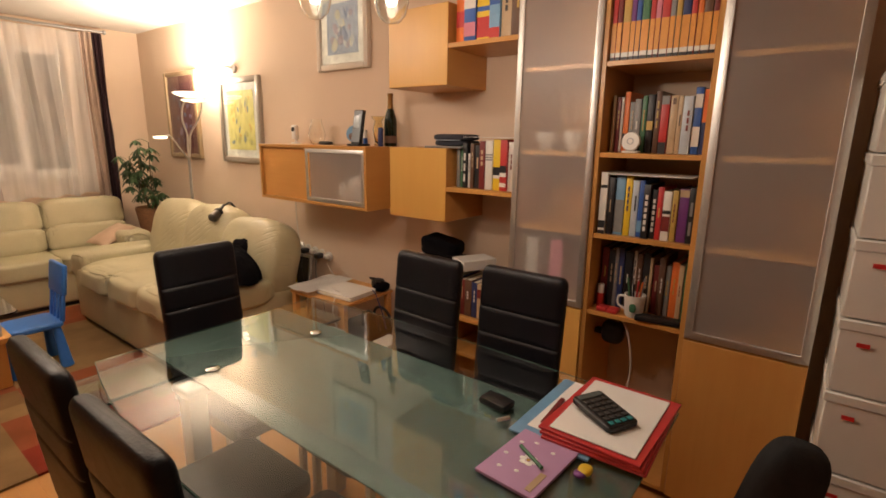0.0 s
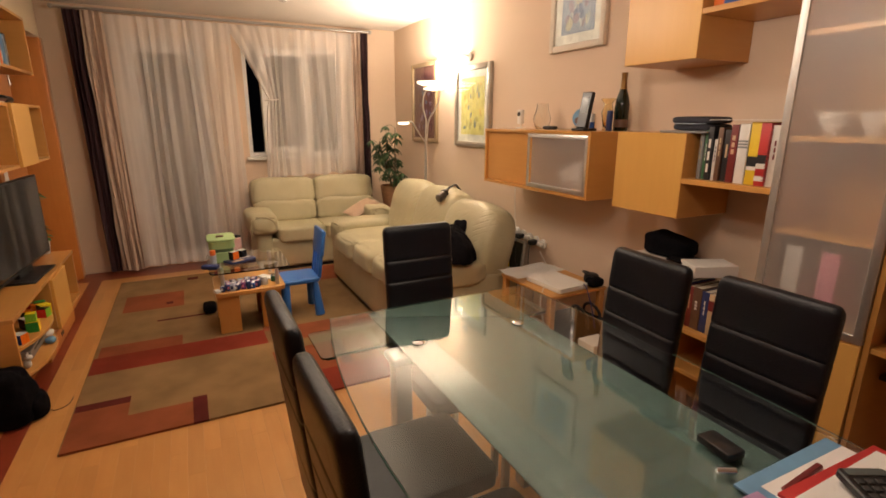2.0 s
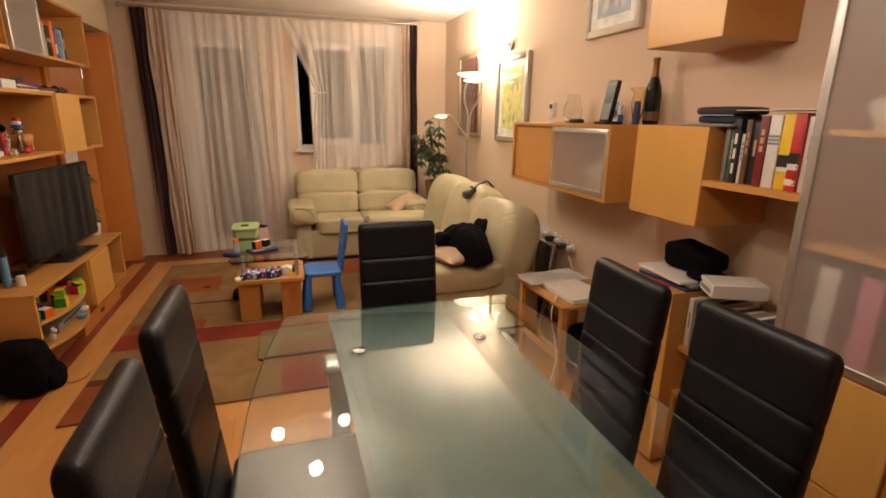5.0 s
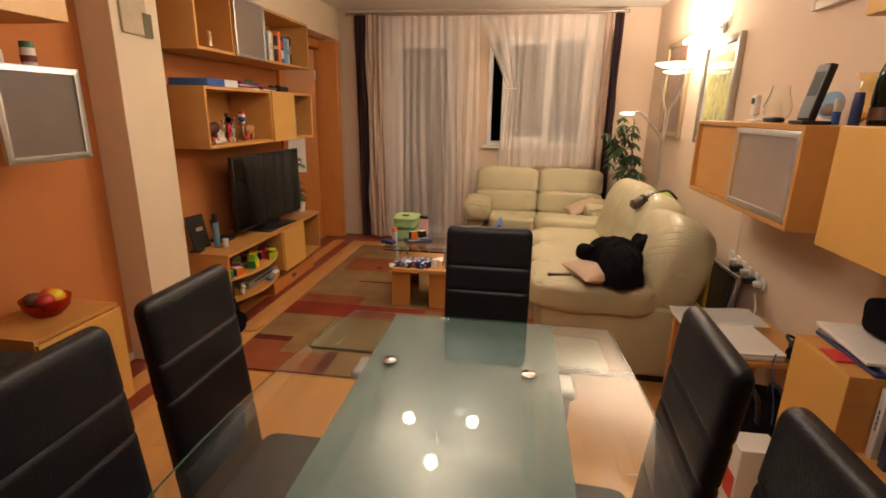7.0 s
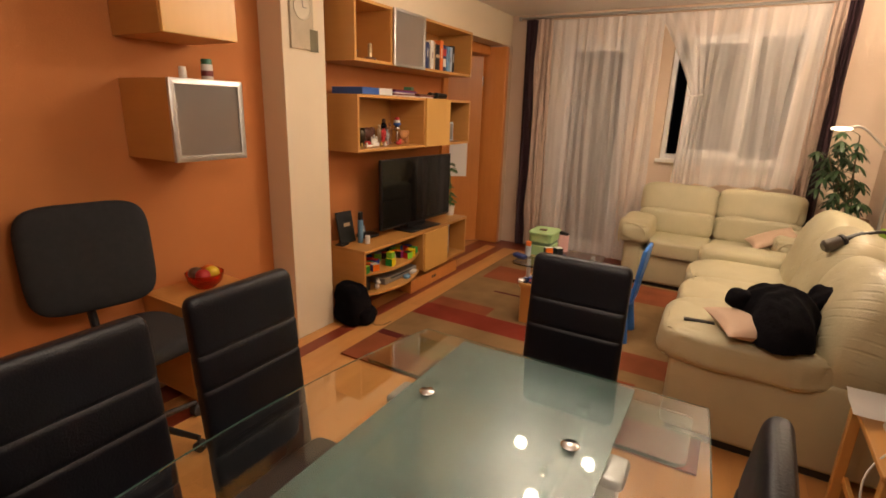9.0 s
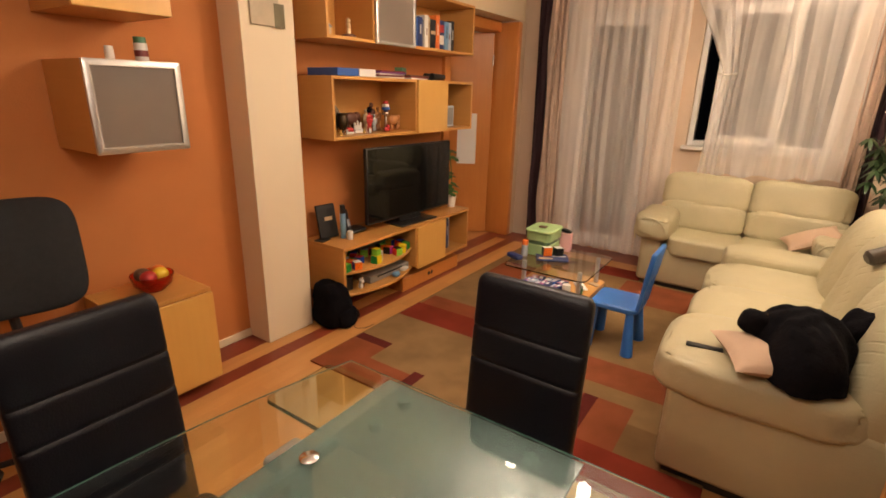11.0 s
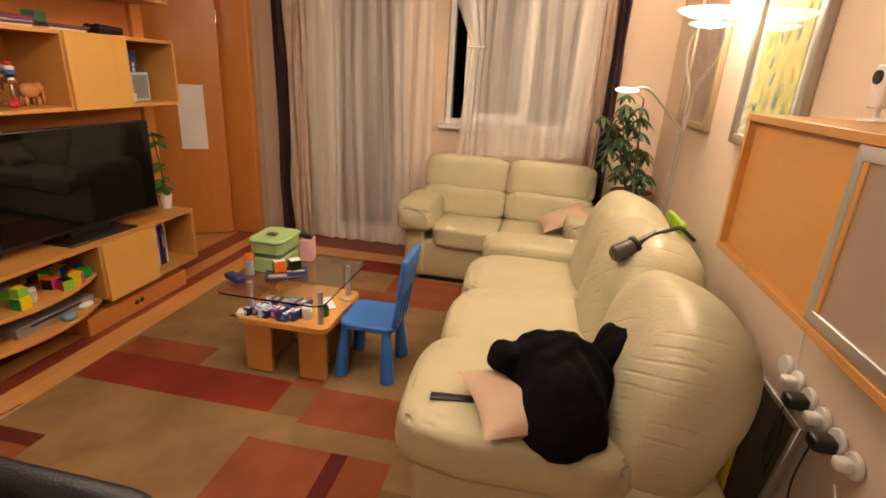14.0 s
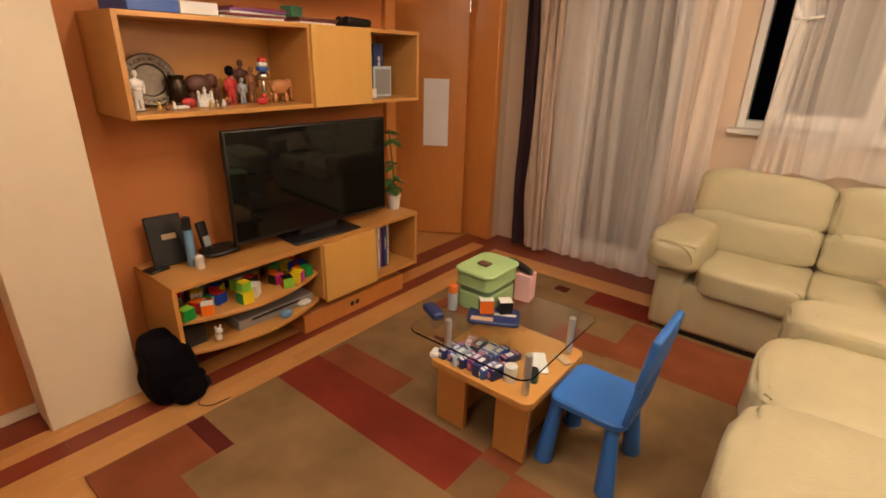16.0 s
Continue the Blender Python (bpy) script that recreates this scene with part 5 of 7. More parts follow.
part("disc", moved(lathe([(0, 0), (0.052, 0.002), (0.055, 0.006), (0.052, 0.009), (0, 0.007)], 32), pm), [ink("lblue")], c, "", True)
part("painted_scene", moved(soft((-0.018, 0, 0.008), (0.026, 0.038, 0.003), 0.9, 20, 8), pm), ink("brown"), c, "brown and red painted scene", True)
part("stand", box_bm(3.11, 3.16, 2.82, 2.87, CT, CT + 0.012, 0.002), white_plastic, c, "", True)
c = thing("desk_phone", "tall dark grey cordless display device leaning on its stand", "device", (2.93, 2.60, CT))
dm = pose(2.915, 2.60, CT, 0, 0, 6) @ pose(0, 0, 0, 0, 12, 0)
part("case", moved(box_bm(-0.010, 0.016, -0.036, 0.036, 0.012, 0.215, 0.006, 2), dm), black_plastic, c, "", True)
part("face_plate", moved(box_bm(-0.0125, -0.0105, -0.032, 0.032, 0.02, 0.208, 0.002), dm), surface("phone_grey", (0.17, 0.19, 0.21), 0.4), c, "grey blue face plate", True)
part("display", moved(box_bm(-0.0135, -0.0127, -0.024, 0.024, 0.10, 0.185, 0), dm), surface("lcd", (0.10, 0.12, 0.12), 0.2), c, "", True)
part("stand", box_bm(2.885, 2.985, 2.55, 2.65, CT, CT + 0.014, 0.005, 2), black_plastic, c, "", True)
simple("remote_puck", soft((2.96, 2.93, CT + 0.0125), (0.03, 0.05, 0.012), 0.5, 20, 10), black_plastic, "dark rounded gadget lying on the wall cabinet", "gadget")
c = thing("glass_vase", "clear round glass carafe on the wall cabinet", "vase", (3.07, 3.155, CT))
part("bowl", lathe([(0, 0), (0.035, 0.0), (0.056, 0.04), (0.058, 0.075), (0.04, 0.13), (0.036, 0.165), (0.034, 0.165), (0.037, 0.13), (0.055, 0.075), (0.053, 0.04), (0.033, 0.004), (0, 0.004)], 32), clear, c)
c = thing("web_camera", "small white camera with a round black lens", "camera", (3.08, 3.30, CT))
part("body", box_bm(3.07, 3.10, 3.395, 3.445, CT + 0.03, CT + 0.13, 0.008, 3), white_plastic, c, "", True)
part("lens", rod((3.0705, 3.42, CT + 0.10), (3.064, 3.42, CT + 0.10), 0.016), black_plastic, c, "", True)
part("foot", lathe([(0, 0), (0.035, 0), (0.033, 0.006), (0.006, 0.01), (0.006, 0.032), (0, 0.032)], 20, at=(3.09, 3.42, CT)), white_plastic, c, "", True)
# flat dark case and papers on the cookery row
c = thing("soft_case", "two dark flat zip cases lying on the wall box", "case", (2.98, 1.90, 1.43))
part("folder", box_bm(2.87, 3.02, 1.80, 2.03, 1.4305, 1.441, 0.003), ink("grey"), c, "flat grey folder", True)
part("lower_case", soft((2.985, 1.90, 1.4565), (0.088, 0.10, 0.015), 0.4, 28, 10), surface("navy_cloth", (0.02, 0.022, 0.035), 0.7), c, "", True)
part("upper_case", soft((2.97, 1.895, 1.486), (0.09, 0.105, 0.016), 0.45, 28, 10), surface("navy_cloth", (0.02, 0.022, 0.035), 0.7), c, "", True)
part("piping", tube([(2.90, 1.82, 1.471), (2.882, 1.895, 1.471), (2.90, 1.98, 1.471)], 0.002), ink("pale"), c, "", True)
simple("paper_sheet", box_bm(2.87, 3.06, 1.50, 1.785, 1.4865, 1.4885, 0), paper, "white paper folder lying on the cookery books", "paper")

# ---- things on the low cabinet ----
LT = 0.7915
for i, (dx, dy, rz_, col, lab) in enumerate(((0, 0, 0, "navy", "dark blue folder at the bottom of the pile"), (0.01, 0.0, 5, "grey", "grey folder in the pile on the cabinet"), (-0.005, 0.01, -4, "white", "white paper stack in the pile on the cabinet"))):
    simple("folder", moved(box_bm(-0.11, 0.11, -0.15, 0.13, 0, 0.012, 0.002), pose(2.96 + dx, 2.02 + dy, LT + 0.0125 * i, 0, 0, rz_)), ink(col), lab, "folder")
simple("red_card", box_bm(2.80, 2.85, 1.95, 2.03, LT, LT + 0.004, 0), ink("red"), "small red card on the low cabinet", "card")


def heap(c, s, seed, m=None, e=0.6, amp=0.045, f=7):
    b = soft((0, 0, 0), s, e, 56, 36)
    for v in b.verts:
        n = noise.fractal(v.co * f + Vector((seed, 0, 0)), 0.7, 2.0, 3)
        v.co += v.co.normalized() * amp * n
        v.co.z = max(v.co.z, -s[2])
    if m:
        moved(b, m)
    return moved(b, Matrix.Translation(c))


c = thing("cap", "black peaked cap lying on the papers", "cap", (3.03, 2.02, 0.86))
b = heap((0, 0, 0), (0.085, 0.115, 0.05), 3, None, 0.45, 0.010)
for v in b.verts:
    k = min(1.0, max(0.0, (0.06 - v.co.y) / 0.20))
    v.co.z = v.co.z * (1.35 - 0.95 * k) if v.co.z > 0 else v.co.z
part("crown", moved(b, pose(3.03, 2.02, 0.88, 0, 0, 12)), black_cloth, c, "", True)
part("peak", soft((2.98, 1.90, 0.842), (0.08, 0.06, 0.009), 0.6, 20, 8), black_cloth, c, "", True)
c = thing("white_box", "white cardboard box lying on the low books", "box", (3.0, 1.75, 0.765))
bm2 = pose(2.98, 1.77, 0, 0, 0, -26)
part("box_body", moved(box_bm(-0.10, 0.10, -0.065, 0.065, 0.806, 0.86, 0.003), bm2), white_plastic, c, "", True)
part("print_strip", moved(box_bm(-0.1015, -0.0995, -0.045, 0.045, 0.82, 0.835, 0), bm2), ink("grey"), c, "", True)

# ---- bookcase objects ----
c = thing("round_clock", "small round white clock on the bookcase shelf", "clock", (2.88, 0.965, 1.4335))
part("face", moved(lathe([(0, 0), (0.034, 0.0), (0.037, 0.005), (0.034, 0.014), (0, 0.015)], 32), pose(2.885, 0.975, 1.478, 0, -84, 0)), white_plastic, c, "", True)
part("foot", soft((2.89, 0.975, 1.438), (0.02, 0.036, 0.005), 0.5, 20, 8), white_plastic, c, "", True)
part("dial_ring", moved(lathe([(0.010, 0.0152), (0.013, 0.0156), (0.013, 0.0158), (0.010, 0.0160)], 24), pose(2.885, 0.975, 1.478, 0, -84, 0)), surface("grey_plastic", (0.30, 0.33, 0.36), 0.4), c, "grey dial ring", True)
c = thing("pen_mug", "white mug with green print holding pens", "mug", (2.885, 0.90, 0.764))
part("mug", lathe([(0, 0), (0.030, 0), (0.036, 0.01), (0.043, 0.095), (0.040, 0.095), (0.032, 0.012), (0, 0.008)], 28), white_plastic, c)
part("handle", tube([(0.0, 0.040, 0.08), (0.0, 0.066, 0.075), (0.0, 0.066, 0.04), (0.0, 0.036, 0.025)], 0.005), white_plastic, c)
part("print", moved(soft((0, 0, 0), (0.004, 0.014, 0.02), 0.8, 14, 8), pose(-0.038, -0.005, 0.045)), ink("green"), c, "green print")
for k, col in enumerate(("red", "black", "green", "black", "orange", "grey")):
    a = k * 1.05
    part("pen", rod((0.012 * math.cos(a), 0.012 * math.sin(a), 0.012), (0.034 * math.cos(a), 0.034 * math.sin(a), 0.145 + 0.01 * (k % 3)), 0.004), ink(col), c, WORDS[col] + " pen")
for y, h in ((0.985, 0.018), (1.03, 0.02)):
    simple("red_tin", box_bm(2.85, 2.90, y - 0.026, y + 0.018, 0.7645, 0.7645 + h, 0.004, 2), ink("red"), "small red and white tin on the bookcase shelf", "tin")
jar("glue_bottle", (2.93, 1.06, 0.764), 0.016, 0.10, ink("red"), white_plastic, "red glue bottle with white nozzle", "bottle", 0.4)
simple("black_case", moved(box_bm(-0.03, 0.03, -0.085, 0.085, 0, 0.022, 0.007, 2), pose(2.868, 0.80, 0.765, 0, 0, 8)), black_plastic, "black flat case at the shelf's front edge", "case")
simple("paper_sheet", box_bm(2.85, 3.05, 0.73, 1.05, 1.3475, 1.350, 0), paper, "white papers lying across the shelf's books", "paper")
for y, col in ((1.36, "white"), (1.24, "pink")):
    book(2.90, y, 0.764, 0.06, 0.27, 0.2, col, -1, "the glazed cabinet shelf")
for y in (1.25, 1.38):
    c = thing("white_bowl", "white bowl behind the frosted glass door", "bowl", (2.98, y, 1.434))
    part("bowl", lathe([(0, 0), (0.025, 0), (0.05, 0.05), (0.052, 0.08), (0.048, 0.08), (0.045, 0.05), (0, 0.01)], 24), white_plastic, c)
for y, z, r in ((2.60, 1.073, 1.0), (2.74, 1.073, 1.3), (2.88, 1.073, 0.9)):
    c = thing("white_cup", "white cup behind the frosted sliding pane", "cup", (3.07, y, z))
    part("cup", lathe([(0, 0), (0.025 * r, 0), (0.045 * r, 0.05 * r), (0.048 * r, 0.12 * r), (0.044 * r, 0.12 * r), (0.040 * r, 0.05 * r), (0, 0.01)], 24), white_plastic, c)
c = thing("desk_speaker", "round black speaker with a cable in the lower niche", "speaker", (2.95, 0.98, 0.62))
part("case", soft((2.97, 1.0, 0.645), (0.05, 0.05, 0.055), 0.7, 22, 14), black_plastic, c, "", True)
part("bracket", box_bm(2.96, 3.0, 1.04, 1.0855, 0.62, 0.64, 0.002), black_plastic, c, "", True)
simple("cable", tube([(2.93, 0.98, 0.75), (2.90, 0.92, 0.68), (2.93, 0.90, 0.5), (2.96, 0.93, 0.3), (2.98, 0.95, 0.06)], 0.004), white_plastic, "pale cable hanging in the bookcase niche", "cable")

# ---- on the dining table ----
TT = TZ + 0.001


def slab(name, cx, cy, z, w, l, h, rz, mat, label, cat, bev=0.001):
    return simple(name, moved(box_bm(-w / 2, w / 2, -l / 2, l / 2, 0, h, bev), pose(cx, cy, z, 0, 0, rz)), mat, label, cat)


slab("magazine", 2.022, 0.79, TT, 0.21, 0.345, 0.006, -90, ink("lblue"), "blue and white folder beside the red folders", "folder")
slab("white_sheet", 2.04, 0.757, TT + 0.0065, 0.21, 0.30, 0.001, -91, paper, "white sheet lying under the red folders", "paper")
for i in range(3):
    slab("red_folder", 2.034 + 0.003 * i, 0.690 + 0.002 * i, TT + 0.008 + 0.008 * i, 0.25, 0.345, 0.0075, 92 - 1.8 * i, ink("red"), "bright red cardboard folder in a stack on the table", "folder")
slab("paper_sheet", 2.036, 0.694, TT + 0.0325, 0.21, 0.31, 0.003, 90, paper, "white printed sheet on the red folders", "paper")
c = thing("calculator", "black desk calculator with grey and teal keys on papers", "calculator", (2.04, 0.715, TT + 0.036))
cm = pose(2.007, 0.706, TT + 0.042, 0, 0, 62) @ pose(0, 0, 0, 0, -5, 0)
part("case", moved(profile_bm(round_rect(-0.07, 0.075, -0.048, 0.048, 0.012), 0.018, 0, 0.003), cm), black_plastic, c, "", True)
for i in range(6):
    for j in range(4):
        part("key", moved(box_bm(-0.06 + i * 0.018, -0.047 + i * 0.018, -0.038 + j * 0.02, -0.024 + j * 0.02, 0.018, 0.021, 0.001), cm), surface("teal_key", (0.02, 0.22, 0.24), 0.5) if i == 0 else surface("key_grey", (0.05, 0.05, 0.05), 0.5), c, "teal key" if i == 0 else "", True)
part("display", moved(box_bm(0.052, 0.07, -0.038, 0.038, 0.018, 0.0195, 0.0005), cm), surface("lcd", (0.1, 0.12, 0.12)), c, "", True)
slab("spiral_pen", 1.99, 0.838, TT + 0.0078, 0.014, 0.15, 0.009, -86, ink("dred"), "dark red pen lying across the folders", "pen", 0.003)
lilac = surface("lilac_card", (0.46, 0.28, 0.48), 0.6)
c = thing("notebook", "lilac notebook with a white flower print on the glass table", "notebook", (1.765, 0.79, TT))
nm = pose(1.762, 0.792, TT, 0, 0, -94)
part("cover", moved(box_bm(-0.075, 0.075, -0.105, 0.105, 0, 0.008, 0.001), nm), lilac, c, "", True)
for k in range(6):
    a = k * math.pi / 3
    part("petal_print", moved(soft((0.014 * math.cos(a), 0.014 * math.sin(a), 0.0083), (0.009, 0.007, 0.0009), 0.9, 12, 4), nm), paper, c, "white petal print", True)
part("flower_heart", moved(soft((0, 0, 0.0085), (0.005, 0.005, 0.0012), 0.9, 10, 4), nm), ink("gold"), c, "yellow flower centre", True)
part("strip_print", moved(box_bm(0.045, 0.06, -0.09, -0.02, 0.008, 0.009, 0), nm), ink("tan"), c, "peach printed strip", True)
for dx_, dy_ in ((-0.05, 0.05), (-0.02, 0.07), (-0.055, -0.01), (0.03, 0.06), (-0.04, -0.06), (0.0, -0.05), (-0.03, 0.03)):
    part("blossom_print", moved(soft((dx_, dy_, 0.0083), (0.006, 0.005, 0.0007), 0.9, 10, 4), nm), paper, c, "small white blossom print", True)
c = simple("green_pen", moved(rod((-0.045, 0, 0.0145), (0.045, 0, 0.0145), 0.0045), pose(1.77, 0.79, TT, 0, 0, 60)), ink("green"), "green pen lying on the lilac notebook", "pen")
c = thing("toy_figure", "small yellow and purple rubber toy on the glass", "toy", (1.81, 0.675, TT))
part("body", soft((0, 0, 0.0085), (0.02, 0.016, 0.008), 0.8, 16, 8), ink("yellow"), c)
part("base", soft((-0.018, 0.005, 0.0065), (0.014, 0.014, 0.006), 0.8, 16, 8), ink("purple"), c)
c = thing("glasses_case", "black phone lying on the glass table by the folders", "phone", (1.94, 0.975, TT))
part("case", moved(box_bm(-0.027, 0.027, -0.043, 0.043, 0, 0.020, 0.004, 2), pose(1.937, 0.985, TT, 0, 0, -6)), black_plastic, c, "", True)
simple("silver_lighter", moved(rod((0, -0.02, 0.0085), (0, 0.02, 0.0085), 0.008), pose(1.87, 0.925, TT, 0, 0, 60)), steel, "small silver object on the glass table", "gadget")

# ---- laptop table ----
c = thing("laptop_table", "small beech side table carrying a laptop and papers", "side table", (2.91, 2.74, 0))
part("tabletop", box_bm(2.70, 3.13, 2.51, 3.03, 0.475, 0.495, 0.003), beech_y, c, "", True)
for x, y in ((2.725, 2.535), (3.105, 2.535), (2.725, 3.005), (3.105, 3.005)):
    part("leg", box_bm(x - 0.018, x + 0.018, y - 0.018, y + 0.018, 0, 0.475, 0.003), beech_z, c, "", True)
part("rail", box_bm(2.735, 2.752, 2.553, 2.987, 0.14, 0.17, 0.002), beech_y, c, "", True)
c = thing("laptop", "closed white laptop lying on the side table", "laptop", (2.89, 2.58, 0.497))
lm = pose(2.88, 2.685, 0.497, 0, 0, 3)
part("base", moved(profile_bm(round_rect(-0.118, 0.118, -0.158, 0.158, 0.02), 0.018, 0, 0.003), lm), white_plastic, c, "", True)
part("lid", moved(profile_bm(round_rect(-0.118, 0.118, -0.158, 0.158, 0.02), 0.010, 0.019, 0.003), lm), white_plastic, c, "", True)
b = sheet(lambda u, v: Vector((2.665 + 0.40 * u + 0.02 * v, 2.80 + 0.26 * v + 0.02 * u, 0.528 - 0.018 * v + 0.012 * noise.noise(Vector((u * 3, v * 3, 1))) + 0.012 * max(0, 0.2 - u) * math.sin(v * 9))), 16, 12, 0.0015)
simple("paper_sheet", b, paper, "loose white papers curling on the side table", "paper")
c = thing("headphones", "black headphones and cable heap on the side table", "headphones", (3.06, 2.58, 0.5))
part("earcup", soft((3.085, 2.60, 0.531), (0.045, 0.04, 0.035), 0.7, 20, 12), black_plastic, c, "", True)
part("earcup", soft((3.06, 2.545, 0.526), (0.055, 0.045, 0.029), 0.7, 20, 12), black_cloth, c, "", True)
part("headband", tube([(3.085, 2.61, 0.56), (3.04, 2.63, 0.575), (3.02, 2.58, 0.575), (3.05, 2.545, 0.555)], 0.006), black_plastic, c, "", True)
for k, pts in enumerate((((2.80, 2.66, 0.53), (2.85, 2.80, 0.525), (3.0, 2.9, 0.52), (3.12, 3.1, 0.5), (3.15, 3.2, 0.55)), ((2.73, 2.62, 0.52), (2.68, 2.58, 0.42), (2.68, 2.5, 0.2), (2.55, 2.42, 0.01), (2.4, 2.36, 0.008)), ((2.95, 2.52, 0.535), (2.9, 2.43, 0.52), (2.9, 2.36, 0.35), (2.86, 2.3, 0.15)))):
    simple("cable", tube(pts, 0.003), white_plastic if k < 2 else surface("blue_cable", (0.03, 0.04, 0.15), 0.5), "thin cable trailing from the side table", "cable")
c = thing("satchel", "black soft bag with handles standing beside the side table", "bag", (2.95, 2.50, 0))
part("body", soft((2.95, 2.50, 0.17), (0.13, 0.18, 0.168), 0.35, 36, 24, 0.02, 6), black_cloth, c, "", True)
for dx in (-0.05, 0.05):
    part("handle", tube([(2.90 + dx, 2.36, 0.32), (2.89 + dx, 2.37, 0.41), (2.88 + dx, 2.43, 0.445), (2.89 + dx, 2.49, 0.41), (2.90 + dx, 2.50, 0.32)], 0.009), black_plastic, c, "", True)
c = thing("white_carton", "white and red carton standing on the parquet by the low cabinet", "box", (2.79, 2.23, 0))
part("box_body", box_bm(2.72, 2.86, 2.17, 2.29, 0, 0.32, 0.003), white_plastic, c, "", True)
part("label", box_bm(2.7185, 2.7205, 2.18, 2.25, 0.10, 0.20, 0), ink("red"), c, "", True)

# ---- behind the sofa ----
c = thing("leaning_picture", "dark framed picture leaning against the wall behind the sofa", "picture", (3.12, 3.5, 0))
lm = pose(3.06, 3.62, 0.005, 0, 7, 0)
part("panel", moved(box_bm(0, 0.012, -0.24, 0.24, 0.02, 0.57, 0.002), lm), surface("dark_panel", (0.03, 0.028, 0.026), 0.2), c, "", True)
b = box_bm(-0.004, 0.016, -0.26, -0.24, 0, 0.59, 0.003)
box_bm(-0.004, 0.016, 0.24, 0.26, 0, 0.59, 0.003, bm=b)
box_bm(-0.003, 0.016, -0.24, 0.24, 0, 0.02, 0.003, bm=b)
box_bm(-0.003, 0.016, -0.24, 0.24, 0.57, 0.59, 0.003, bm=b)
part("frame", moved(b, lm), satin, c, "", True)
c = thing("socket_strip", "row of white wall sockets with plugs above the skirting", "sockets", (3.19, 3.4, 0.62))
for i in range(6):
    y, z = 3.22 + 0.082 * i, 0.60 + 0.008 * i
    part("socket", rod((3.197, y, z), (3.182, y, z), 0.036), white_plastic, c, "", True)
    if i in (0, 2, 4):
        part("plug", soft((3.165, y, z), (0.022, 0.02, 0.016), 0.5, 16, 10), white_plastic, c, "white plug", True)
    if i in (1, 3):
        part("plug", soft((3.155, y, z - 0.01), (0.032, 0.028, 0.02), 0.4, 16, 10), black_plastic, c, "black plug adapter", True)
for i, y in enumerate((3.30, 3.465)):
    simple("cable", tube([(3.13, y, 0.59), (3.10, y - 0.03, 0.45), (3.12, y - 0.08, 0.25), (3.13, y - 0.06, 0.03)], 0.003), black_plastic, "black cable hanging from the wall sockets", "cable")
simple("cable", tube([(3.192, 3.60, 1.05), (3.190, 3.60, 0.90), (3.190, 3.585, 0.72), (3.185, 3.56, 0.66)], 0.003), white_plastic, "thin white cable hanging down the wall from the cabinet", "cable")
lime = surface("lime_plastic", (0.30, 0.50, 0.02), 0.4)
c = thing("folding_chair", "lime green plastic chair back standing behind the sofa", "chair", (3.08, 4.62, 0))
part("backrest", box_bm(3.03, 3.06, 4.50, 4.80, 0.55, 0.86, 0.012, 3), lime, c, "", True)
for y in (4.53, 4.77):
    part("leg", box_bm(3.035, 3.06, y - 0.014, y + 0.014, 0, 0.56, 0.004), lime, c, "", True)
part("seat", box_bm(3.062, 3.15, 4.51, 4.79, 0.30, 0.325, 0.006), lime, c, "", True)
c = thing("yellow_board", "yellow plastic board standing behind the sofa", "board", (3.0, 3.3, 0))
part("board", box_bm(2.955, 2.975, 3.33, 3.60, 0.0, 0.77, 0.009, 3), surface("yellow_plastic", (0.62, 0.50, 0.04), 0.45), c, "", True)

# ---- on the sofas ----
pink = surface("pillow_pink", (0.53, 0.38, 0.275), 0.75, var=0.05, scale=8, bump=0.3)


def pillow(name, c0, s, m, mat, label):
    t = sheet(lambda u, v: Vector(((u - 0.5) * 2 * s[0] * (1 - 0.10 * math.sin(math.pi * v)), (v - 0.5) * 2 * s[1] * (1 - 0.10 * math.sin(math.pi * u)), s[2] * (math.sin(math.pi * u) * math.sin(math.pi * v)) ** 0.45)), 24, 24)
    t2 = sheet(lambda u, v: Vector(((u - 0.5) * 2 * s[0] * (1 - 0.10 * math.sin(math.pi * v)), (v - 0.5) * 2 * s[1] * (1 - 0.10 * math.sin(math.pi * u)), -s[2] * (math.sin(math.pi * u) * math.sin(math.pi * v)) ** 0.45)), 24, 24)
    b = merged(t2, t)
    bmesh.ops.remove_doubles(b, verts=b.verts, dist=1e-4)
    bmesh.ops.recalc_face_normals(b, faces=b.faces[:])
    return lone(name, moved(b, Matrix.Translation(c0) @ m), mat, label, "cushion")


pillow("pillow", (2.54, 5.53, 0.56), (0.18, 0.12, 0.05), pose(0, 0, 0, 8, -22, 14), pink, "pink pillow leaning on the loveseat")
pillow("pillow", (2.36, 3.25, 0.61), (0.165, 0.145, 0.055), pose(0, 0, 0, 3, 3, 24), pink, "pink pillow under a black fleece on the sofa")
c = thing("fleece_jacket", "black fleece jacket thrown over a pillow on the sofa", "jacket", (2.45, 3.45, 0.55))


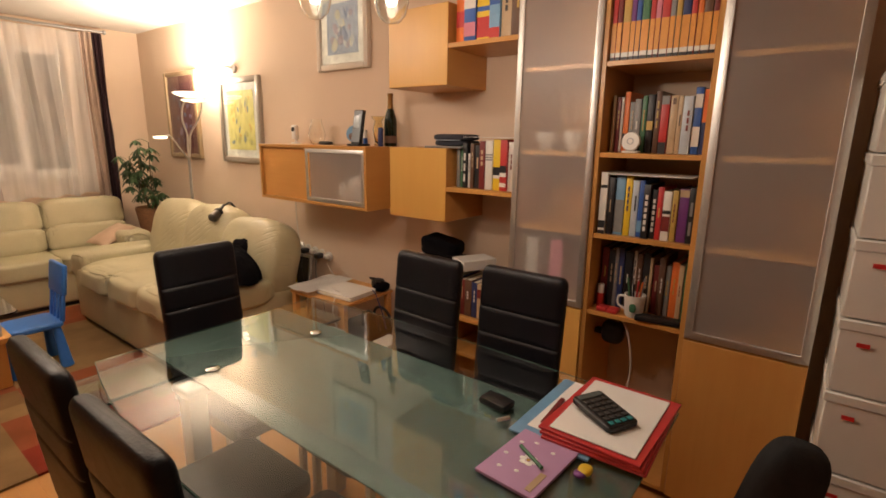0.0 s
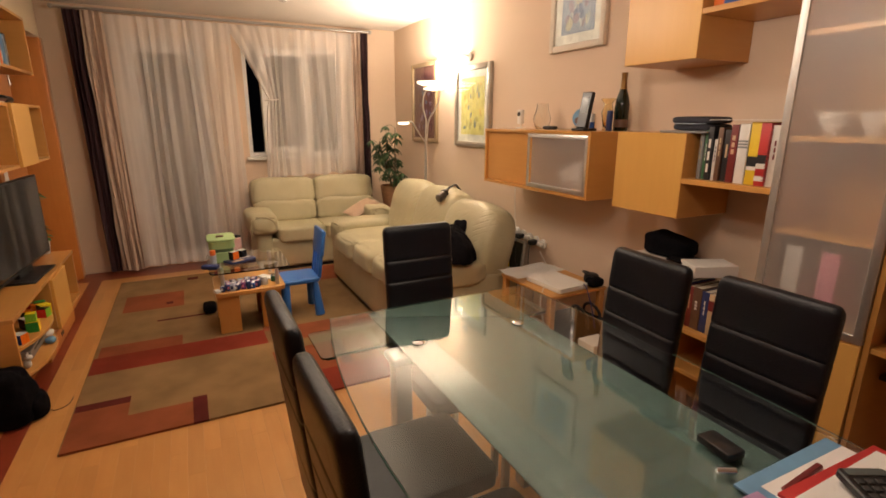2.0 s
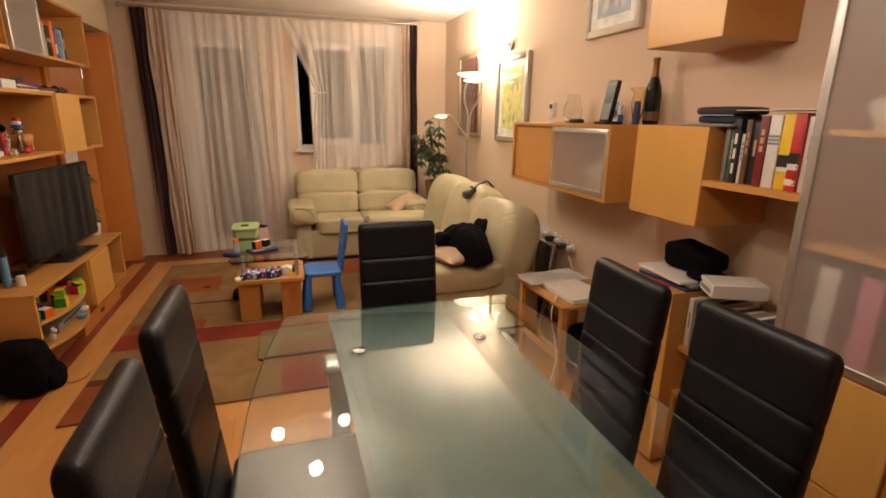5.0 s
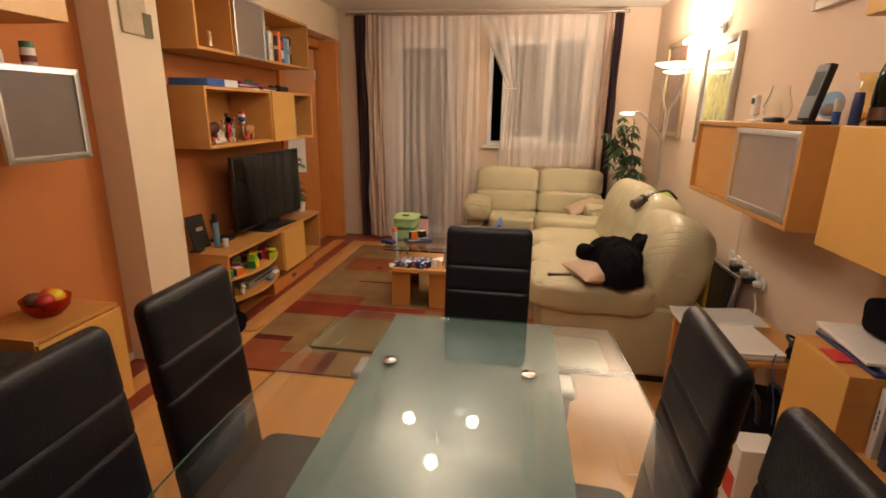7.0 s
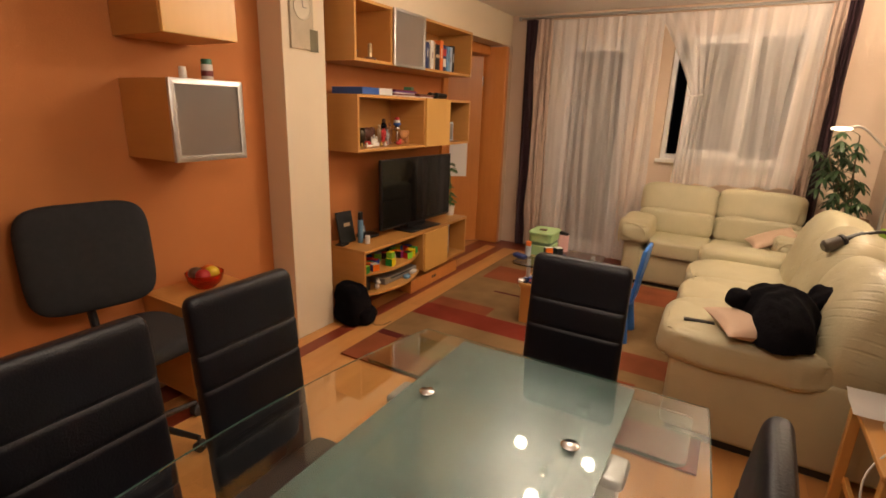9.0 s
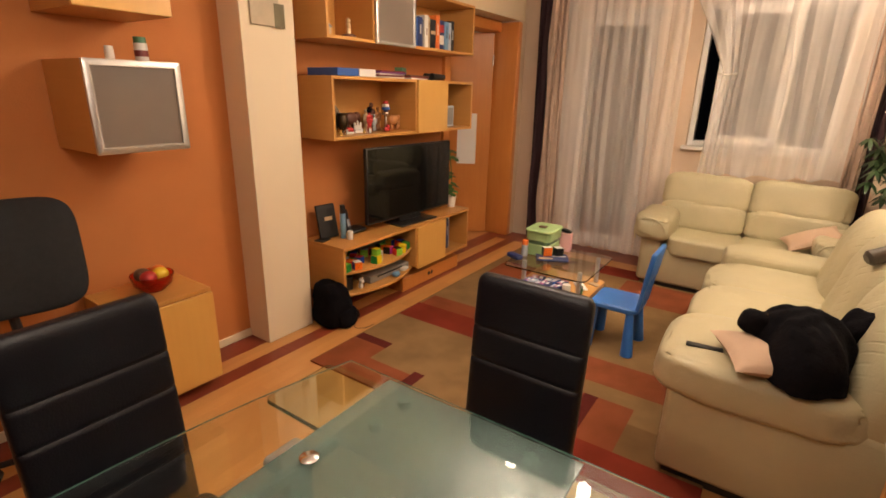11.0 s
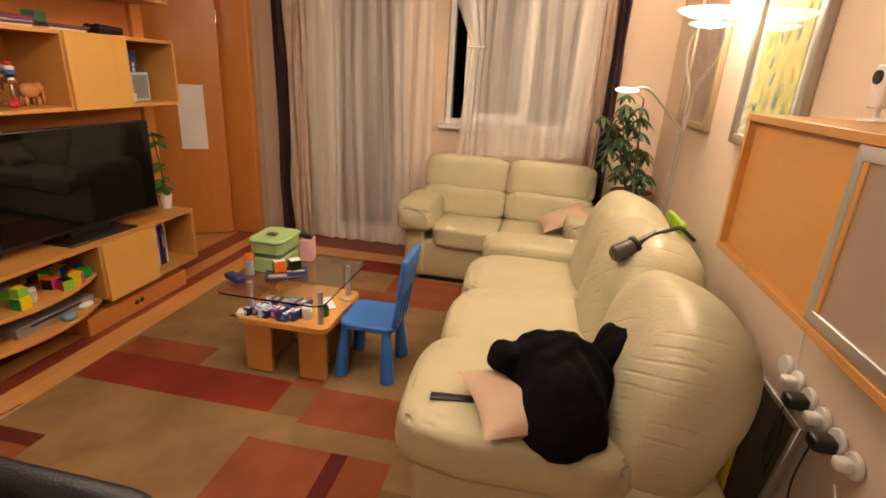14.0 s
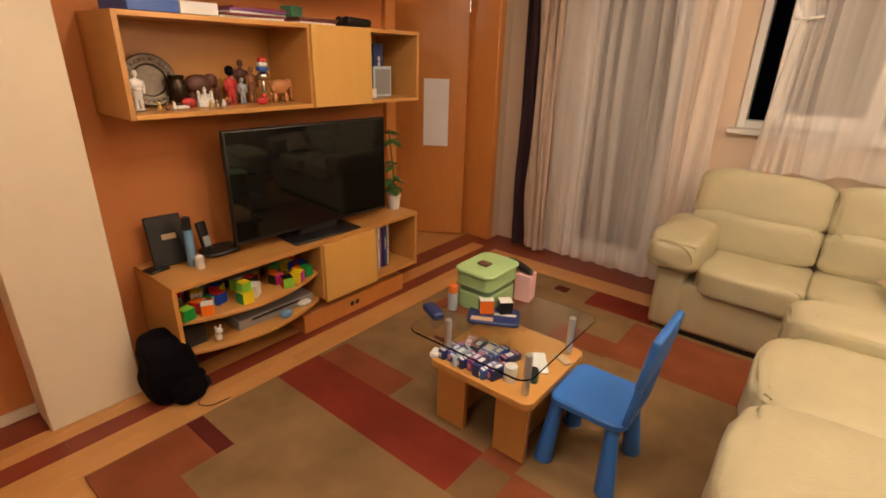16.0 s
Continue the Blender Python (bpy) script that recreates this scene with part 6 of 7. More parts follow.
def draped(u, v):
    """Cloth over the pillow with a pointed hem and folds that open outwards."""
    a = 2 * math.pi * u
    nv_ = noise.noise(Vector((math.cos(a) * 1.6, math.sin(a) * 1.6, 4.0)))
    r0 = 0.155 + 0.115 * max(0.0, math.cos(a + 1.45)) ** 5 + 0.03 * max(0.0, math.cos(a - 2.75)) ** 3 + 0.03 * nv_
    fold = math.sin(6 * a + 2.5 * nv_) * v
    r = r0 * v * (1 + 0.05 * fold)
    z = 0.575 + 0.215 * max(0.0, 1 - v ** 2.8) ** 0.55 * (1 - 0.22 * max(0.0, math.cos(a + 1.45)) * v)
    x, y = 2.445 + r * math.cos(a), 3.325 + r * math.sin(a)
    z += 0.022 * noise.noise(Vector((x * 9, y * 9, 2.0))) * (1 - v) + 0.010 * noise.noise(Vector((x * 26, y * 26, 5.0)))
    return Vector((x, y, max(0.568, z)))


b = sheet(draped, 120, 50)
bmesh.ops.remove_doubles(b, verts=b.verts, dist=1e-4)
part("body", b, black_cloth, c, "", True)
part("sleeve", heap((2.325, 3.335, 0.695), (0.085, 0.06, 0.05), 21, pose(0, 0, 0, 0, 12, 30), 0.7, 0.02, 6), black_cloth, c, "", True)
part("collar", heap((2.575, 3.41, 0.70), (0.10, 0.055, 0.04), 31, pose(0, 0, 0, 0, -40, 30), 0.6, 0.03, 9), black_cloth, c, "", True)
simple("remote_control", moved(box_bm(-0.016, 0.016, -0.065, 0.065, 0, 0.011, 0.004, 2), pose(2.150, 3.25, 0.572, 0, 0, -84)), black_plastic, "black remote control lying on the sofa seat", "remote control")
c = thing("microphone", "black and silver microphone lying on the sofa back", "microphone", (2.74, 4.02, 0.85))
part("grip", rod((2.70, 3.86, 0.922), (2.785, 3.93, 0.957), 0.019, 0.014), black_plastic, c, "", True)
part("head", rod((2.622, 3.825, 0.885), (2.70, 3.86, 0.922), 0.033, 0.031, 24, cap=0.4), surface("mic_mesh", (0.12, 0.11, 0.10), 0.4, 0.7), c, "silver mesh head", True)
part("ring", rod((2.692, 3.856, 0.918), (2.708, 3.864, 0.925), 0.036, 0.036, 24), black_plastic, c, "", True)
part("strap", tube([(2.785, 3.93, 0.957), (2.85, 3.98, 0.966), (2.90, 4.04, 0.955), (2.97, 4.09, 0.90)], 0.009), black_plastic, c, "", True)

# ---- on the coffee table ----
GT = 0.501
mint = surface("mint_plastic", (0.33, 0.50, 0.22), 0.45)
c = thing("lunch_box", "mint green stacked plastic boxes with lid on the glass", "box", (1.06, 4.20, GT))
part("lower_box", profile_bm(round_rect(0.985, 1.145, 4.09, 4.30, 0.03), 0.075, GT, 0.005), mint, c, "", True)
part("band", profile_bm(round_rect(0.99, 1.14, 4.095, 4.295, 0.03), 0.022, GT + 0.0755, 0.002), surface("mint_dark", (0.13, 0.22, 0.12), 0.5), c, "", True)
part("upper_box", profile_bm(round_rect(0.98, 1.15, 4.085, 4.305, 0.035), 0.055, GT + 0.098, 0.005), mint, c, "", True)
part("lid", profile_bm(round_rect(0.972, 1.158, 4.077, 4.313, 0.04), 0.016, GT + 0.154, 0.005), mint, c, "", True)
part("clasp", box_bm(1.035, 1.085, 4.16, 4.20, GT + 0.1705, GT + 0.18, 0.004, 2), ink("brown"), c, "brown clasp", True)
jar("medicine_bottle", (1.00, 4.055, GT), 0.021, 0.105, ink("pale"), ink("orange"), "pale blue bottle with an orange cap", "bottle", 0.3)
simple("board_eraser", moved(box_bm(-0.055, 0.055, -0.025, 0.025, 0, 0.03, 0.01, 3), pose(0.975, 3.965, GT, 0, 0, -25)), ink("navy"), "dark blue board eraser on the glass", "eraser")
c = thing("pink_box", "pink patterned box on the glass table", "box", (1.17, 4.33, GT))
part("box_body", moved(box_bm(-0.035, 0.035, -0.035, 0.035, 0, 0.12, 0.003), pose(1.17, 4.33, GT, 0, 0, 10)), surface("pale_pink", (0.72, 0.42, 0.42), 0.6), c, "", True)
simple("hair_brush", moved(soft((0, 0, 0.134), (0.09, 0.02, 0.012), 0.7, 20, 8), pose(1.13, 4.345, GT, 0, 0, -25)), black_plastic, "black brush lying on the pink box", "brush")
CUBE = dict(white=(0.78, 0.78, 0.75), red=(0.60, 0.02, 0.02), blue=(0.01, 0.06, 0.42), orange=(0.80, 0.17, 0.01), green=(0.01, 0.30, 0.05), yellow=(0.80, 0.62, 0.01), black=(0.012, 0.012, 0.012), magenta=(0.55, 0.03, 0.32), lime=(0.25, 0.60, 0.05), grey=(0.3, 0.3, 0.3))


def stick(n):
    return surface("cube_" + n, CUBE[n], 0.3, var=0)


def puzzle(x, y, z, s, rz, cols, where):
    """A twisty puzzle cube with its stickers."""
    c = thing("puzzle_cube", "puzzle cube with %s and %s stickers on %s" % (cols[0], cols[1], where), "puzzle cube", (x, y, z), rz, "puzzle cubes on " + where)
    part("core", box_bm(-s / 2, s / 2, -s / 2, s / 2, 0, s, 0.002), stick("black"), c)
    q = s / 3
    for f, col in enumerate(cols):
        b = bmesh.new()
        for i in range(3):
            for j in range(3):
                a0, a1 = -s / 2 + i * q + 0.0003, -s / 2 + (i + 1) * q - 0.0003
                b0, b1 = j * q + 0.0003, (j + 1) * q - 0.0003
                if f == 0:
                    box_bm(a0, a1, b0 - s / 2, b1 - s / 2, s, s + 0.0009, 0, bm=b)
                elif f == 1:
                    box_bm(s / 2, s / 2 + 0.0009, a0, a1, b0, b1, 0, bm=b)
                elif f == 2:
                    box_bm(a0, a1, -s / 2 - 0.0009, -s / 2, b0, b1, 0, bm=b)
                elif f == 3:
                    box_bm(a0, a1, s / 2, s / 2 + 0.0009, b0, b1, 0, bm=b)
        part("sticker_face", b, stick(col), c, col + " stickers")
    return c


c = thing("placemat", "dark blue patterned pencil case lying on the glass", "pencil case", (1.2, 4.1, GT))
part("case", moved(profile_bm(round_rect(-0.10, 0.10, -0.065, 0.065, 0.02), 0.016, 0, 0.004), pose(1.17, 4.10, GT, 0, 0, 28)), ink("navy"), c, "", True)
part("stripe", moved(box_bm(-0.085, 0.0, -0.058, -0.03, 0.0162, 0.0175, 0), pose(1.17, 4.10, GT, 0, 0, 28)), ink("tan"), c, "peach zigzag stripe", True)
part("lettering_bars", moved(box_bm(0.0, 0.085, -0.005, 0.012, 0.0162, 0.0175, 0), pose(1.17, 4.10, GT, 0, 0, 28)), ink("white"), c, "", True)
puzzle(1.13, 4.10, GT + 0.018, 0.055, 42, ["white", "blue", "orange", "green"], "the glass table")
puzzle(1.19, 4.145, GT + 0.018, 0.05, 45, ["white", "green", "black", "red"], "the glass table")
WTP = 0.3305
rnd = random.Random(5)


def packet(x, y, w, l, h, rz, col, word, trim):
    """A small sweets packet with a pale label and two bands over its top and near face."""
    c = thing("sweets_packet", word + " small packet on the lower wooden tabletop", "packet", (x, y, WTP), rz, "sweets packets")
    part("wrapper", box_bm(-w / 2, w / 2, -l / 2, l / 2, 0, h, 0.004, 2), ink(col), c)
    for a, b in ((-0.40, -0.28), (0.26, 0.38)):
        part("band", box_bm(-w * 0.42, w * 0.42, l * a, l * b, h, h + 0.0006, 0), ink(trim), c)
    part("label", box_bm(-w * 0.25, w * 0.28, -l * 0.20, l * 0.16, h, h + 0.0007, 0), paper, c, "white printed patch")
    part("end_label", box_bm(-w * 0.35, w * 0.10, -l / 2 - 0.0007, -l / 2, h * 0.3, h * 0.75, 0), ink(trim), c)


for k in range(8):
    packet(1.040 + 0.033 * k, 3.985 + 0.010 * math.sin(k * 2), 0.031, 0.085, 0.040 + 0.006 * (k % 3), -10 + 12 * math.sin(k * 1.7), ("navy", "blue", "pale", "navy", "purple", "navy", "blue", "navy")[k], ("dark blue", "blue", "pale blue", "dark blue", "purple", "dark blue", "blue", "dark blue")[k], ("white", "pink", "navy")[k % 3])
for k in range(5):
    packet(1.07 + 0.045 * k, 4.085 + 0.006 * k, 0.04, 0.09, 0.03 + 0.004 * (k % 2), 14 - 8 * k, ("pink", "navy", "white", "blue", "navy")[k], ("pink", "dark blue", "white", "blue", "dark blue")[k], ("white", "pink", "blue")[k % 3])
slab("white_eraser", 1.0, 3.955, WTP, 0.035, 0.05, 0.02, 15, paper, "small white eraser on the table edge", "eraser", 0.003)
jar("pill_jar", (1.315, 4.01, WTP), 0.026, 0.06, white_plastic, white_plastic, "white plastic jar with lid on the wooden top", "jar")
jar("green_jar", (1.385, 4.06, WTP), 0.018, 0.05, ink("green"), clear, "small green glass jar on the wooden top", "jar")
slab("tissue_packet", 1.35, 4.17, WTP, 0.06, 0.13, 0.012, 35, paper, "crumpled white and green tissue packet", "packet", 0.004)
slab("tissue_packet", 1.41, 4.26, WTP, 0.04, 0.07, 0.008, 65, ink("tan"), "small cream paper packet on the wooden top", "packet", 0.003)

# ---- media unit things ----
MT = 0.526
c = thing("standing_picture", "black picture frame leaning by the wall on the media unit", "picture frame", (-0.2, 3.48, MT))
fm = pose(-0.19, 3.49, MT, 0, -12, -6)
part("frame", moved(box_bm(-0.008, 0.008, -0.075, 0.075, 0, 0.23, 0.003), fm), black_plastic, c, "", True)
part("label", moved(box_bm(0.0082, 0.0095, -0.02, 0.04, 0.12, 0.145, 0), fm), ink("tan"), c, "", True)
jar("blue_bottle", (-0.12, 3.55, MT), 0.02, 0.23, ink("lblue"), black_plastic, "slim blue bottle with a dark cap on the media unit", "bottle", 0.25)
jar("white_cup", (-0.06, 3.555, MT), 0.02, 0.06, white_plastic, white_plastic, "small white cup on the media unit", "cup", 0.1)
c = thing("cordless_phone", "black cordless phone standing in its charging base", "phone", (-0.18, 3.66, MT))
part("handset", moved(box_bm(-0.012, 0.012, -0.024, 0.024, 0.02, 0.17, 0.007, 3), pose(-0.17, 3.655, MT, 0, -12, 15)), black_plastic, c, "", True)
part("keypad", moved(box_bm(0.0122, 0.0138, -0.018, 0.018, 0.05, 0.10, 0.0005), pose(-0.17, 3.655, MT, 0, -12, 15)), surface("grey_plastic", (0.3, 0.3, 0.3)), c, "", True)
part("base", soft((-0.18, 3.71, MT + 0.0155), (0.07, 0.09, 0.014), 0.6, 24, 8), black_plastic, c, "", True)
slab("mobile_phone", -0.18, 3.415, MT, 0.07, 0.09, 0.01, 10, black_plastic, "black mobile phone lying on the media unit", "phone", 0.003)
S1 = 0.345 + 0.0005
for x, y, rz_, cols in ((0.015, 3.43, 10, ["lime", "green", "lime", "lime"]), (-0.02, 3.50, 30, ["orange", "blue", "red", "blue"]), (0.035, 3.515, -25, ["white", "orange", "blue", "orange"]), (-0.03, 3.60, 15, ["red", "blue", "blue", "blue"]), (0.055, 3.685, 5, ["yellow", "yellow", "green", "yellow"]), (-0.09, 3.80, 20, ["red", "black", "black", "grey"]), (-0.02, 3.90, 12, ["orange", "magenta", "black", "red"]), (0.055, 3.915, -15, ["black", "lime", "red", "white"]), (0.045, 3.985, 35, ["yellow", "magenta", "yellow", "magenta"]), (0.01, 4.06, 8, ["green", "green", "green", "blue"]), (-0.06, 4.08, 0, ["blue", "black", "red", "blue"])):
    puzzle(x, y, S1, 0.052 if cols[0] != "yellow" else 0.056, rz_, cols, "the media unit shelf")
puzzle(0.02, 3.745, S1, 0.06, 40, ["white", "white", "white", "white"], "the media unit shelf")
puzzle(0.053, 3.687, S1 + 0.058, 0.045, 5, ["yellow", "lime", "lime", "lime"], "the media unit shelf")
rnd = random.Random(44)
names_ = ["red", "blue", "green", "orange", "yellow", "lime", "white", "magenta", "grey"]
for k in range(14):
    cc = [rnd.choice(names_) for _ in range(4)]
    if cc[0] == cc[1]:
        cc[1] = "black"
    puzzle(-0.115 - 0.07 * (k % 2) + rnd.uniform(-0.01, 0.01), 3.44 + 0.05 * k, S1, rnd.choice((0.045, 0.052, 0.055)), rnd.uniform(0, 80), cc, "the media unit shelf")
simple("clear_tray", sheet(lambda u, v: Vector((-0.18 + 0.12 * u, 3.60 + 0.34 * v, S1 + 0.06 + 0.03 * (abs(u - 0.5) + abs(v - 0.5)))), 6, 6, 0.001), surface("grey_film", (0.35, 0.35, 0.35), 0.3), "grey plastic tray over the puzzle cubes", "tray")
puzzle(0.0, 4.02, S1, 0.05, 15, ["orange", "red", "orange", "grey"], "the media unit shelf")
puzzle(-0.04, 3.56, S1 + 0.0, 0.045, 50, ["green", "white", "red", "orange"], "the media unit shelf")
S0 = 0.1895
c = thing("toy_dog", "small white toy dog sitting on the lower shelf", "toy", (0.03, 3.54, S0))
b = soft((0.035, 3.545, S0 + 0.024), (0.018, 0.016, 0.023), 0.9, 18, 12)
soft((0.045, 3.545, S0 + 0.058), (0.017, 0.016, 0.015), 0.9, 18, 12, bm=b)
for s_ in (-1, 1):
    soft((0.04, 3.545 + 0.011 * s_, S0 + 0.075), (0.004, 0.005, 0.010), 0.8, 10, 8, bm=b)
part("body", b, white_plastic, c, "", True)
c = thing("set_top_box", "flat silver set-top box on the lower media shelf", "set-top box", (-0.05, 3.85, S0))
part("case", box_bm(-0.16, 0.03, 3.65, 4.08, S0, S0 + 0.05, 0.003), surface("grey_case", (0.32, 0.31, 0.30), 0.4, 0.3), c, "", True)
part("slot", box_bm(0.0303, 0.0315, 3.72, 4.0, S0 + 0.03, S0 + 0.042, 0), black_plastic, c, "", True)
simple("black_box", box_bm(-0.22, 0.0, 3.40, 3.51, S0, S0 + 0.10, 0.004), black_plastic, "black device box on the lower media shelf", "device")
simple("blue_toy", heap((0.07, 3.885, S0 + 0.019), (0.025, 0.035, 0.018), 4, None, 0.8, 0.01), ink("lblue"), "crumpled light blue toy on the lower shelf", "toy")
simple("clear_toy", heap((0.04, 4.02, S0 + 0.017), (0.025, 0.035, 0.016), 9, None, 0.8, 0.01), white_plastic, "small pale toy on the lower shelf", "toy")
c = thing("potted_plant", "small green stem plant in a white pot by the television", "plant", (-0.09, 4.835, MT))
part("pot", lathe([(0, 0), (0.033, 0), (0.044, 0.095), (0.041, 0.095), (0.035, 0.08), (0, 0.08)], 24), white_plastic, c)
leafm = surface("leaf_green", (0.05, 0.13, 0.03), 0.45, var=0.25, scale=30)
part("stem", tube([(0, 0, 0.075), (0.005, -0.01, 0.25), (-0.01, -0.03, 0.5)], 0.005), leafm, c)


def leaf(bm, base, direction, length, width, droop=0.25):
    d = Vector(direction).normalized()
    side = d.cross(Vector((0, 0, 1)))
    if side.length < 0.1:
        side = Vector((1, 0, 0))
    side.normalize()
    vs = []
    for t_, w in ((0, 0.05), (0.3, 0.8), (0.6, 1.0), (0.85, 0.6), (1.0, 0.02)):
        p = Vector(base) + d * length * t_ + Vector((0, 0, -droop * length * t_ * t_))
        vs.append([bm.verts.new(p + side * width / 2 * w + Vector((0, 0, -0.08 * width * w))), bm.verts.new(p), bm.verts.new(p - side * width / 2 * w + Vector((0, 0, -0.08 * width * w)))])
    for a, b in zip(vs, vs[1:]):
        for i in (0, 1):
            bm.faces.new((a[i], a[i + 1], b[i + 1], b[i]))


b = bmesh.new()
rnd = random.Random(9)
for k in range(34):
    z = (0.12, 0.17, 0.27, 0.40, 0.46)[k % 5] + 0.05 * rnd.random()
    a = k * 2.4
    leaf(b, (0.0 - 0.01 * k / 34, -0.03 * (k / 34) ** 1.5, z), (math.cos(a), math.sin(a), 0.3), rnd.uniform(0.06, 0.10), 0.052, 0.6)
part("leaves", b, leafm, c, "", kind="stuff")

# ---- figurines in the wall unit ----
FZ = 1.2195
c = thing("silver_plate", "round engraved silver plate leaning at the back", "plate", (-0.22, 3.53, FZ))
pm = pose(-0.235, 3.55, FZ + 0.105, 0, 80, -8)
beads = bmesh.new()
for k in range(26):
    a = k * 2 * math.pi / 26
    soft((0.083 * math.cos(a), 0.083 * math.sin(a), 0.0135), (0.0075, 0.0075, 0.004), 0.9, 8, 5, bm=beads)
part("embossed_rim", moved(beads, pm), surface("old_silver_light", (0.20, 0.16, 0.11), 0.35, 0.7), c, "embossed rim", True)
part("dish", moved(lathe([(0, 0), (0.06, 0.002), (0.066, 0.010), (0.10, 0.014), (0.105, 0.010), (0.07, 0.004), (0.06, -0.003), (0, -0.004)], 36), pm), surface("old_silver", (0.10, 0.075, 0.05), 0.4, 0.7, var=0.3, scale=60), c, "", True)


def figure(name, at, parts_, label, cat="figurine", rz=0):
    """A plain standing figurine from stacked rounded volumes."""
    b = bmesh.new()
    for cx, cy, cz, sx, sy, sz in parts_[0]:
        soft((cx, cy, cz), (sx, sy, sz), 0.85, 14, 10, bm=b)
    o = lone(name, moved(b, pose(*at, 0, 0, rz)), parts_[1], label, cat)
    return o


def human(h):
    v = [(0, 0, 0.03 * h, 0.12 * h, 0.15 * h, 0.03 * h), (0, 0, 0.44 * h, 0.085 * h, 0.12 * h, 0.20 * h), (0, 0, 0.64 * h, 0.08 * h, 0.15 * h, 0.12 * h), (0, 0, 0.76 * h, 0.035 * h, 0.04 * h, 0.06 * h), (0.01 * h, 0, 0.87 * h, 0.07 * h, 0.065 * h, 0.085 * h), (0.085 * h, 0, 0.52 * h, 0.05 * h, 0.10 * h, 0.035 * h)]
    return v + [(0, y * h, 0.17 * h, 0.055 * h, 0.05 * h, 0.17 * h) for y in (-0.06, 0.06)] + [(0.02 * h, y * h, 0.56 * h, 0.035 * h, 0.035 * h, 0.17 * h) for y in (-0.155, 0.155)]


def elephant(h):
    v = [(0, 0, 0.62 * h, 0.22 * h, 0.42 * h, 0.30 * h), (0, 0.42 * h, 0.72 * h, 0.16 * h, 0.2 * h, 0.22 * h), (0, 0.58 * h, 0.40 * h, 0.05 * h, 0.07 * h, 0.3 * h)]
    return v + [(x * h, y * h, 0.2 * h, 0.08 * h, 0.09 * h, 0.2 * h) for x in (-0.12, 0.12) for y in (-0.28, 0.25)]


def metal_m(n, c_):
    return surface(n, c_, 0.3, 0.7, var=0.2, scale=40)


figure("white_figurine", (-0.10, 3.445, FZ), (human(0.16), white_plastic), "slim white figurine in the wall unit")
lone("dark_vase", lathe([(0, 0), (0.022, 0), (0.018, 0.02), (0.034, 0.05), (0.037, 0.085), (0.028, 0.11), (0.034, 0.128), (0.029, 0.128), (0.024, 0.11), (0, 0.10)], 28, at=(-0.17, 3.63, FZ)), metal_m("bronze", (0.05, 0.035, 0.02)), "dark bronze vase with a glint", "vase")
figure("red_ornament", (-0.12, 3.645, FZ), ([(0, 0, 0.02, 0.02, 0.03, 0.02)], ink("red")), "small red ornament in the wall unit", "ornament")
figure("brown_elephant", (-0.2, 3.735, FZ), (elephant(0.14), surface("carved_wood", (0.10, 0.035, 0.02), 0.5)), "dark carved wooden elephant in the wall unit")
c = thing("white_castle", "tiny white palace model in front of the elephant", "model", (-0.12, 3.715, FZ))
b = box_bm(-0.135, -0.10, 3.68, 3.755, FZ, FZ + 0.025, 0.002)
for y, h in ((3.69, 0.05), (3.705, 0.035), (3.718, 0.065), (3.732, 0.035), (3.746, 0.05)):
    lathe([(0, 0), (0.007, 0), (0.007, h * 0.7), (0.0085, h * 0.78), (0, h)], 12, at=(-0.118, y, FZ + 0.02), bm=b)
part("palace", b, white_plastic, c, "", True)
figure("soldier_doll", (-0.13, 3.845, FZ), (human(0.15), ink("red")), "red coated doll figurine in the wall unit")
figure("bear_hat", (-0.128, 3.845, FZ + 0.125), ([(0, 0, 0.02, 0.018, 0.018, 0.022)], black_cloth), "black fur hat on the doll", "hat")
figure("wood_figurine", (-0.2, 3.94, FZ), (human(0.20), surface("carved_wood", (0.1, 0.04, 0.02))), "tall carved brown figurine in the wall unit")
figure("grey_bird", (-0.14, 3.905, FZ), (human(0.12), surface("grey_plastic", (0.3, 0.3, 0.3))), "small grey figurine in the wall unit")
figure("trophy", (-0.12, 4.005, FZ), ([(0, 0, 0.01, 0.025, 0.025, 0.01), (0, 0, 0.06, 0.010, 0.010, 0.05), (0, 0, 0.12, 0.028, 0.028, 0.02)], steel), "small silver trophy cup in the wall unit", "trophy")
c = thing("striped_hat", "red white and blue soft cap on the silver trophy", "cap", (-0.12, 4.005, FZ + 0.14))
for z_, r_, col in ((0.012, 0.027, "blue"), (0.032, 0.023, "white"), (0.052, 0.018, "red")):
    part("stripe", soft((0, 0, z_), (r_, r_, 0.013), 0.7, 16, 8), ink(col), c, col + " band of the cap")
for k in range(6):
    figure("glass_ornament", (-0.055 + 0.008 * (k % 2), 3.50 + 0.028 * k + (0.12 if k > 2 else 0), FZ), ([(0, 0, 0.012, 0.009, 0.009, 0.012), (0, 0, 0.027, 0.006, 0.006, 0.007)], (ink("gold"), clear, white_plastic)[k % 3]), ("small gold ornament", "tiny glass ornament", "tiny white ornament")[k % 3] + " in a row on the wall unit", "ornament")
figure("carved_figurine", (-0.17, 3.975, FZ), (human(0.17), surface("amber_wood", (0.22, 0.09, 0.03), 0.45)), "amber carved figurine beside the silver trophy")
figure("ivory_figurine", (-0.2, 3.885, FZ), (human(0.155), ink("tan")), "pale carved figurine behind the red doll")
figure("red_toy", (-0.07, 3.96, FZ), ([(0, 0, 0.016, 0.015, 0.03, 0.016), (0, 0.01, 0.035, 0.012, 0.012, 0.012)], ink("red")), "small red toy in the wall unit", "toy")
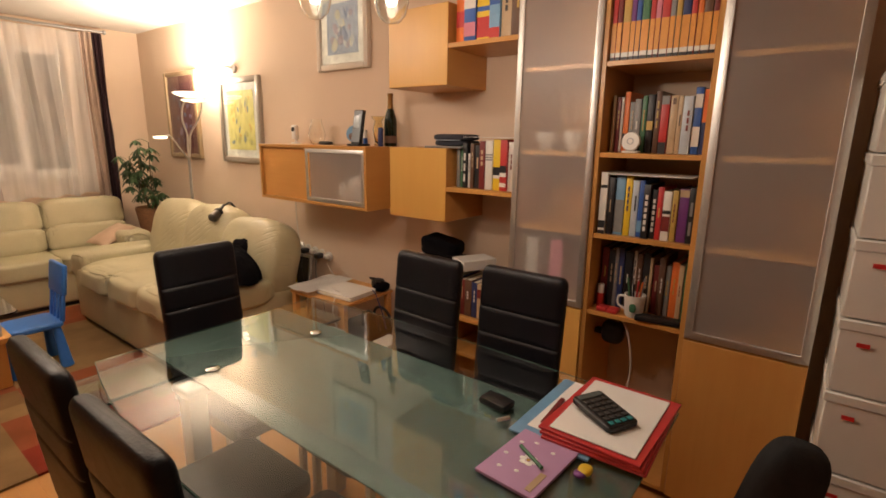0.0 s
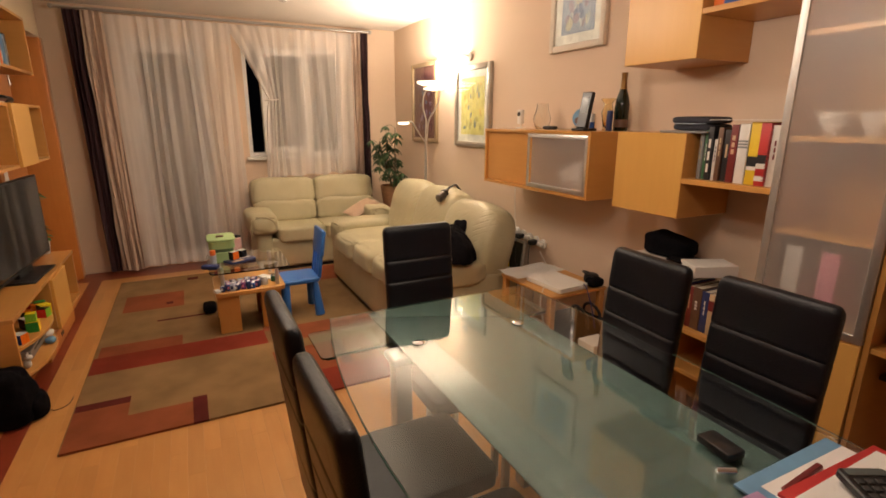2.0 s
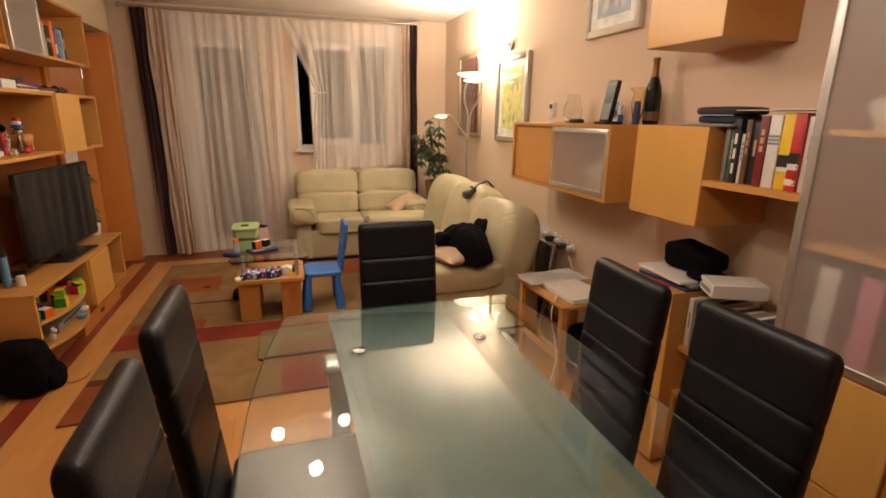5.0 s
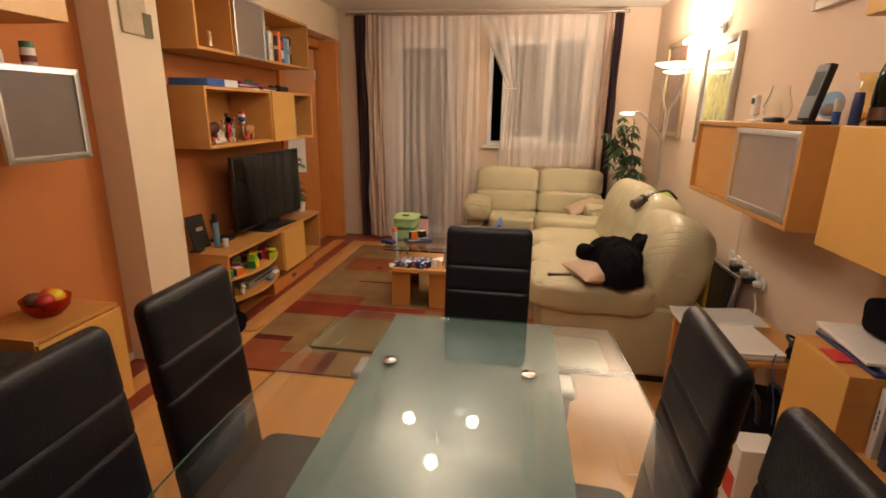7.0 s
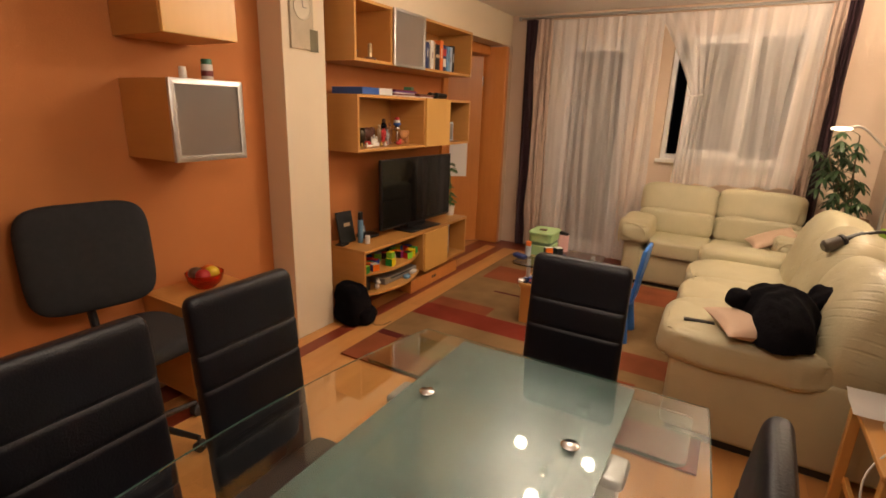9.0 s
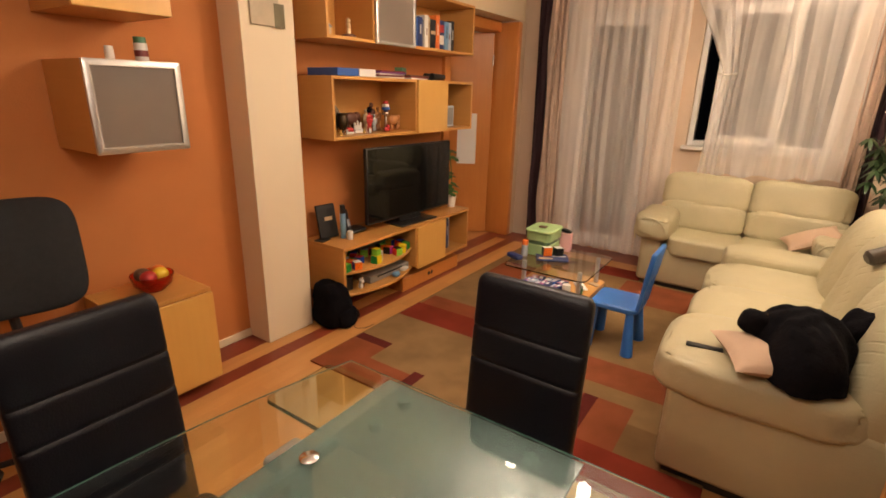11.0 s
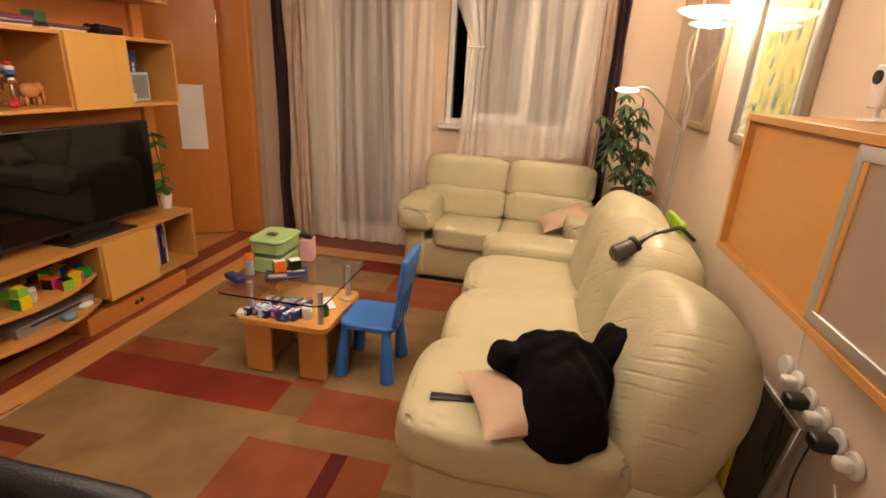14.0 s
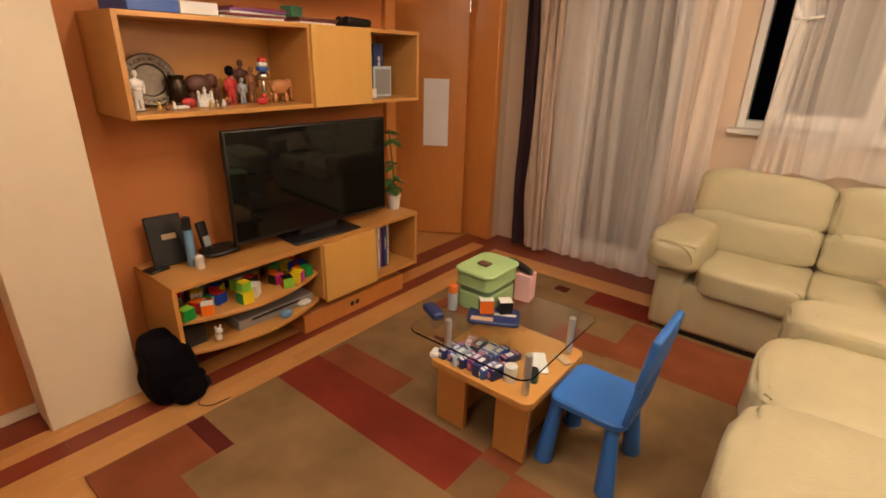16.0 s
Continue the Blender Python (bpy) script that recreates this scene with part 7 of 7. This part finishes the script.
figure("white_ornament", (-0.06, 3.59, FZ), ([(0, 0, 0.009, 0.014, 0.03, 0.009)], white_plastic), "small white ornament in the wall unit", "ornament")
figure("wooden_elephant", (-0.12, 4.085, FZ), (elephant(0.115), surface("light_wood", (0.46, 0.20, 0.07), 0.5)), "light orange wooden elephant in the wall unit")
figure("glass_bell", (-0.07, 3.79, FZ), ([(0, 0, 0.02, 0.014, 0.014, 0.02)], clear), "tiny glass ornament in the wall unit", "ornament")
c = thing("photo_stand", "small white framed photo before the blue binders", "picture frame", (-0.06, 4.72, 1.2215))
part("frame", box_bm(-0.075, -0.066, 4.66, 4.80, 1.2215, 1.385, 0.003), ink("pale"), c, "", True)
part("photo", box_bm(-0.0655, -0.065, 4.672, 4.788, 1.235, 1.37, 0), ink("grey"), c, "", True)
jar("white_cup", (-0.03, 4.615, 1.2215), 0.022, 0.05, white_plastic, white_plastic, "small white tealight cup in the bay", "cup", 0.1)
# on top of the wall unit
MTZ = 1.5735
c = thing("board_game", "flat blue and white game box on the wall unit", "box", (-0.1, 3.57, MTZ))
part("box_body", box_bm(-0.24, 0.02, 3.42, 3.60, MTZ, MTZ + 0.045, 0.002), ink("blue"), c, "", True)
part("label_side", box_bm(-0.24, 0.0215, 3.602, 3.75, MTZ, MTZ + 0.045, 0.002), white_plastic, c, "white printed end", True)
for i in range(5):
    slab("magazine", -0.11 + 0.01 * (i % 2), 3.92 + 0.008 * i, MTZ + 0.0095 * i, 0.22, 0.29 - 0.01 * i, 0.009, 3 * (i % 3) - 3, ink(("white", "dred", "white", "purple", "dred")[i]), ("white", "dark red", "white", "purple", "dark red")[i] + " magazine in a pile on the wall unit", "magazine")
for i in range(3):
    slab("magazine", -0.12, 4.26 + 0.01 * i, MTZ + 0.0095 * i, 0.2, 0.22, 0.009, 4 - 4 * i, ink(("white", "dred", "brown")[i]), ("white", "dark red", "brown")[i] + " booklet in the second pile", "magazine")
slab("photo_print", -0.16, 4.22, MTZ + 0.03, 0.06, 0.09, 0.05, 20, ink("green"), "small green card leaning on the booklets", "card")
c = thing("binoculars", "black binoculars lying on the wall unit", "binoculars", (-0.1, 4.55, MTZ))
for dx in (-0.03, 0.03):
    part("barrel", rod((-0.09 + dx, 4.47, MTZ + 0.026), (-0.09 + dx, 4.63, MTZ + 0.026), 0.026, 0.02), black_plastic, c, "", True)
part("bridge", box_bm(-0.11, -0.07, 4.53, 4.58, MTZ + 0.015, MTZ + 0.035, 0.003), black_plastic, c, "", True)
# in the upper unit's open bay
UZ = 1.7915
c = thing("wooden_cross", "small dark wooden crucifix on a base", "crucifix", (-0.15, 3.46, UZ))
part("cross", merged(box_bm(-0.155, -0.145, 3.35 + 0.02, 3.47, UZ + 0.17, UZ + 0.182, 0.002), box_bm(-0.156, -0.144, 3.414, 3.426, UZ + 0.008, UZ + 0.24, 0.002)), surface("carved_wood", (0.1, 0.04, 0.02)), c, "", True)
part("base", box_bm(-0.175, -0.125, 3.39, 3.45, UZ, UZ + 0.008, 0.002), surface("carved_wood", (0.1, 0.04, 0.02)), c, "", True)
c = thing("clay_house", "small pale ceramic house with dark windows", "ornament", (-0.05, 3.40, UZ))
b = box_bm(-0.07, -0.03, 3.375, 3.435, UZ, UZ + 0.045, 0.003)
b2 = bmesh.new()
vs = [b2.verts.new(p) for p in ((-0.075, 3.37, UZ + 0.045), (-0.025, 3.37, UZ + 0.045), (-0.025, 3.44, UZ + 0.045), (-0.075, 3.44, UZ + 0.045), (-0.05, 3.385, UZ + 0.075), (-0.05, 3.425, UZ + 0.075))]
for f in ((0, 1, 4), (1, 2, 5, 4), (2, 3, 5), (3, 0, 4, 5), (3, 2, 1, 0)):
    b2.faces.new([vs[i] for i in f])
part("walls", b, ink("tan"), c, "", True)
part("roof", b2, ink("grey"), c, "", True)
part("window", box_bm(-0.0298, -0.0285, 3.40, 3.412, UZ + 0.015, UZ + 0.03, 0), black_plastic, c, "", True)
c = thing("gold_tower", "small gold and dark brown tower trophy", "ornament", (-0.05, 3.59, UZ))
part("base", lathe([(0, 0), (0.045, 0), (0.045, 0.015), (0.03, 0.022), (0, 0.022)], 24, at=(-0.05, 3.59, UZ)), surface("carved_wood", (0.1, 0.04, 0.02)), c, "", True)
part("tower", lathe([(0, 0.022), (0.016, 0.022), (0.016, 0.05), (0.013, 0.052), (0.016, 0.056), (0.016, 0.08), (0.013, 0.083), (0.015, 0.087), (0.015, 0.105), (0, 0.115)], 20, at=(-0.05, 3.59, UZ)), metal_m("gold_metal", (0.65, 0.48, 0.28)), c, "", True)
# small bottles on the framed box, fruit bowl, clock on the column
jar("pill_bottle", (-0.06, 2.245, 1.5905), 0.017, 0.055, white_plastic, white_plastic, "small white pill bottle on the wall box", "bottle")
c = jar("pill_bottle", (-0.06, 2.37, 1.5905), 0.026, 0.098, white_plastic, ink("green"), "white bottle with green cap on the wall box", "bottle")
part("label", lathe([(0.0265, 0.02), (0.0268, 0.02), (0.0268, 0.045), (0.0265, 0.045)], 20), ink("dred"), c, "printed label band")
c = thing("fruit_bowl", "red glass bowl of fruit on the low sideboard", "bowl", (-0.14, 2.30, 0.551))
part("bowl", lathe([(0, 0), (0.05, 0), (0.085, 0.035), (0.095, 0.08), (0.091, 0.08), (0.08, 0.038), (0.048, 0.006), (0, 0.005)], 32), glass("red_glass", (0.85, 0.10, 0.04), 0.08), c)
for dx, dy, col in ((0.02, 0.03, "yellow"), (-0.03, -0.03, "brown"), (-0.02, 0.04, "orange"), (0.03, -0.03, "red")):
    part("fruit", soft((dx, dy, 0.074), (0.037, 0.037, 0.034), 0.95, 16, 12), ink(col), c, WORDS[col] + " fruit")
c = thing("wall_clock", "pale painted wall clock with round dial on the column", "clock", (-0.12, 3.05, 1.8))
part("plaque", box_bm(-0.1195, -0.105, 2.955, 3.135, 1.805, 2.14, 0.01, 3), surface("plaque", (0.50, 0.42, 0.29), 0.6, var=0.12, scale=14), c, "", True)
part("corner_paint", box_bm(-0.1048, -0.1035, 3.10, 3.165, 1.80, 1.92, 0.0), surface("olive_paint", (0.14, 0.12, 0.06), 0.6, var=0.3, scale=20), c, "olive painted corner", True)
part("dial", moved(lathe([(0, 0), (0.06, 0.0), (0.062, 0.004), (0.066, 0.006), (0.068, 0.0), (0.066, -0.002)], 36), pose(-0.1045, 3.045, 2.03, 0, 90, 0)), surface("dial", (0.62, 0.56, 0.42), 0.5), c, "", True)
part("clock_hand", box_bm(-0.0998, -0.0988, 3.043, 3.047, 2.03, 2.07, 0), black_plastic, c, "", True)
part("clock_hand", box_bm(-0.0998, -0.0988, 3.045, 3.08, 2.029, 2.032, 0), black_plastic, c, "", True)
# backpack beside the column
c = thing("backpack", "black soft backpack slumped on the floor beside the column", "bag", (-0.05, 3.3, 0))
part("body", heap((-0.02, 3.315, 0.15), (0.12, 0.10, 0.148), 6, pose(0, 0, 0, 0, 0, 0), 0.65, 0.025, 5), black_cloth, c, "", True)
part("pocket", heap((0.075, 3.36, 0.07), (0.055, 0.085, 0.068), 8, None, 0.7, 0.02, 6), black_cloth, c, "", True)
part("strap", tube([(0.06, 3.36, 0.12), (0.10, 3.42, 0.10), (0.11, 3.44, 0.05), (0.08, 3.42, 0.03)], 0.008), black_plastic, c, "", True)
simple("cable", tube([(0.10, 3.42, 0.006), (0.15, 3.36, 0.006), (0.205, 3.39, 0.006), (0.215, 3.47, 0.006)], 0.002), black_plastic, "thin dark cable lying on the floor strip", "cable")

# ---- office chairs ----
c = thing("office_chair", "charcoal cloth office chair with rounded high back", "office chair", (0.1, 1.75, 0), 0)
part("seat", soft((0.07, 1.80, 0.49), (0.23, 0.24, 0.045), 0.45, 36, 16), grey_cloth, c, "", True)
part("backrest", soft((-0.18, 1.80, 0.83), (0.045, 0.245, 0.235), 0.42, 36, 24, m=pose(0, 0, 0, 0, -6, -12)), grey_cloth, c, "", True)
part("back_post", tube([(0.0, 1.80, 0.45), (-0.16, 1.78, 0.46), (-0.20, 1.77, 0.72)], 0.018), black_plastic, c, "", True)
part("gas_post", rod((0.10, 1.78, 0.10), (0.10, 1.78, 0.45), 0.022), black_plastic, c, "", True)
for k in range(5):
    a = k * 2 * math.pi / 5 + 0.4
    e = (0.10 + 0.26 * math.cos(a), 1.78 + 0.26 * math.sin(a), 0.07)
    part("star_leg", rod((0.10, 1.78, 0.11), e, 0.018, 0.012), black_plastic, c, "", True)
    w = part("caster", rod((e[0] - 0.02 * math.sin(a), e[1] + 0.02 * math.cos(a), 0.028), (e[0] + 0.02 * math.sin(a), e[1] - 0.02 * math.cos(a), 0.028), 0.028), black_plastic, c, "", True)
c = thing("stool_chair", "dark grey cloth chair back beside the white boxes", "chair", (2.33, 0.2, 0), 0)
part("backrest", soft((2.265, 0.325, 0.56), (0.05, 0.08, 0.19), 0.6, 32, 20, m=pose(0, 0, 0, 14, 0, 20)), grey_cloth, c, "", True)
part("seat", soft((2.24, 0.20, 0.36), (0.15, 0.15, 0.035), 0.5, 30, 12), grey_cloth, c, "", True)
for x, y in ((2.14, 0.10), (2.14, 0.30), (2.34, 0.10), (2.34, 0.30)):
    part("leg", rod((x, y, 0), (x, y, 0.35), 0.012), black_plastic, c, "", True)

# ---- corner plant ----
c = thing("corner_plant", "bushy umbrella plant with drooping leaflets in a wicker planter", "plant", (2.98, 5.72, 0))
part("plinth", box_bm(2.84, 3.16, 5.56, 5.90, 0, 0.50, 0.004), beech_z, c, "", True)
part("planter", lathe([(0, 0.505), (0.12, 0.505), (0.155, 0.74), (0.15, 0.76), (0.14, 0.755), (0.13, 0.70), (0, 0.70)], 28, at=(3.0, 5.72, 0)), surface("wicker", (0.26, 0.13, 0.06), 0.7, var=0.3, scale=60, bump=1.0, bscale=150), c, "", True)
stem_m = surface("stem_brown", (0.10, 0.07, 0.03), 0.7)
foliage = surface("umbrella_leaf", (0.028, 0.062, 0.018), 0.4, var=0.45, scale=9)
rnd = random.Random(12)
b = bmesh.new()
tops = []
for k in range(5):
    a = k * 1.35
    base = (3.0 + 0.03 * math.cos(a), 5.70 + 0.03 * math.sin(a), 0.70)
    top = (2.86 + 0.09 * math.cos(a), 5.52 + 0.10 * math.sin(a), 1.12 + 0.07 * k)
    tube([base, (2.95 + 0.05 * math.cos(a), 5.65, 0.9), top], 0.008, 6, bm=b, r_end=0.004)
    tops.append((base, top))
part("stems", b, stem_m, c, "", True)
b = bmesh.new()
for base, top in tops:
    for j in range(8):
        t_ = 0.28 + 0.72 * j / 7
        p = Vector(base).lerp(Vector(top), t_)
        a = rnd.uniform(0, 6.28)
        stalk = rnd.uniform(0.08, 0.17)
        e = p + Vector((math.cos(a) * stalk, math.sin(a) * stalk * 0.8, rnd.uniform(0.0, 0.08)))
        tube([p, p.lerp(e, 0.5) + Vector((0, 0, 0.02)), e], 0.0018, 4, bm=b, n=3)
        for q in range(8):
            aq = q * 2 * math.pi / 8 + a
            leaf(b, e, (math.cos(aq), math.sin(aq), -0.15), rnd.uniform(0.055, 0.095), 0.028, 0.75)
part("foliage", moved(b, Matrix.Identity(4)), foliage, c, "", True, kind="stuff")

simple("slipper", soft((0.945, 4.50, 0.045), (0.05, 0.10, 0.03), 0.6, 24, 12), black_cloth, "black slipper on the rug beside the coffee table", "slipper")

# ---- parquet strips, laid last ----


def strips(x0, x1, y0, y1, w, n, mat, name, along_y=True, seed=0):
    """Rows of boards of width w and length n, staggered, with fine joints."""
    rnd = random.Random(seed)
    cache = {}
    a0, a1, b0, b1 = (x0, x1, y0, y1) if along_y else (y0, y1, x0, x1)
    a, row = a0, 0
    while a < a1 - 1e-4:
        e = min(a + w, a1)
        q = b0 - (rnd.random() * n if n < 5 else 0)
        while q < b1 - 1e-4:
            s, t = max(q, b0), min(q + n, b1)
            q += n
            if t - s < 0.02:
                continue
            key = (round(e - a, 3), round(t - s, 3))
            if key not in cache:
                dx, dy = (key if along_y else key[::-1])
                bmm = box_bm(-dx / 2 + 0.00015, dx / 2 - 0.00015, -dy / 2 + 0.00015, dy / 2 - 0.00015, -0.006, 0, 0.0005)
                me = bpy.data.meshes.new(name)
                bmm.to_mesh(me)
                bmm.free()
                me.materials.append(mat)
                cache[key] = me
            ob = new(name, cache[key])
            ca, cb = (a + e) / 2, (s + t) / 2
            ob.location = (ca, cb, 0) if along_y else (cb, ca, 0)
            ob.parent = floor
        a = e
        row += 1
    return len(cache)


strips(XW, -0.15, YS, 5.83, 0.16, 1.2, redwood, "red_strip", True, 1)
strips(-0.15, -0.03, YS, 5.83, 0.06, 1.2, parquet, "light_strip", True, 2)
strips(-0.03, 0.07, YS, 5.83, 0.10, 1.2, redwood, "red_strip", True, 3)
strips(0.07, XE, YS, 5.72, 0.07, 0.55, parquet, "board", True, 4)
strips(0.07, XE, 5.72, 5.83, 0.11, 1.2, parquet, "light_strip", False, 5)
strips(XW, XE, 5.83, YN, 0.15, 1.2, redwood, "red_strip", False, 6)
strips(XW - 1.4, XW, 3.75, 6.25, 0.1, 1.0, parquet, "board", True, 7)
